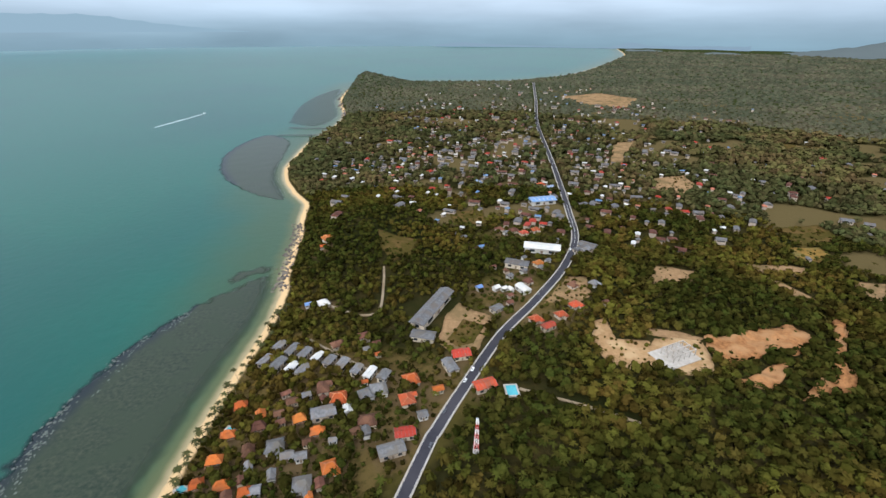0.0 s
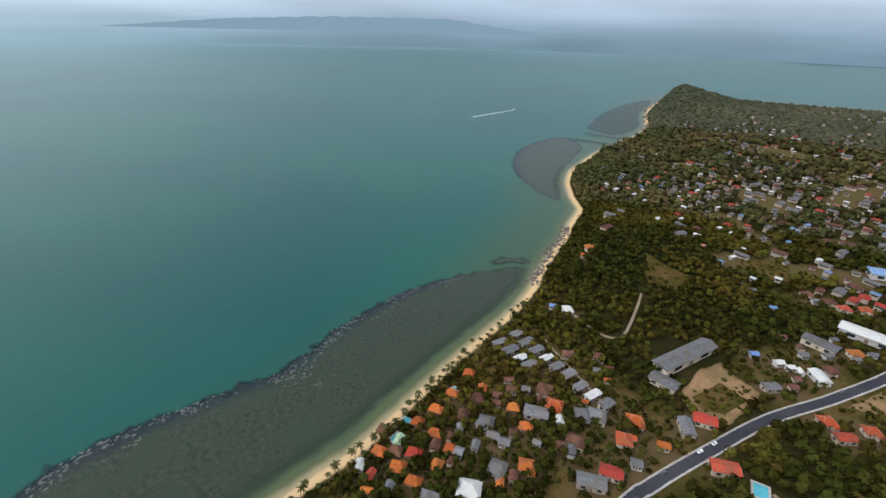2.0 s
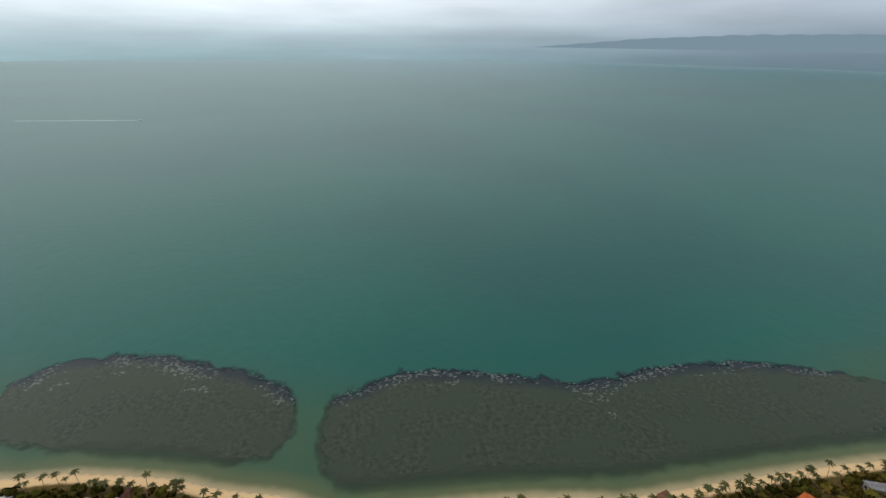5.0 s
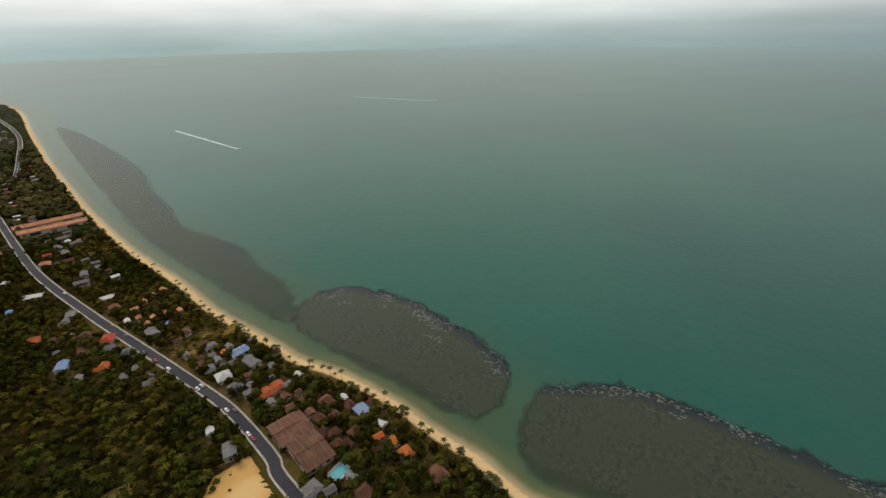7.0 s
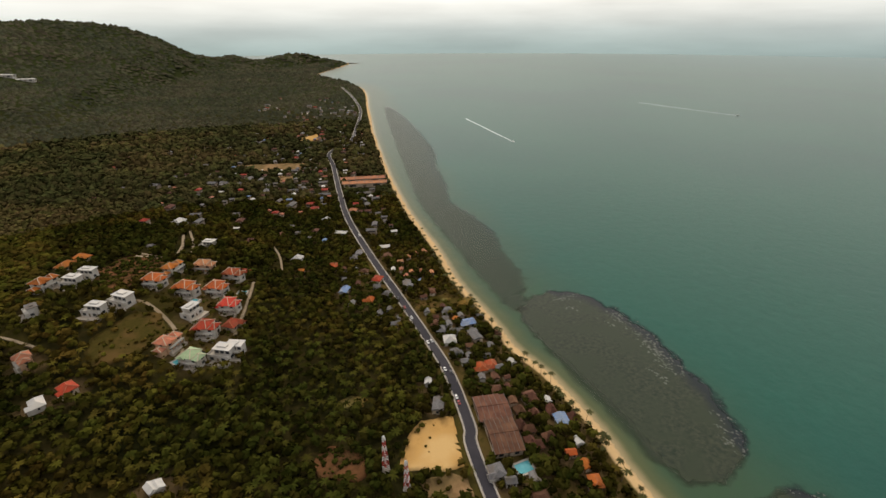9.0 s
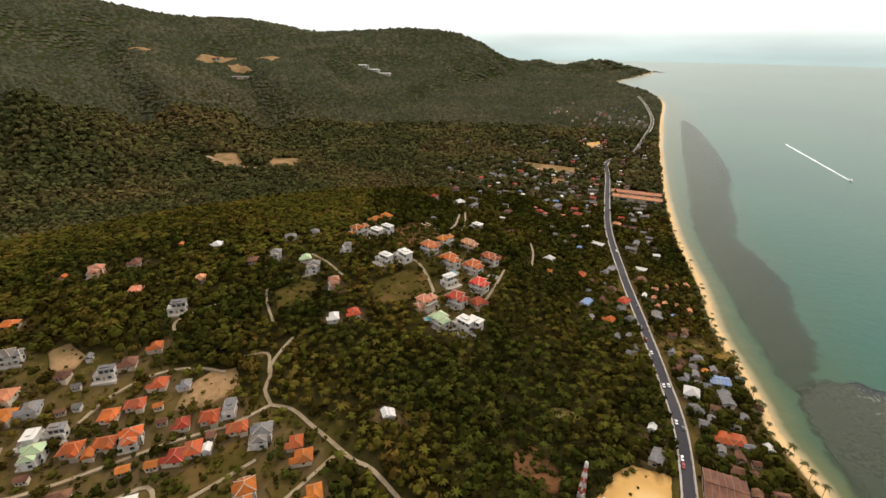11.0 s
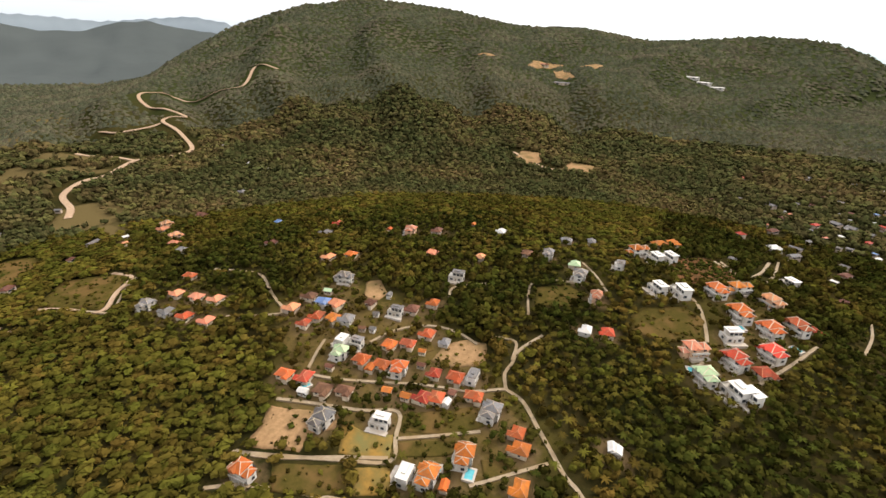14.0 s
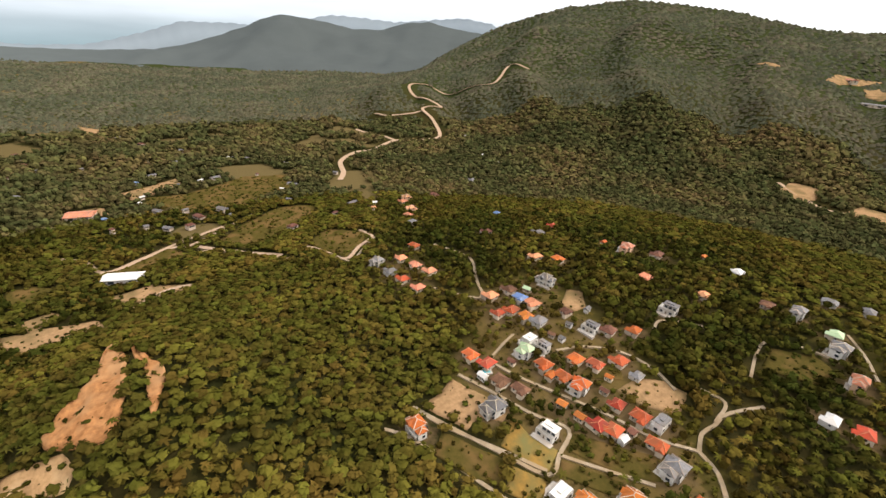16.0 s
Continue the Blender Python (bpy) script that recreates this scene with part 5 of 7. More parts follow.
for key, (look_key, outline) in PATCHES.items():
    mat, name, label = PATCH_LOOK[look_key]
    outline = np.array(outline)
    centre = outline.mean(0)
    size = np.ptp(outline, axis=0).max()
    step = max(1.5, size / 40)
    if look_key in ("soil", "earth"):
        line = spline(list(outline) + [outline[0]], step)[:-1]
    else:
        line = np.vstack([p + (q - p) * np.arange(max(1, int(np.hypot(*(q - p)) / step)))[:, None] / max(1, int(np.hypot(*(q - p)) / step)) for p, q in zip(outline, np.roll(outline, -1, axis=0))])
    wob = 1 + 0.012 * np.sin(np.arange(len(line)) * 1.9) + 0.03 * np.sin(np.arange(len(line)) * 0.43 + 1)
    line = centre + (line - centre) * wob[:, None]
    PATCH_OUTLINES.append(line)
    PLANTED.append({"sand": 150.0, "soil": 28.0, "earth": 9.0, "grass": 22.0}.get(look_key, 34.0))
    shrink = (1.04, 1.0, 0.85, 0.7, 0.55, 0.4, 0.25, 0.1, 0.001)
    p = np.concatenate([centre + (line - centre) * s for s in shrink])
    far = float(np.hypot(*centre))
    z = ground_at(p[:, 0], p[:, 1]) + 0.3 + 0.0011 * far
    if look_key == "soil":
        z += 1.4 + 1.3 * waves(p[:, 0], p[:, 1], 2.6, 14.0) + 0.8 * waves(p[:, 1], p[:, 0], 5.5, 15.0)
    z[line_distance(p[:, 0], p[:, 1], ROAD_LINES["main"][0]) < 6.5] -= 1.5
    z += 0.22 if key.startswith("inner") else 0.0
    z[:len(line)] -= 1.2 + 0.002 * far
    n = len(line)
    i, j = np.meshgrid(np.arange(len(shrink) - 1), np.arange(n), indexing="ij")
    q = np.stack([i * n + j, i * n + (j + 1) % n, (i + 1) * n + (j + 1) % n, (i + 1) * n + j], -1).reshape(-1, 4)
    area = np.sum(line[:, 0] * np.roll(line[:, 1], -1) - line[:, 1] * np.roll(line[:, 0], -1))
    tagged(new(name, grid_mesh(name, np.column_stack([p, z]), q if area > 0 else q[:, ::-1], mat)), label, "field" if "field" in name else "lot", kind="structure")

# ---- buildings ----
STYLE_SIZE = {"b": (6.4, 5.0), "h": (8.8, 7.0), "l": (12.5, 7.5), "s": (5.6, 4.4), "g": (9.5, 8.5), "t": (9.0, 4.6), "v": (11.5, 8.2), "m": (11.0, 7.2)}
COLOUR_WORD = {"o": "orange tiled", "r": "red tiled", "R": "bright red tiled", "n": "brown shingled", "g": "grey sheet", "w": "white sheet", "b": "blue sheet", "p": "salmon tiled", "G": "pale green tiled"}
WINDOW = Shape().box(-0.6, -0.06, -0.6, 0.6, 0.08, 0.6).mesh("window", M_GLASS)
WIDE_WINDOW = Shape().box(-1.0, -0.06, -0.85, 1.0, 0.08, 0.85).mesh("window", M_GLASS)
SILL = Shape().box(-0.75, -0.12, -0.72, 0.75, 0.06, -0.6).box(-0.75, -0.1, 0.6, 0.75, 0.06, 0.7).box(-0.72, -0.1, -0.6, -0.6, 0.06, 0.6).box(0.6, -0.1, -0.6, 0.72, 0.06, 0.6).mesh("frame", WALLS["white"])
DOOR = Shape().box(-0.5, -0.07, 0, 0.5, 0.05, 2.05).mesh("door", M_WOOD)


def openings(ob, w, d, storeys, wide, spare=False):
    """Windows on the four sides and a door."""
    pane = WIDE_WINDOW if wide else WINDOW
    for s in range(storeys):
        z = 1.55 + s * 3.0
        spots = [(-w * 0.28, -d / 2, 0), (w * 0.28, -d / 2, 0), (-w * 0.28, d / 2, 180), (w * 0.28, d / 2, 180)]
        if not spare:
            spots += [(w / 2, 0, 90), (-w / 2, 0, -90)]
        for x, y, turn in spots:
            win = part("window", pane, ob)
            win.matrix_local = pose(x, y, z, 0, 0, turn)
            if not wide and not spare and s == 0:
                part("window_frame", SILL, win)
    part("door", DOOR, ob).matrix_local = pose(0, -d / 2, 0)


def house(code):
    """One house by its style and roof colour, round the origin, standing on z = 0."""
    style, c = code[0], code[1]
    w, d = STYLE_SIZE[style]
    roof_mat = ROOFS[c]
    words = COLOUR_WORD[c]
    base = Shape()
    roof = Shape()
    if style == "b":
        ob = thing("bungalow", "small wooden bungalow with a steep %s roof" % words, "bungalow", "beach resort bungalows")
        base.box(-w / 2, -d / 2, -2.5, w / 2, d / 2, 2.6).box(-w / 2 - 1.6, -d / 2, -2.5, -w / 2, d / 2, 0.35)
        roof.hip(-w / 2 - 0.9, -d / 2 - 0.9, w / 2 + 0.9, d / 2 + 0.9, 2.6, 2.9, 2.4)
        roof.hip(-w / 2 + 1.2, -d / 4, w / 2 - 1.2, d / 4, 5.0, 1.3, 0.4)
        part("wall", base.mesh("wall", WALLS["wood"]), ob)
        part("roof", roof.mesh("roof", roof_mat), ob, words + " roof with a raised ridge")
        openings(ob, w, d, 1, False)
    elif style in "hgs":
        small = style == "s"
        ob = thing("house", "single storey plastered house with a %s roof" % words, "house", "houses of the coast")
        base.box(-w / 2, -d / 2, -2.5, w / 2, d / 2, 3.0)
        if style == "h":
            base.box(w * 0.1, -d / 2 - 2.5, -2.5, w / 2, -d / 2, 2.9)
            roof.hip(-w / 2 - 0.8, -d / 2 - 0.8, w / 2 + 0.8, d / 2 + 0.8, 3.0, 2.5, d * 0.45)
            if c in "orp":
                part("ridge_tiles", Shape().ridges(-w / 2 - 0.8, -d / 2 - 0.8, w / 2 + 0.8, d / 2 + 0.8, 3.0, 2.5, d * 0.45, 0.12).mesh("ridge_tiles", ROOFS["p"]), ob, "salmon ridge tiles")
            roof.add([(w * 0.1 - 0.5, -d / 2 - 3.2, 2.95), (w / 2 + 0.5, -d / 2 - 3.2, 2.95), (w * 0.3, -d / 2 - 2.6, 4.5), (w * 0.1 - 0.5, -d / 2 + 1.5, 2.95), (w / 2 + 0.5, -d / 2 + 1.5, 2.95), (w * 0.3, 0, 4.7)],
                     [(0, 2, 5, 3), (1, 4, 5, 2), (0, 1, 2), (0, 3, 4, 1)])
        elif style == "g":
            roof.hip(-w / 2 - 0.8, -d / 2 - 0.8, w / 2 + 0.8, d / 2 + 0.8, 3.0, 3.4, d * 0.55)
        else:
            roof.hip(-w / 2 - 0.5, -d / 2 - 0.5, w / 2 + 0.5, d / 2 + 0.5, 2.9, 1.5, 0.0)
        part("wall", base.mesh("wall", WALLS["white" if c in "wbg" else "cream"]), ob)
        part("roof", roof.mesh("roof", roof_mat), ob)
        openings(ob, w, d, 1, False, small)
    elif style in "lt":
        ob = thing("long_building" if style == "l" else "terrace_house", "long low building with a %s roof" % words, "building", "long low buildings")
        base.box(-w / 2, -d / 2, -2.5, w / 2, d / 2, 3.4)
        roof.hip(-w / 2 - 0.5, -d / 2 - 0.6, w / 2 + 0.5, d / 2 + 0.6, 3.4, d * 0.17, 0.0)
        roof.box(-w / 2 - 0.5, -0.25, 3.4 + d * 0.17 - 0.1, w / 2 + 0.5, 0.25, 3.4 + d * 0.17 + 0.1)
        part("wall", base.mesh("wall", WALLS["white" if c in "wb" else "cream"]), ob)
        # One folded seam runs up one slope and down the other.
        h, o, top = d / 2 + 0.6, 0.06, 3.46 + d * 0.17
        seam = Shape().add([(x, y, z) for x in (-o, o) for y, z in ((-h, 3.4), (-h, 3.52), (0, top + o), (h, 3.52), (h, 3.4), (0, top - o))],
                           [(0, 1, 2, 5), (5, 2, 3, 4), (11, 8, 7, 6), (10, 9, 8, 11), (1, 7, 8, 2), (2, 8, 9, 3), (0, 6, 7, 1), (3, 9, 10, 4)]).mesh("seam", ROOFS["w"] if c in "wb" else ROOFS["g"])
        for k in range(7 if style == "l" else 4):
            part("seam", seam, ob).matrix_local = pose(-w / 2 - 0.4 + (w + 0.8) * k / (6 if style == "l" else 3), 0, 0)
        part("roof", roof.mesh("roof", roof_mat), ob)
        openings(ob, w, d, 1, True)
    elif style == "v":
        ob = thing("villa", "two storey plastered villa with a %s hipped roof" % words, "villa", "hillside villas")
        base.box(-w / 2, -d / 2, -4.0, w * 0.18, d / 2, 5.9).box(w * 0.18, -d / 2, -4.0, w / 2, d / 2 - 1.7, 5.3).box(-w / 2 - 3.5, -d / 2 + 1, -4.0, -w / 2, d / 2 - 2, 3.2)
        roof.hip(-w / 2 - 0.9, -d / 2 - 0.9, w * 0.18, d / 2 + 0.9, 6.0, 2.6, 3.4)
        roof.hip(w * 0.18 + 0.02, -d / 2 - 0.5, w / 2 + 0.9, d / 2 - 1.2, 5.4, 2.2, 1.8)
        roof.hip(-w / 2 - 4.2, -d / 2 + 0.4, -w / 2 + 0.3, d / 2 - 1.4, 3.2, 1.5, 1.2)
        roof.add([(-w * 0.42, -d / 2 - 1.9, 6.02), (-w * 0.08, -d / 2 - 1.9, 6.02), (-w * 0.25, -d / 2 - 1.6, 7.7), (-w * 0.42, -d / 2 + 1.6, 6.02), (-w * 0.08, -d / 2 + 1.6, 6.02), (-w * 0.25, -0.6, 7.9)],
                 [(0, 2, 5, 3), (1, 4, 5, 2), (0, 1, 2), (0, 3, 4, 1)])
        caps = Shape().ridges(-w / 2 - 0.9, -d / 2 - 0.9, w * 0.18, d / 2 + 0.9, 6.0, 2.6, 3.4).ridges(w * 0.18 + 0.02, -d / 2 - 0.5, w / 2 + 0.9, d / 2 - 1.2, 5.4, 2.2, 1.8)
        caps.ridges(-w / 2 - 4.2, -d / 2 + 0.4, -w / 2 + 0.3, d / 2 - 1.4, 3.2, 1.5, 1.2)
        part("ridge_tiles", caps.mesh("ridge_tiles", WALLS["cream"]), ob, "pale ridge tiles")
        wall = "salmon" if c == "p" else "white" if c in "gGRor" else "cream"
        part("wall", base.mesh("wall", WALLS[wall]), ob)
        part("roof", roof.mesh("roof", roof_mat), ob)
        part("terrace", Shape().box(-w / 2, -d / 2 - 3.0, -4.0, w / 2, -d / 2, 0.1).mesh("terrace", M_CONCRETE), ob)
        balcony = part("balcony", Shape().box(-w / 2 + 0.5, -d / 2 - 2.0, 2.9, w / 2 - 0.5, -d / 2, 3.1).mesh("balcony", WALLS["white"]), ob)
        part("railing", Shape().box(-w / 2 + 0.5, -d / 2 - 2.0, 3.1, w / 2 - 0.5, -d / 2 - 1.85, 4.0).mesh("railing", WALLS["white"]), balcony)
        for k in range(4):
            part("column", Shape().tube([(0, 0, 0), (0, 0, 2.9)], (0.2, 0.17)).mesh("column", WALLS["white"]), ob).matrix_local = pose(-w / 2 + 1 + k * (w - 2) / 3, -d / 2 - 1.8, 0.1)
        openings(ob, w, d, 2, True)
    else:
        ob = thing("villa", "modern two storey %s villa with a flat roof" % ("white" if c == "w" else "grey"), "villa", "hillside villas")
        base.box(-w / 2, -d / 2, -4.0, w / 2, d / 2, 3.0).box(-w / 2 + 2.5, -d / 2 + 2.2, 3.0, w / 2, d / 2, 6.2)
        part("wall", base.mesh("wall", WALLS["white"]), ob)
        roof.box(-w / 2 + 2.0, -d / 2 + 1.4, 6.2, w / 2 + 0.5, d / 2 + 0.5, 6.5).box(-w / 2 + 3.5, -d / 2 + 3.5, 6.5, w / 2 - 2.5, d / 2 - 1.5, 7.1)
        part("roof", roof.mesh("roof", ROOFS["w" if c == "w" else "g"]), ob)
        rail = Shape().box(-w / 2, -d / 2, 3.0, w / 2, -d / 2 + 0.15, 3.9).box(-w / 2, -d / 2 + 0.15, 3.0, -w / 2 + 0.15, d / 2, 3.9)
        part("parapet", rail.mesh("parapet", WALLS["white"]), ob)
        part("terrace", Shape().box(-w / 2 - 1, -d / 2 - 3.5, -4.0, w / 2 + 1, -d / 2, 0.05).mesh("terrace", M_CONCRETE), ob)
        openings(ob, w, d, 1, True)
        for k in range(3):
            part("window", WIDE_WINDOW, ob).matrix_local = pose(-w / 2 + 4.2 + 2.8 * k, -d / 2 + 2.2, 4.5)
    return ob


HOUSE_PROTOS = {}
BUILT = []  # x, y, radius, ground height: where trees keep clear
rnd = random.Random(11)


def place_house(code, x, y, turn, sx=1.0, sy=1.0):
    w, d = STYLE_SIZE[code[0]]
    road = ROAD_LINES["main"][0]
    k = int(np.argmin(np.hypot(road[:, 0] - x, road[:, 1] - y)))
    gap, room = math.hypot(x - road[k, 0], y - road[k, 1]), 4.6 + 0.5 * max(w * sx, d * sy)
    if gap < room:
        x, y = x + (x - road[k, 0]) / gap * (room - gap), y + (y - road[k, 1]) / gap * (room - gap)
    z = float(ground_at(x, y)) + 0.25
    m = pose(x, y, z, 0, 0, turn) @ Matrix.Diagonal((sx, sy, (sx * sy) ** 0.25, 1))
    if code not in HOUSE_PROTOS:
        HOUSE_PROTOS[code] = house(code)
        HOUSE_PROTOS[code].matrix_basis = m
        HOUSE_PROTOS[code]["first"] = 1
    else:
        proto = HOUSE_PROTOS[code]
        kept = proto.matrix_basis.copy()
        proto.matrix_basis = Matrix.Identity(4)
        made = copy_thing(proto, m)
        made.matrix_basis = m
        proto.matrix_basis = kept
    BUILT.append((x, y, 0.43 * math.hypot(w * sx, d * sy) + 0.2))


for cluster, kinds in HOUSES.items():
    for code, spots in kinds.items():
        size = {"villas": 1.12, "resort": 0.88, "terraces": 0.98, "village": 0.88, "hilltop": 0.88}.get(cluster, 0.8)
        for x, y, turn in spots:
            place_house(code, x, y, turn, size * rnd.uniform(0.88, 1.14), size * rnd.uniform(0.88, 1.14))

# Long buildings: style, middle, turn, length, width.
LONGS = [
    ('lg', -7.6, 279.1, 65, 46.5, 10),
    ('lg', -12.9, 248.2, -12, 14.9, 8),
    ('lg', 61.9, 345.6, -20, 18.7, 9),
    ('lw', 88.2, 374.2, -13, 30.0, 12),
    ('lb', 112.2, 502.2, 13, 28.2, 14),
    ('ln', -131.8, -137.4, 154, 16.6, 16),
    ('ln', -124.1, -120.2, 154, 14.2, 20),
    ('lp', -274.0, -563.2, 154, 56.8, 10),
    ('lp', -266.1, -542.8, 152, 55.1, 10),
    ('lw', 399.3, 63.6, -105, 25.4, 12),
    ('lg', 128.8, 380.4, -40, 14.9, 10),
    ('lp', 576.0, 113.6, -98, 24.3, 18),
    ('lw', 231.8, -1937.3, 138, 70, 12),
    ('lw', 179.9, -1866.8, 140, 53.9, 12),
    ('lw', 135.4, -1828.8, 165, 41.9, 12),
    ('lp', 645.4, -1577.1, 136, 70, 14),
    ('lg', 520.7, -1445.0, 161, 58.5, 12),
]
for code, x, y, turn, length, width in LONGS:
    w, d = STYLE_SIZE[code[0]]
    place_house(code, x, y, turn, length / w, width / d)

# Sheds and small houses between them.
main_line = ROAD_LINES["main"][0]
INFILL = [(-79, 123, 26, 50, 14, 19), (-64, 204, 25, 45, 10, 25), (-160, -195, 16, 70, 30, 67), (79, 325, 40, 40, 10, 32), (149, -178, 45, 45, 10, 108), (-141, -292, 14, 60, 10, 57)]

# Scattered houses of the town to the north, the plain and the strip to the south.
def free(x, y, room):
    if any((x - a) ** 2 + (y - b) ** 2 < (c + room) ** 2 for a, b, c in BUILT):
        return False
    if float(shore_distance(x, y)) < 26 or any(inside([x], [y], line)[0] for line in PATCH_OUTLINES):
        return False
    return all(float(line_distance(x, y, line)[0]) > half + room for line, half in ROAD_LINES.values())


FAR_ROWS = []


def scatter(count, centre, spread, codes, turn):
    for _ in range(int(count * 2.3)):
        for _ in range(12):
            x, y = rnd.gauss(centre[0], spread[0]), rnd.gauss(centre[1], spread[1])
            if free(x, y, 5.0) and math.hypot(x, y) > 420:
                code = rnd.choice(codes)
                w, d = STYLE_SIZE[code[0]]
                w, d = w * rnd.uniform(0.6, 1.15), d * rnd.uniform(0.6, 1.0)
                FAR_ROWS.append((x, y, turn + rnd.choice((0, 90)) + rnd.uniform(-12, 12), w, d, code[1], rnd.choice((2.8, 3.2, 4.0, 5.0))))
                BUILT.append((x, y, 0.43 * math.hypot(w, d) + 3.0))
                break


for cx, cy, spread_x, spread_y, count, turn in INFILL:
    for _ in range(count):
        for _ in range(10):
            x, y = rnd.uniform(cx - spread_x, cx + spread_x), rnd.uniform(cy - spread_y, cy + spread_y)
            if free(x, y, 3.2):
                place_house(rnd.choice(("sg", "sn", "sg", "sn", "so", "hg", "hn", "sn")), x, y, turn + rnd.choice((0, 90)) + rnd.uniform(-10, 10), rnd.uniform(0.6, 0.9), rnd.uniform(0.6, 0.9))
                break

TOWN = ["sg", "sw", "sg", "lg", "hg", "sw", "hn", "sb", "lg", "sp", "ln", "hr", "sn", "sg"]
scatter(34, (132, 473), (110, 60), TOWN, 72)
scatter(46, (164, 669), (120, 90), TOWN, 76)
scatter(50, (194, 881), (130, 120), TOWN, 76)
scatter(26, (243, 1192), (150, 170), TOWN, 81)
scatter(40, (-42, 710), (90, 110), TOWN, 60)
scatter(24, (-59, 1002), (90, 160), TOWN, 60)
scatter(16, (362, 562), (90, 130), TOWN, 62)
scatter(14, (512, 713), (130, 220), TOWN, 62)
scatter(14, (798, 234), (120, 160), TOWN, 40)
scatter(22, (-234, -494), (28, 80), TOWN, 67)
scatter(24, (-186, -623), (60, 90), TOWN, 57)
scatter(24, (-366, -770), (45, 110), TOWN, 57)
scatter(20, (-259, -858), (90, 110), TOWN, 57)
scatter(22, (-492, -1089), (90, 190), TOWN, 57)
scatter(12, (-112, -560), (40, 60), TOWN, 57)
scatter(12, (560, -20), (110, 70), TOWN, 40)
scatter(6, (164, 955), (40, 52), TOWN, 72)
scatter(6, (130, 738), (40, 52), TOWN, 72)
scatter(6, (134, 655), (30, 39), TOWN, 72)
scatter(7, (38, 718), (40, 52), TOWN, 72)
scatter(7, (268, 742), (40, 52), TOWN, 72)
scatter(3, (302, 529), (35, 45), TOWN, 72)
scatter(3, (194, 395), (30, 39), TOWN, 72)
scatter(6, (97, 420), (28, 36), TOWN, 72)
scatter(4, (187, 580), (30, 39), TOWN, 72)
scatter(2, (492, 522), (30, 39), TOWN, 72)
scatter(6, (-80, 673), (35, 45), TOWN, 72)
scatter(6, (-118, 646), (30, 39), TOWN, 72)
scatter(5, (-7, 935), (50, 65), TOWN, 72)
scatter(6, (461, 1252), (60, 78), TOWN, 72)
scatter(5, (366, 1478), (60, 78), TOWN, 72)
scatter(5, (202, 1697), (60, 78), TOWN, 72)


def far_town(name, label, rows):
    """The small far houses as one body: walls, roofs and dark window bands."""
    keys = sorted(ROOFS)
    verts, faces, slots = [], [], []
    for x, y, turn, w, d, c, tall in rows:
        z = float(ground_at(x, y))
        m = pose(x, y, z, 0, 0, turn)
        for shape, slot in ((Shape().box(-w / 2, -d / 2, -2, w / 2, d / 2, tall), 0), (Shape().box(-w * 0.4, -d / 2 - 0.06, tall - 1.9, w * 0.4, d / 2 + 0.06, tall - 0.8), 1),
                            (Shape().hip(-w / 2 - 0.5, -d / 2 - 0.5, w / 2 + 0.5, d / 2 + 0.5, tall, d * 0.24, d * 0.3 if c in "ornp" else 0.0), 2 + keys.index(c))):
            k = len(verts)
            verts += [tuple(m @ Vector(p)) for p in shape.v]
            faces += [tuple(i + k for i in f) for f in shape.f]
            slots += [slot] * len(shape.f)
    me = bpy.data.meshes.new(name)
    me.from_pydata(verts, [], faces)
    for mat in [WALLS["cream"], M_GLASS] + [ROOFS[k] for k in keys]:
        me.materials.append(mat)
    me.polygons.foreach_set("material_index", slots)
    return tagged(new(name, me), label, "houses", kind="stuff")


far_town("far_town", "small scattered town houses with grey, white and red roofs", FAR_ROWS)

# ---- swimming pools ----
for x, y, w, d in [(-108.5, 172.5, 4.5, 3.2), (-117.2, 139.8, 3.9, 3.2), (-113.2, 127.3, 5.9, 4.5), (-120.7, -102.1, 7.8, 5.9), (73.1, -136.0, 5.9, 3.9), (89.8, -129.2, 9.1, 3.2), (178.5, -132.1, 4.5, 3.2), (-53.6, -323.4, 5.9, 3.2), (-1.4, -269.3, 5.2, 3.2), (-27.5, -270.4, 6.5, 3.2), (-19.7, -329.7, 5.9, 2.6), (-22.1, -323.6, 5.9, 3.2), (38.9, 200.2, 7.8, 5.9)]:
    pool = thing("swimming_pool", "turquoise swimming pool with a pale tiled rim", "pool", "garden pools")
    pool.matrix_basis = pose(x, y, float(ground_at(x, y)) + 0.75, 0, 0, rnd.uniform(0, 180))
    a, b = w / 2, d / 2
    part("rim", Shape().box(-a - 1, -b - 1, -2, a + 1, -b, 0.1).box(-a - 1, b, -2, a + 1, b + 1, 0.1).box(-a - 1, -b, -2, -a, b, 0.1).box(a, -b, -2, a + 1, b, 0.1).mesh("rim", M_CONCRETE), pool)
    part("water", Shape().box(-a, -b, -2, a, b, 0.0).mesh("water", M_POOL), pool)
    BUILT.append((x, y, math.hypot(a, b) + 0.5))

# ---- cars on the road ----
CAR_PAINT = {"w": material("white car paint", (0.75, 0.75, 0.74), 0.3, (0.70, 0.70, 0.69), 1.0), "g": material("dark car paint", (0.06, 0.06, 0.07), 0.3, (0.08, 0.08, 0.09), 1.0),
             "r": material("red car paint", (0.35, 0.03, 0.03), 0.3, (0.30, 0.03, 0.03), 1.0)}
CAR_WORD = {"w": "white", "g": "dark grey", "r": "red"}


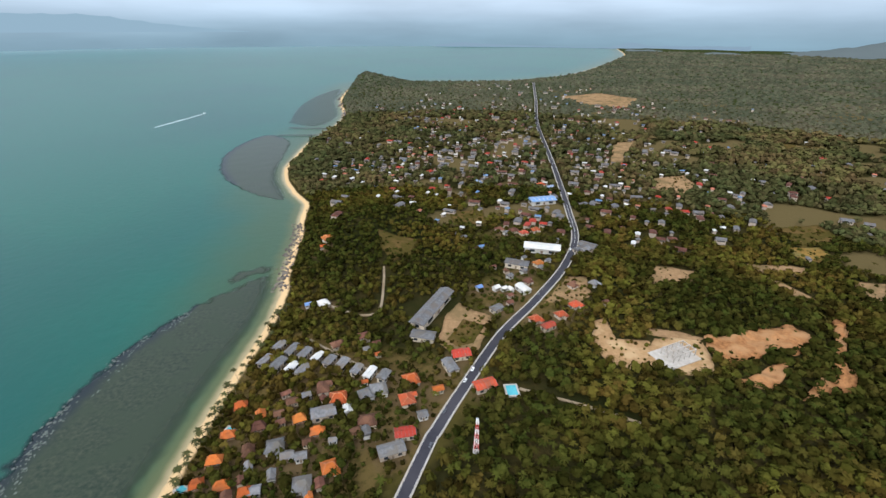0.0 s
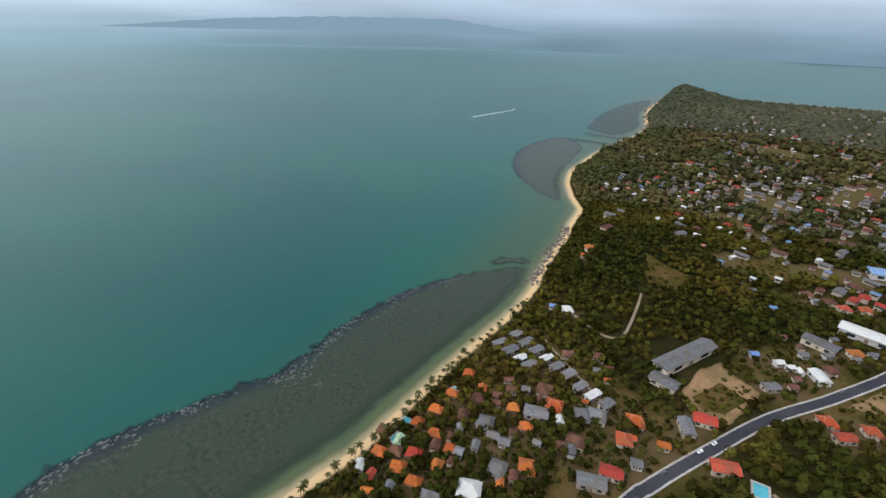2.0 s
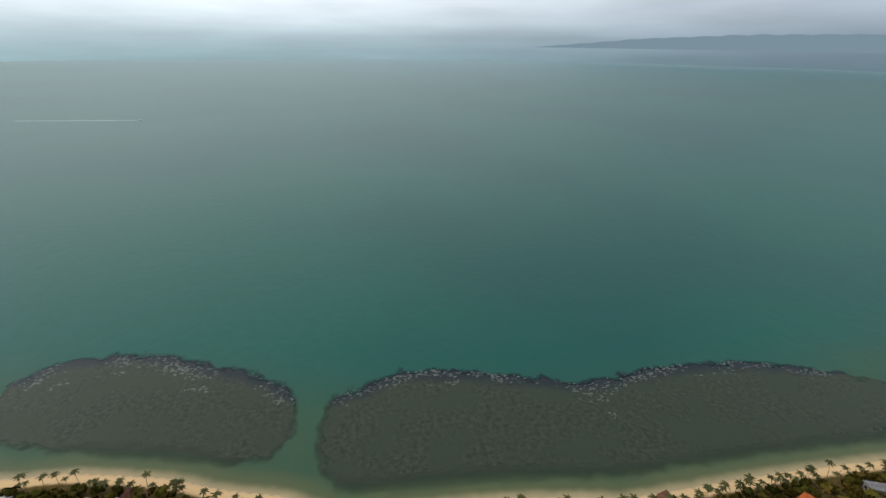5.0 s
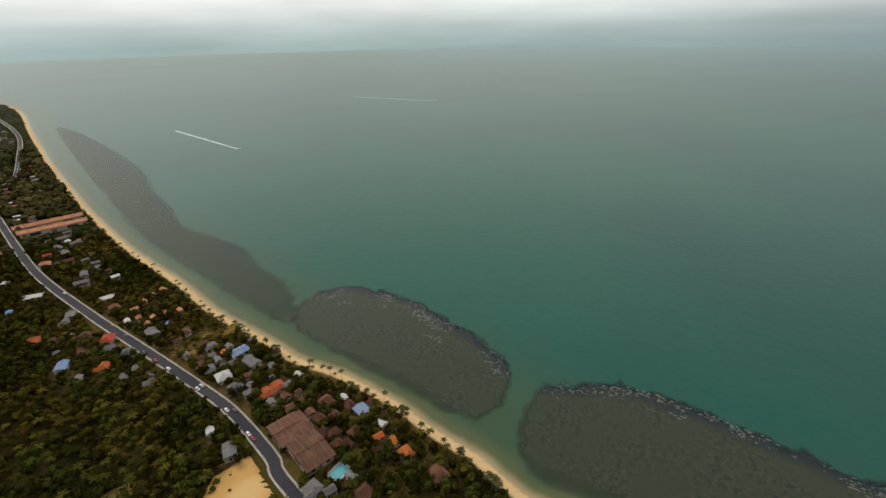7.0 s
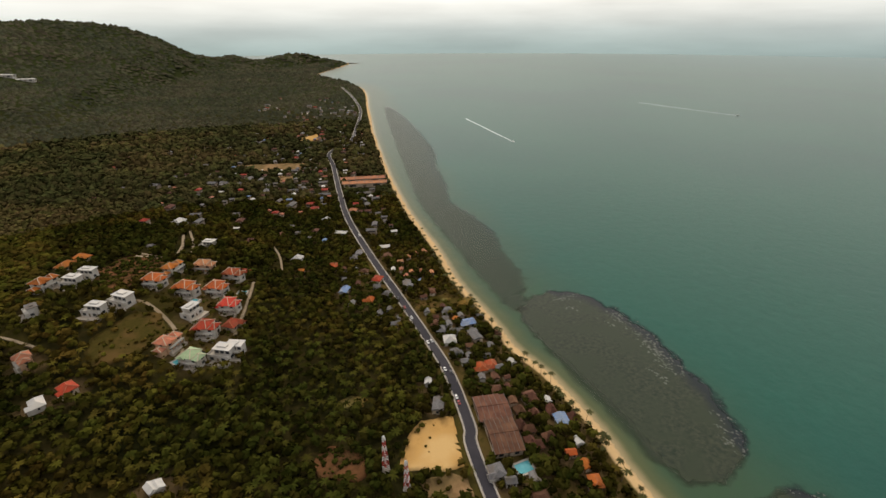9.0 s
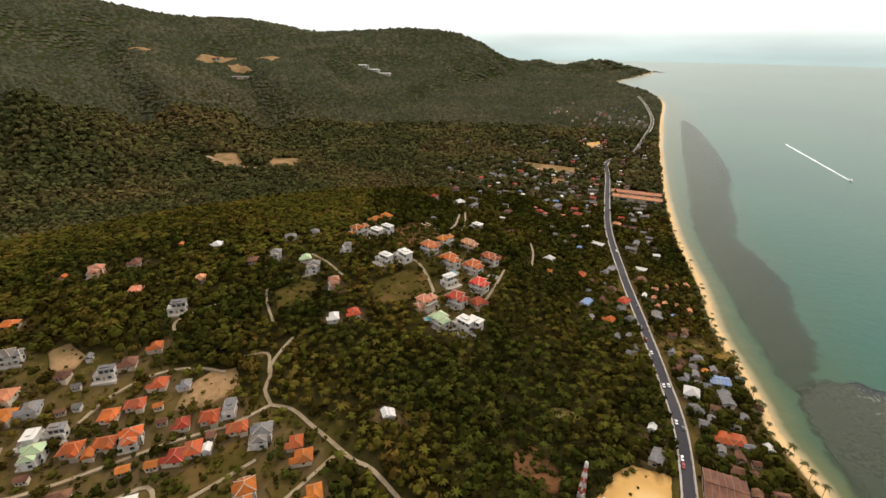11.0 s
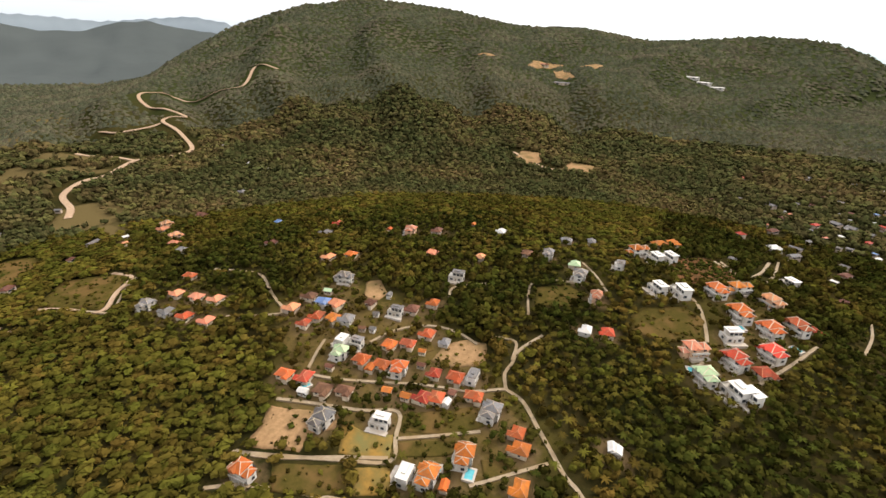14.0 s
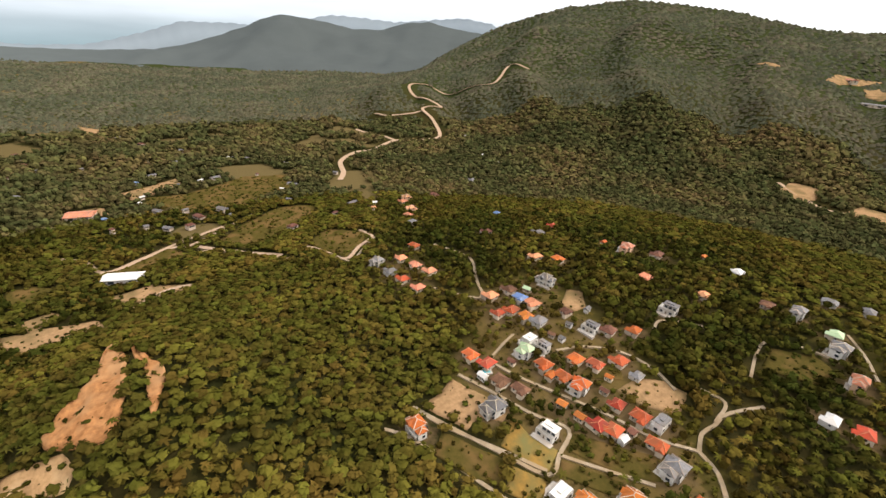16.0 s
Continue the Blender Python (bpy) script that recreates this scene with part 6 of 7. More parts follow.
def car(c):
    ob = thing("car", CAR_WORD[c] + " car on the asphalt road", "car", "cars on the coast road")
    body = [(-2.2, 0.35), (-2.25, 0.8), (-1.2, 0.95), (1.7, 0.95), (2.2, 0.85), (2.25, 0.35)]
    cabin = [(-1.2, 0.95), (-0.6, 1.5), (1.1, 1.5), (1.7, 0.95)]
    for name, outline, half, mat in (("body", body, 0.88, CAR_PAINT[c]), ("cabin", cabin, 0.72, M_GLASS)):
        n = len(outline)
        part(name, Shape().add([(x, -half, z) for x, z in outline] + [(x, half, z) for x, z in outline],
                               [tuple(range(n)), tuple(range(2 * n - 1, n - 1, -1))] + [(i, i + n, (i + 1) % n + n, (i + 1) % n) for i in range(n)]).mesh(name, mat), ob)
    part("roof", Shape().box(-0.62, -0.7, 1.5, 1.12, 0.7, 1.56).mesh("roof", CAR_PAINT[c]), ob)
    for x in (-1.4, 1.4):
        for y in (-0.82, 0.82):
            ring = [(0.34 * math.cos(a), 0.34 * math.sin(a)) for a in np.arange(10) * 0.6283]
            wheel = Shape().add([(px, -0.1, pz) for px, pz in ring] + [(px, 0.1, pz) for px, pz in ring],
                                [tuple(range(10)), tuple(range(19, 9, -1))] + [(i, i + 10, (i + 1) % 10 + 10, (i + 1) % 10) for i in range(10)]).mesh("wheel", M_TYRE)
            part("wheel", wheel, ob).matrix_local = pose(x, y, 0.34)
    return ob


car_protos = {}
for x, y, c in [(-141.6, -209.1, 'w'), (-132.9, -180.7, 'w'), (-133.3, -176.7, 'g'), (-122.6, -158.4, 'w'), (-122.6, -153.5, 'r'), (-148.0, -268.8, 'g'), (-145.9, -254.5, 'r'), (-144.7, -240.0, 'w'), (-136.9, -209.6, 'w'), (-158.9, -294.7, 'g'), (11.7, 208.7, 'w'), (72.4, 299.2, 'g'), (15.6, 218.7, 'w'), (-0.3, 185.2, 'g'), (66.0, 303.9, 'g'), (106.8, 379.0, 'w'), (-182.0, -391.9, 'w'), (-5.2, 162.4, 'g')]:
    i = int(np.argmin(np.hypot(main_line[:, 0] - x, main_line[:, 1] - y)))
    i = min(max(i, 1), len(main_line) - 2)
    way = main_line[i + 1] - main_line[i - 1]
    way = way / np.hypot(*way)
    off = float(np.clip((x - main_line[i, 0]) * way[1] - (y - main_line[i, 1]) * way[0], -1.6, 1.6))
    off = math.copysign(max(abs(off), 1.35), off)
    along = (x - main_line[i, 0]) * way[0] + (y - main_line[i, 1]) * way[1]
    px, py = main_line[i] + way * along + np.array([way[1], -way[0]]) * off
    probe = [ground_at(*(main_line[k] + np.array([way[1], -way[0]]) * o)) for k in range(max(0, i - 3), min(len(main_line), i + 4)) for o in (-5.6, -2.8, 0, 2.8, 5.6)]
    z = float(np.mean(np.max(np.array(probe).reshape(-1, 5), axis=1))) + 0.32 + 0.0008 * math.hypot(px, py)
    m = pose(px, py, z, 0, 0, math.degrees(math.atan2(way[1], way[0])) + (180 if off > 0 else 0)) @ Matrix.Scale(0.74, 4)
    if c in car_protos:
        copy_thing(car_protos[c], m).matrix_basis = m
    else:
        car_protos[c] = car(c)
        car_protos[c].matrix_basis = m


# ---- lattice masts ----
def mast(tall):
    ob = thing("radio_mast", "red and white banded steel lattice radio mast", "mast", "radio masts")
    steps = 7
    corner = [(1, 1), (-1, 1), (-1, -1), (1, -1)]
    for k in range(steps):
        z0, z1 = tall * k / steps, tall * (k + 1) / steps
        r0, r1 = 1.5 - 1.0 * k / steps, 1.5 - 1.0 * (k + 1) / steps
        mat = M_RED_STEEL if k % 2 else M_WHITE_STEEL
        for (ax, ay), (bx, by) in zip(corner, corner[1:] + corner[:1]):
            part("leg", Shape().beam((ax * r0, ay * r0, z0), (ax * r1, ay * r1, z1), 0.15).mesh("leg", mat), ob)
            part("brace", Shape().beam((ax * r0, ay * r0, z0), (bx * r1, by * r1, z1), 0.09).mesh("brace", mat), ob)
            part("brace", Shape().beam((bx * r0, by * r0, z0), (ax * r1, ay * r1, z1), 0.09).mesh("brace", mat), ob)
            part("crossbar", Shape().beam((ax * r1, ay * r1, z1), (bx * r1, by * r1, z1), 0.09).mesh("crossbar", mat), ob)
    for k in range(3):
        a = k * 2.09
        part("antenna", Shape().box(-0.15, -0.25, 0, 0.15, 0.25, 2.2).mesh("antenna", M_WHITE_STEEL), ob).matrix_local = pose(math.cos(a) * 0.9, math.sin(a) * 0.9, tall - 3.5, 0, 0, math.degrees(a))
    part("footing", Shape().box(-2, -2, -2, 2, 2, 0.2).mesh("footing", M_CONCRETE), ob)
    return ob


for i, (x, y) in enumerate([(16.3, 159.1), (-67.4, -139.2), (-70.3, -125.2)]):
    mast((27, 27, 22)[i]).matrix_basis = pose(x, y, float(ground_at(x, y)) + 0.2, 0, 0, 20 * i) @ Matrix.Scale(0.8, 4)
    BUILT.append((x, y, 3.5))

# ---- concrete skeleton in the quarry ----
QX, QY, QT = 142.9, 229.2, 24.0
skeleton = thing("building_skeleton", "unfinished grey concrete building frame on a slab", "building")
skeleton.matrix_basis = pose(QX, QY, float(ground_at(QX, QY)) + 0.6, 0, 0, QT)
part("slab", Shape().box(-13, -9, -3, 13, 9, 0.3).mesh("slab", M_CONCRETE), skeleton)
POST = Shape().box(-0.25, -0.25, 0, 0.25, 0.25, 4.5).mesh("post", M_CONCRETE)
BEAM_X = Shape().box(-9, -0.22, 0, 9, 0.22, 0.5).mesh("beam", M_CONCRETE)
BEAM_Y = Shape().box(-0.22, -5, 0, 0.22, 5, 0.5).mesh("beam", M_CONCRETE)
for i in range(5):
    for j in range(3):
        part("post", POST, skeleton).matrix_local = pose(-6 + 4.4 * i, -4.8 + 4.8 * j, 0.3)
    part("beam", BEAM_Y, skeleton).matrix_local = pose(-6 + 4.4 * i, 0, 4.5)
for j in range(3):
    part("beam", BEAM_X, skeleton).matrix_local = pose(2.8, -4.8 + 4.8 * j, 4.81)
BUILT.append((QX, QY, 15))

# ---- boats with wakes ----
for ax, ay, bx, by in [(-563.2, 1114.4, -587.2, 954.8), (-629.2, -635.9, -720.8, -893.2), (-1276.4, -517.8, -1296.3, -796.9)]:
    boat = thing("motor_boat", "small white motor boat trailing a foam wake", "boat", "boats at sea")
    boat.matrix_basis = pose(ax, ay, 0, 0, 0, math.degrees(math.atan2(ay - by, ax - bx)))
    s = Shape()
    ring = [(-5, -1.3), (2, -1.4), (5.5, 0), (2, 1.4), (-5, 1.3)]
    s.add([(x * 0.85, y * 0.7, -0.3) for x, y in ring] + [(x, y, 1.1) for x, y in ring], [(4, 3, 2, 1, 0), (5, 6, 7, 8, 9)] + [(i, (i + 1) % 5, (i + 1) % 5 + 5, i + 5) for i in range(5)])
    part("hull", s.mesh("hull", M_WHITE), boat)
    part("cabin", Shape().box(-2.5, -0.9, 1.1, 1.5, 0.9, 2.5).mesh("cabin", M_WHITE), boat)
    long = math.hypot(ax - bx, ay - by)
    v, f = [], []
    for k in range(13):
        half = (1.2 + 2.2 * (k / 12) ** 0.7) * (1 - 0.35 * k / 12) * (0.9 + 0.2 * math.sin(k * 2.3))
        v += [(-4 - long * k / 12, -half, 0.06), (-4 - long * k / 12, half, 0.06)]
    f = [(2 * k, 2 * k + 2, 2 * k + 3, 2 * k + 1) for k in range(12)]
    part("wake", Shape().add(v, f).mesh("wake", M_FOAM), boat, "white foam wake")

# ---- jetties to the north ----
for ax, ay, bx, by in ((-228, 941, -314, 947), (-239, 880, -313, 877)):
    jetty = thing("jetty", "long dark timber jetty on piles", "jetty", "jetties")
    mid = ((ax + bx) / 2, (ay + by) / 2)
    long = math.hypot(bx - ax, by - ay)
    jetty.matrix_basis = pose(*mid, 0, 0, 0, math.degrees(math.atan2(by - ay, bx - ax)))
    part("deck", Shape().box(-long / 2, -1.6, 1.6, long / 2, 1.6, 2.0).mesh("deck", M_PIER), jetty)
    for k in range(14):
        part("pile", Shape().tube([(0, 0, -3), (0, 0, 1.7)], (0.25, 0.22)).mesh("pile", M_PIER), jetty).matrix_local = pose(-long / 2 + 2 + k * (long - 4) / 13, 1.2 * (-1) ** k, 0)

# ---- shore rocks ----
rng = np.random.default_rng(8)
rv, rf = [], []
rocky = COAST[(COAST[:, 1] > 285) & (COAST[:, 1] < 470)]
headland = COAST[(COAST[:, 1] > 1050) & (COAST[:, 1] < 1950) & (COAST[:, 0] < -200)]
cape = COAST[(COAST[:, 1] > -3400) & (COAST[:, 1] < -1900)]
dense = spline(rocky, 1.2)
for p in np.vstack([dense, dense, spline(headland, 14.0), spline(cape, 16.0)]):
    c = p + rng.normal(0, 3.2, 2)
    s = rng.uniform(0.5, 1.8, 3) * (1.0 if abs(p[1]) < 600 else 3.0)
    k = len(rv)
    ring = 7
    for z, r in ((-0.8, 1.0), (0.25, 0.95), (0.75, 0.5)):
        rv += [(c[0] + s[0] * r * math.cos(a) * rng.uniform(0.75, 1.2), c[1] + s[1] * r * math.sin(a) * rng.uniform(0.75, 1.2), z * s[2]) for a in np.arange(ring) / ring * 6.283]
    for j in range(2):
        rf += [(k + j * ring + i, k + j * ring + (i + 1) % ring, k + (j + 1) * ring + (i + 1) % ring, k + (j + 1) * ring + i) for i in range(ring)]
    rf += [(k + 14, k + 15, k + 16, k + 17), (k + 17, k + 18, k + 20, k + 14), (k + 18, k + 19, k + 20, k + 20)][:2]
tagged(new("shore_rocks", grid_mesh("shore_rocks", rv, rf, M_ROCK, None, False)), "dark weathered boulders along the waterline", "rocks", kind="stuff")


# ---- trees ----
def ball(cuts):
    bm = bmesh.new()
    bmesh.ops.create_icosphere(bm, subdivisions=cuts, radius=1.0)
    bm.verts.ensure_lookup_table()
    v = np.array([p.co for p in bm.verts])
    f = np.array([[q.index for q in t.verts] for t in bm.faces])
    bm.free()
    return v, f


def leafy(seed, leaves, core_cuts=1, size=0.42):
    """An uneven crown about one unit in radius: a knotted core and leaf clumps standing off it. Triangles."""
    g = np.random.default_rng(seed)
    v, f = ball(core_cuts)
    v = v * g.uniform(0.62, 0.9, (len(v), 1))
    verts, faces = [v], [f]
    k = len(v)
    for _ in range(leaves):
        d = g.normal(size=3)
        d[2] = abs(d[2]) * 0.9 - 0.25
        d /= np.linalg.norm(d)
        c = d * g.uniform(0.72, 1.08)
        t = np.cross(d, g.normal(size=3))
        t /= np.linalg.norm(t)
        b = np.cross(d, t)
        tilt = g.normal(0, 0.35, 2)
        t, b = t + d * tilt[0], b + d * tilt[1]
        s = size * g.uniform(0.6, 1.25)
        verts.append(np.array([c - t * s, c + b * s * 0.8, c + t * s, c - b * s * 0.8]) + g.normal(0, 0.05, (4, 3)))
        faces.append(np.array([[0, 1, 2], [0, 2, 3]]) + k)
        k += 4
    return np.vstack(verts), np.vstack(faces)


def dome(seed):
    """A low uneven hump of far canopy. Triangles."""
    g = np.random.default_rng(seed)
    a = np.arange(6) / 6 * 6.2832 + g.uniform(-0.3, 0.3, 6)
    low = np.stack([np.cos(a) * g.uniform(0.8, 1.2, 6), np.sin(a) * g.uniform(0.8, 1.2, 6), np.full(6, -0.5)], 1)
    v = np.vstack([low, [[g.uniform(-0.3, 0.3), g.uniform(-0.3, 0.3), g.uniform(0.7, 1.1)]]])
    return v, np.array([(i, (i + 1) % 6, 6) for i in range(6)])


def starry(seed, fronds=9):
    """A palm crown from above: bent fronds round a heart. Triangles."""
    g = np.random.default_rng(seed)
    verts, faces = [], []
    k = 0
    for i in range(fronds):
        a = 6.283 * i / fronds + g.uniform(-0.25, 0.25)
        reach, droop = g.uniform(0.8, 1.15), g.uniform(0.25, 0.75)
        c, s = math.cos(a), math.sin(a)
        rows = []
        for u, w in ((0.0, 0.03), (0.35, 0.14), (0.7, 0.12), (1.0, 0.02)):
            r, z = reach * u, 0.35 * u - droop * u * u
            rows += [(c * r - s * w, s * r + c * w, z - 0.04), (c * r + s * w, s * r - c * w, z - 0.04)]
        verts.append(np.array(rows))
        for j in range(3):
            faces.append(np.array([[2 * j, 2 * j + 1, 2 * j + 3], [2 * j, 2 * j + 3, 2 * j + 2]]) + k)
        k += 8
    return np.vstack(verts), np.vstack(faces)


def forest(name, label, spots, radius, heights, lift, templates, seed, mat=None):
    """One object of many crowns."""
    g = np.random.default_rng(seed)
    pick = g.integers(0, len(templates), len(spots))
    turn, tint = g.uniform(0, 6.283, len(spots)), g.uniform(0, 1, len(spots))
    verts, faces, tints = [], [], []
    k = 0
    for i, (v, f) in enumerate(templates):
        sel = np.nonzero(pick == i)[0]
        if len(sel) == 0:
            continue
        c, s = np.cos(turn[sel])[:, None], np.sin(turn[sel])[:, None]
        r = radius[sel][:, None]
        x = (v[None, :, 0] * c - v[None, :, 1] * s) * r + spots[sel, 0][:, None]
        y = (v[None, :, 0] * s + v[None, :, 1] * c) * r + spots[sel, 1][:, None]
        z = v[None, :, 2] * heights[sel][:, None] + lift[sel][:, None]
        verts.append(np.stack([x, y, z], -1).reshape(-1, 3))
        faces.append((f[None] + (np.arange(len(sel)) * len(v))[:, None, None]).reshape(-1, 3) + k)
        tints.append(np.repeat(tint[sel], len(v)))
        k += len(sel) * len(v)
    me = grid_mesh(name, np.vstack(verts), np.vstack(faces), mat or M_LEAF, {"tint": np.concatenate(tints)}, False)
    return tagged(new(name, me), label, "forest", kind="stuff")


def clear_spots(x, y, extra=0.0):
    """Which places are open to trees."""
    shore = shore_distance(x, y)
    ok = shore > 8.6
    for line, half in ROAD_LINES.values():
        near = (x > line[:, 0].min() - 20) & (x < line[:, 0].max() + 20) & (y > line[:, 1].min() - 20) & (y < line[:, 1].max() + 20) & ok
        idx = np.nonzero(near)[0]
        if len(idx):
            ok[idx] &= line_distance(x[idx], y[idx], line) > (half if half < 5 else 4.0) + 1.8 + extra + (0.011 * np.hypot(x[idx], y[idx]) if half > 2.9 and half < 5 else 0.0)
    for line in PATCH_OUTLINES:
        low, high = line.min(0), line.max(0)
        idx = np.nonzero(ok & (x > low[0]) & (x < high[0]) & (y > low[1]) & (y < high[1]))[0]
        if len(idx):
            ok[idx] &= ~inside(x[idx], y[idx], line)
    b = np.array(BUILT)
    for lo in range(0, len(x), 20000):
        hi = min(len(x), lo + 20000)
        d = np.hypot(x[lo:hi, None] - b[None, :, 0], y[lo:hi, None] - b[None, :, 1]) - b[None, :, 2]
        ok[lo:hi] &= d.min(axis=1) > np.where((x[lo:hi] < 30) & (shore[lo:hi] < 170), 0.1, 2.4) + extra
    return ok, shore


rng = np.random.default_rng(21)
STEP = 4.2
ii, jj = np.meshgrid(np.arange(-135, 136), np.arange(-135, 136))
x = (ii * STEP + (jj % 2) * STEP / 2).ravel() + rng.normal(0, 1.4, ii.size)
y = (jj * STEP).ravel() + rng.normal(0, 1.7, ii.size)
rad = np.hypot(x, y)
sel = (rad > 75) & (rad < 565) & (x > -320)
x, y = x[sel], y[sel]
ok, shore = clear_spots(x, y)
dense = waves(x, y, 55.0, 7.0) + 0.5 * waves(x, y, 21.0, 8.0) + rng.normal(0, 0.25, len(x))
ok &= (dense > -1.35) & (field_cover(x, y, shore) + rng.normal(0, 0.2, len(x)) < 0.55)
plots = smooth((crowd(x, y) - 1.0) / 3.5) * (x > -40)
ok &= rng.random(len(x)) > 0.5 * plots
x, y, shore, dense, plots = x[ok], y[ok], shore[ok], dense[ok], plots[ok]
r = rng.uniform(2.0, 4.1, len(x)) * (1.0 - 0.25 * plots) * (0.9 + 0.1 * dense)
town = (shore < 150) & (x < 40)
r = np.where(town, r * 0.85, r)
tall = r * rng.uniform(0.7, 1.0, len(x))
z = ground_at(x, y) + tall * 0.7 + rng.uniform(0.2, 2.2, len(x))
CROWNS = [leafy(s, 13, 1, 0.5) for s in range(8)]
PALMS = [starry(s + 50) for s in range(4)]
palm_like = (rng.random(len(x)) < np.where((np.hypot(x - 0, y + 220) < 120) | (np.hypot(x - 100, y - 128) < 130), 0.26, 0.05))
upland = (np.hypot(x, y) > 350) & (x > 60) & (y < 130) & (dense + rng.normal(0, 0.4, len(x)) > -0.3)
scrub = (upland | (np.hypot((x - 228) / 142, (y - -10) / 137) + rng.normal(0, 0.12, len(x)) < 1.0)) & ~palm_like
keep_leaf = ~palm_like & ~scrub
forest("scrub_wood", "young yellow-green scrub wood on the low hills", np.stack([x, y], 1)[scrub], r[scrub] * 1.16, tall[scrub] * 0.7, z[scrub], CROWNS, 6, M_SCRUB)
forest("forest_near", "dense tropical broadleaf trees on the slopes and plots", np.stack([x, y], 1)[keep_leaf], r[keep_leaf], tall[keep_leaf], z[keep_leaf], CROWNS, 1)
forest("palm_grove", "coconut palm crowns among the trees", np.stack([x, y], 1)[palm_like], np.full(palm_like.sum(), 3.1) * rng.uniform(0.8, 1.1, palm_like.sum()),
       np.full(palm_like.sum(), 2.7), z[palm_like] + 2.0, PALMS, 2)


sx, sy = [], []
for outline, room in zip(PATCH_OUTLINES, PLANTED):
    low, high = outline.min(0), outline.max(0)
    if np.hypot(*outline.mean(0)) < 700:
        n = int(np.prod(high - low) / room)
        px, py = rng.uniform(low[0], high[0], n), rng.uniform(low[1], high[1], n)
        ins = inside(px, py, outline)
        sx.append(px[ins])
        sy.append(py[ins])
near_spots = HOUSE_SPOTS[np.hypot(HOUSE_SPOTS[:, 0], HOUSE_SPOTS[:, 1]) < 520]
spots = np.repeat(near_spots, 19, axis=0) + rng.normal(0, 9.0, (len(near_spots) * 19, 2))
hx, hy = np.concatenate(sx + [spots[:, 0]]), np.concatenate(sy + [spots[:, 1]])
built = np.array(BUILT)
clear_of = np.array([np.min(np.hypot(a - built[:, 0], b - built[:, 1]) - built[:, 2]) for a, b in zip(hx, hy)]) > 0.3
clear_of &= line_distance(hx, hy, ROAD_LINES["main"][0]) > 4.6
hx, hy = hx[clear_of], hy[clear_of]
clear_of = shore_distance(hx, hy) > 7.0
hx, hy = hx[clear_of], hy[clear_of]
r = rng.uniform(0.5, 2.5, len(hx)) * rng.uniform(0.5, 1.0, len(hx))
forest("shrubs", "small green shrubs and clumps between houses and on lots", np.stack([hx, hy], 1), r, r * 0.8, ground_at(hx, hy) + r * 0.4 + 0.4, [leafy(s + 33, 4, 1, 0.5) for s in range(4)], 9)


def ring_spots(r0, r1, step, seed):
    g = np.random.default_rng(seed)
    n_r, n_a = int(math.log(r1 / r0) / step), int(6.2832 / step)
    u, a = np.meshgrid(np.arange(n_r), np.arange(n_a), indexing="ij")
    rr = r0 * np.exp((u + g.uniform(-0.5, 0.5, u.shape)) * step).ravel()
    aa = ((a + g.uniform(-0.5, 0.5, a.shape)) * step).ravel()
    return -rr * np.sin(aa), rr * np.cos(aa)


x, y = ring_spots(558, 1120, 0.0102, 4)
ok, shore = clear_spots(x, y, 1.0)
ok &= field_cover(x, y, shore) + rng.normal(0, 0.2, len(x)) < 0.5
x, y = x[ok], y[ok]
r = np.hypot(x, y) * 0.0102 * rng.uniform(0.45, 0.78, len(x))
tall = np.clip(r, 3.0, 6.0) * rng.uniform(0.7, 1.1, len(x))
forest("forest_middle", "tropical woodland of the plain and lower slopes", np.stack([x, y], 1), r, tall, ground_at(x, y) + tall * 0.6 + rng.uniform(0, 2.5, len(x)), [leafy(s + 20, 6, 1, 0.6) for s in range(6)], 3, M_HAZED_MID_LEAF)
x, y = ring_spots(1115, 4300, 0.0085, 5)
ok, shore = clear_spots(x, y, 4.0)
far_ridge = ridge(np.degrees(np.arctan2(-x, y)) % 360.0, np.hypot(x, y), RIDGE_FAR)[0] * smooth(shore / 60.0) > ground_height(x, y, shore, False)
ok &= ~far_ridge
x, y = x[ok], y[ok]
r = np.hypot(x, y) * 0.0085 * rng.uniform(0.5, 0.85, len(x))
tall = np.clip(r * 0.5, 4.0, 8.0) * rng.uniform(0.6, 1.3, len(x))
forest("forest_far", "far wooded hills of dark green canopy", np.stack([x, y], 1), r, tall, ground_at(x, y) + tall * 0.1, [dome(s + 40) for s in range(8)], 4, M_HAZED_FAR_LEAF)


# ---- coconut palms along the beach ----
def palm(seed):
    g = random.Random(seed)
    ob = thing("palm_tree", "tall leaning coconut palm on the beach edge", "palm tree", "palms along the beach")
    tall, lean = g.uniform(8.5, 12.5), g.uniform(0.4, 2.2)
    pts = [(lean * u * u, 0.3 * math.sin(3 * u), tall * u) for u in (-0.1, 0, 0.25, 0.5, 0.75, 1.0)]
    part("trunk", Shape().tube(pts, (0.26, 0.24, 0.18, 0.15, 0.13, 0.11)).mesh("trunk", M_BARK), ob)
    v, f = starry(seed + 90, 13)
    me = grid_mesh("crown", v * (3.3, 3.3, 3.0), f, M_PALM, None, False)
    part("crown", me, ob, "spray of long green fronds").matrix_local = pose(lean, 0.05, tall)
    return ob


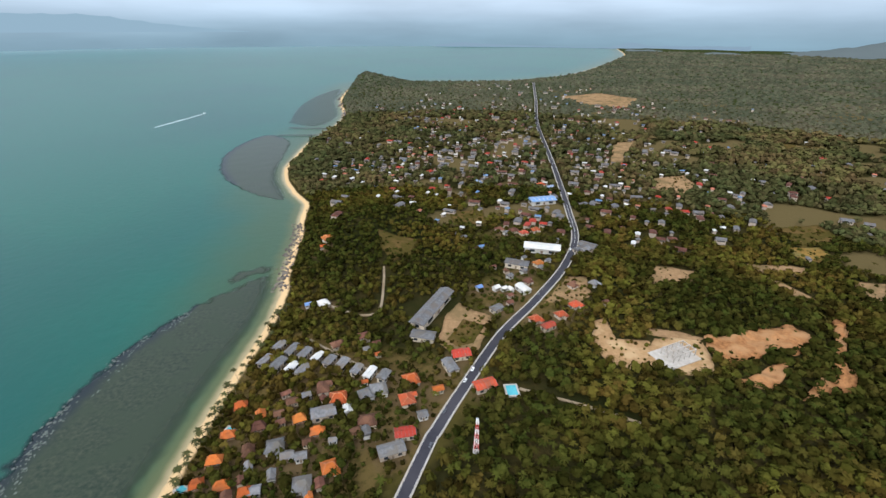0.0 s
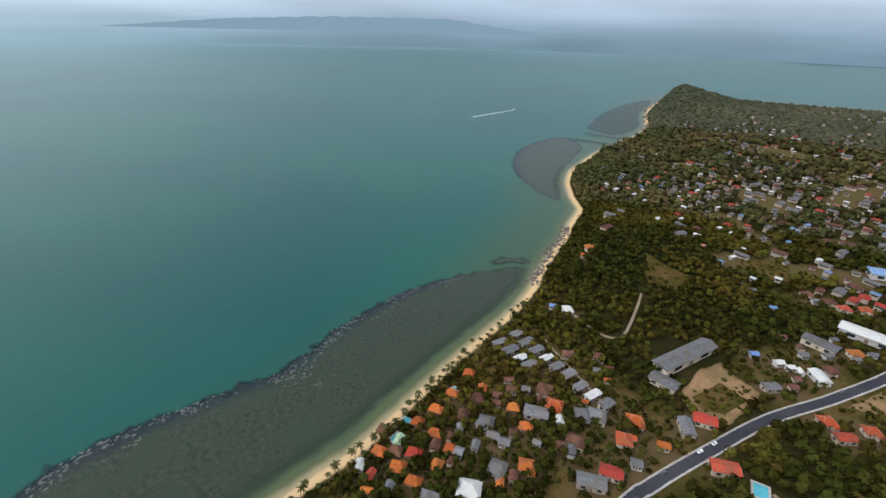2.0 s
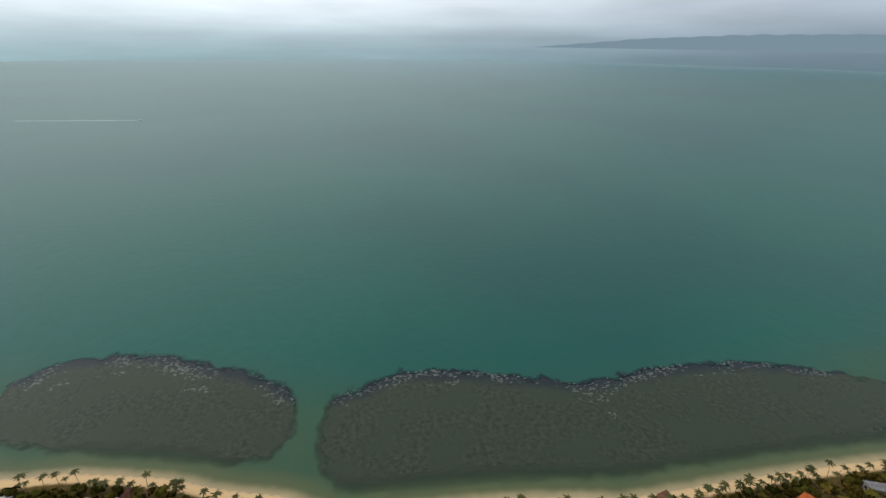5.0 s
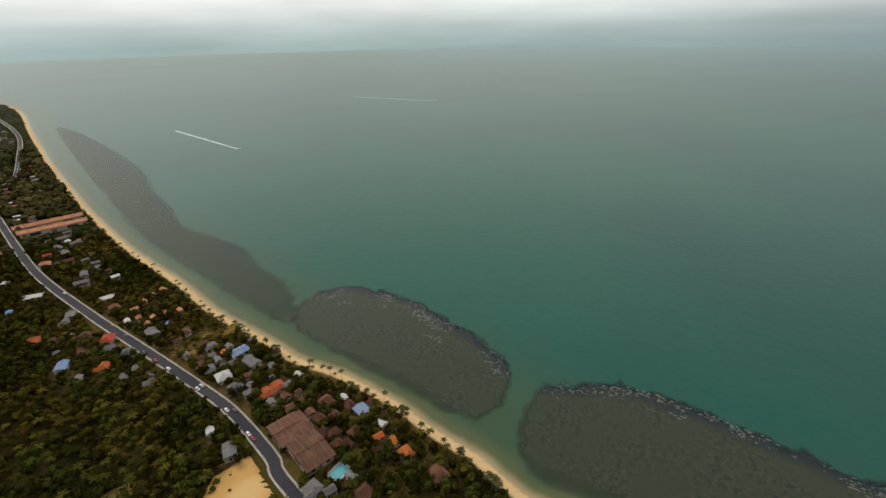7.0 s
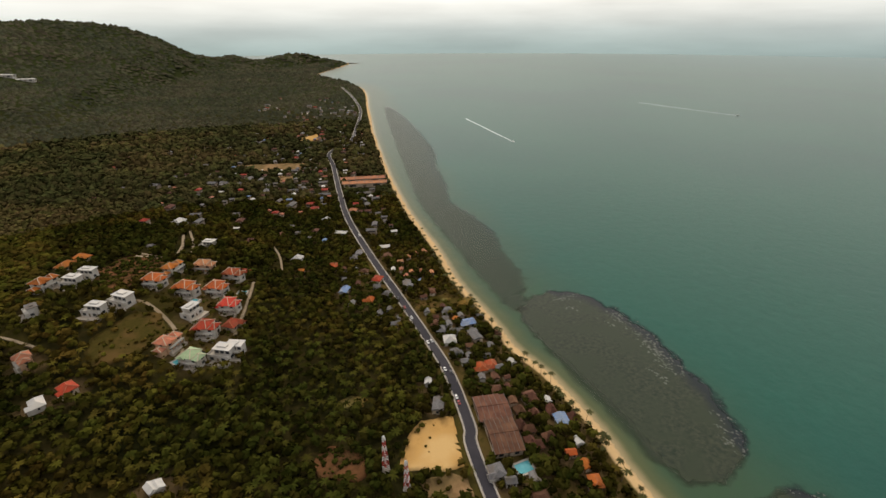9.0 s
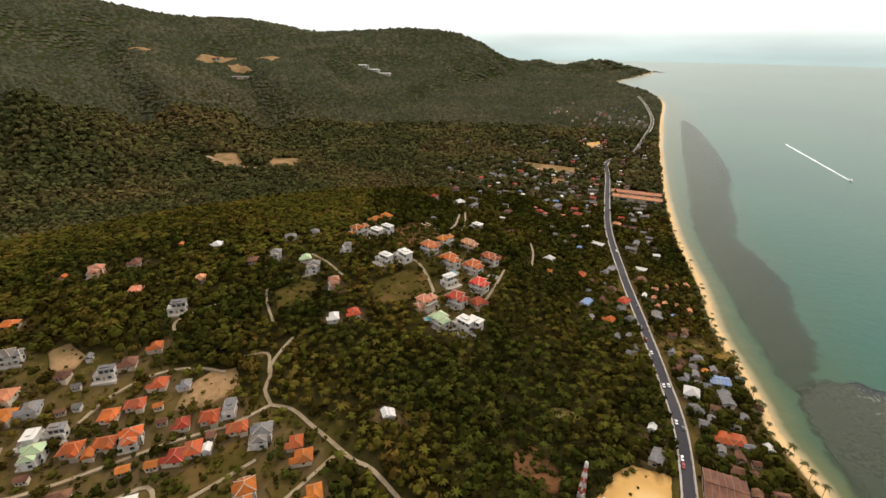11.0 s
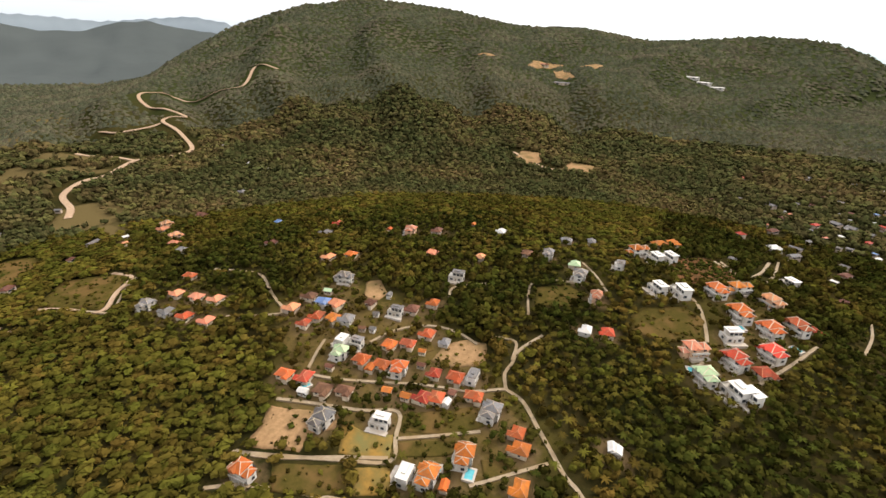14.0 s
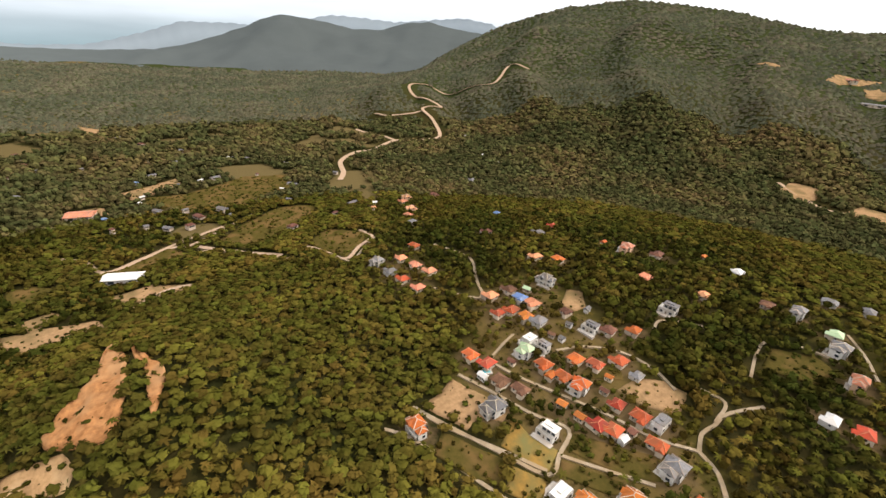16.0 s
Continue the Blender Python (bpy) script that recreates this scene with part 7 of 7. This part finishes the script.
palms = [palm(s) for s in range(5)]
count = 0
line = spline([p for p in COAST_POINTS if -800 < p[1] < 500], 1.0)
way = np.gradient(line, axis=0)
inland = np.stack([-way[:, 1], way[:, 0]], 1) / np.hypot(*way.T)[:, None]
i = 5
while i < len(line) - 5:
    y0 = line[i, 1]
    rocky_here = 285 < y0 < 460
    p = line[i] + inland[i] * rnd.uniform(5.5, 10.5)
    if not rocky_here:
        proto = palms[count % 5]
        m = pose(p[0], p[1], float(ground_at(*p)), 0, 0, rnd.uniform(0, 360)) @ Matrix.Scale(rnd.uniform(0.5, 0.82), 4)
        if count < 5:
            proto.matrix_basis = m
        else:
            copy_thing(proto, m).matrix_basis = m
        count += 1
    i += int(rnd.choice((1, 2, 3, 3, 4, 6, 9)) if abs(y0) < 320 else rnd.choice((8, 14, 20)))


# ---- single garden trees ----
def garden_tree(seed):
    ob = thing("garden_tree", "round leafy broadleaf tree between the houses", "tree", "garden trees")
    part("trunk", Shape().tube([(0, 0, -0.5), (0.1, 0, 1.5), (0.2, 0.1, 4.0)], (0.3, 0.24, 0.15)).tube([(0.15, 0.05, 2.0), (1.2, 0.5, 4.2)], (0.12, 0.07)).tube([(0.15, 0.05, 2.2), (-1.0, -0.6, 4.3)], (0.12, 0.07)).mesh("trunk", M_BARK), ob)
    v, f = leafy(seed + 70, 90, 2, 0.3)
    me = grid_mesh("crown", v * (3.6, 3.6, 3.1), f, M_LEAF, {"tint": np.full(len(v), 0.15 + 0.14 * (seed % 6))}, False)
    part("crown", me, ob, "dense green leaf crown").matrix_local = pose(0.1, 0, 5.2)
    return ob


trees = [garden_tree(s) for s in range(6)]
count = 0
for bx, by, br in list(BUILT)[:330]:
    if count > 150 or math.hypot(bx, by) > 480:
        continue
    a = rnd.uniform(0, 6.283)
    x, y = bx + math.cos(a) * (br + 3.4), by + math.sin(a) * (br + 3.4)
    if free(x, y, 2.0):
        m = pose(x, y, float(ground_at(x, y)), 0, 0, rnd.uniform(0, 360)) @ Matrix.Scale(rnd.uniform(0.45, 0.85), 4)
        if count < 6:
            trees[count].matrix_basis = m
        else:
            copy_thing(trees[count % 6], m).matrix_basis = m
        count += 1
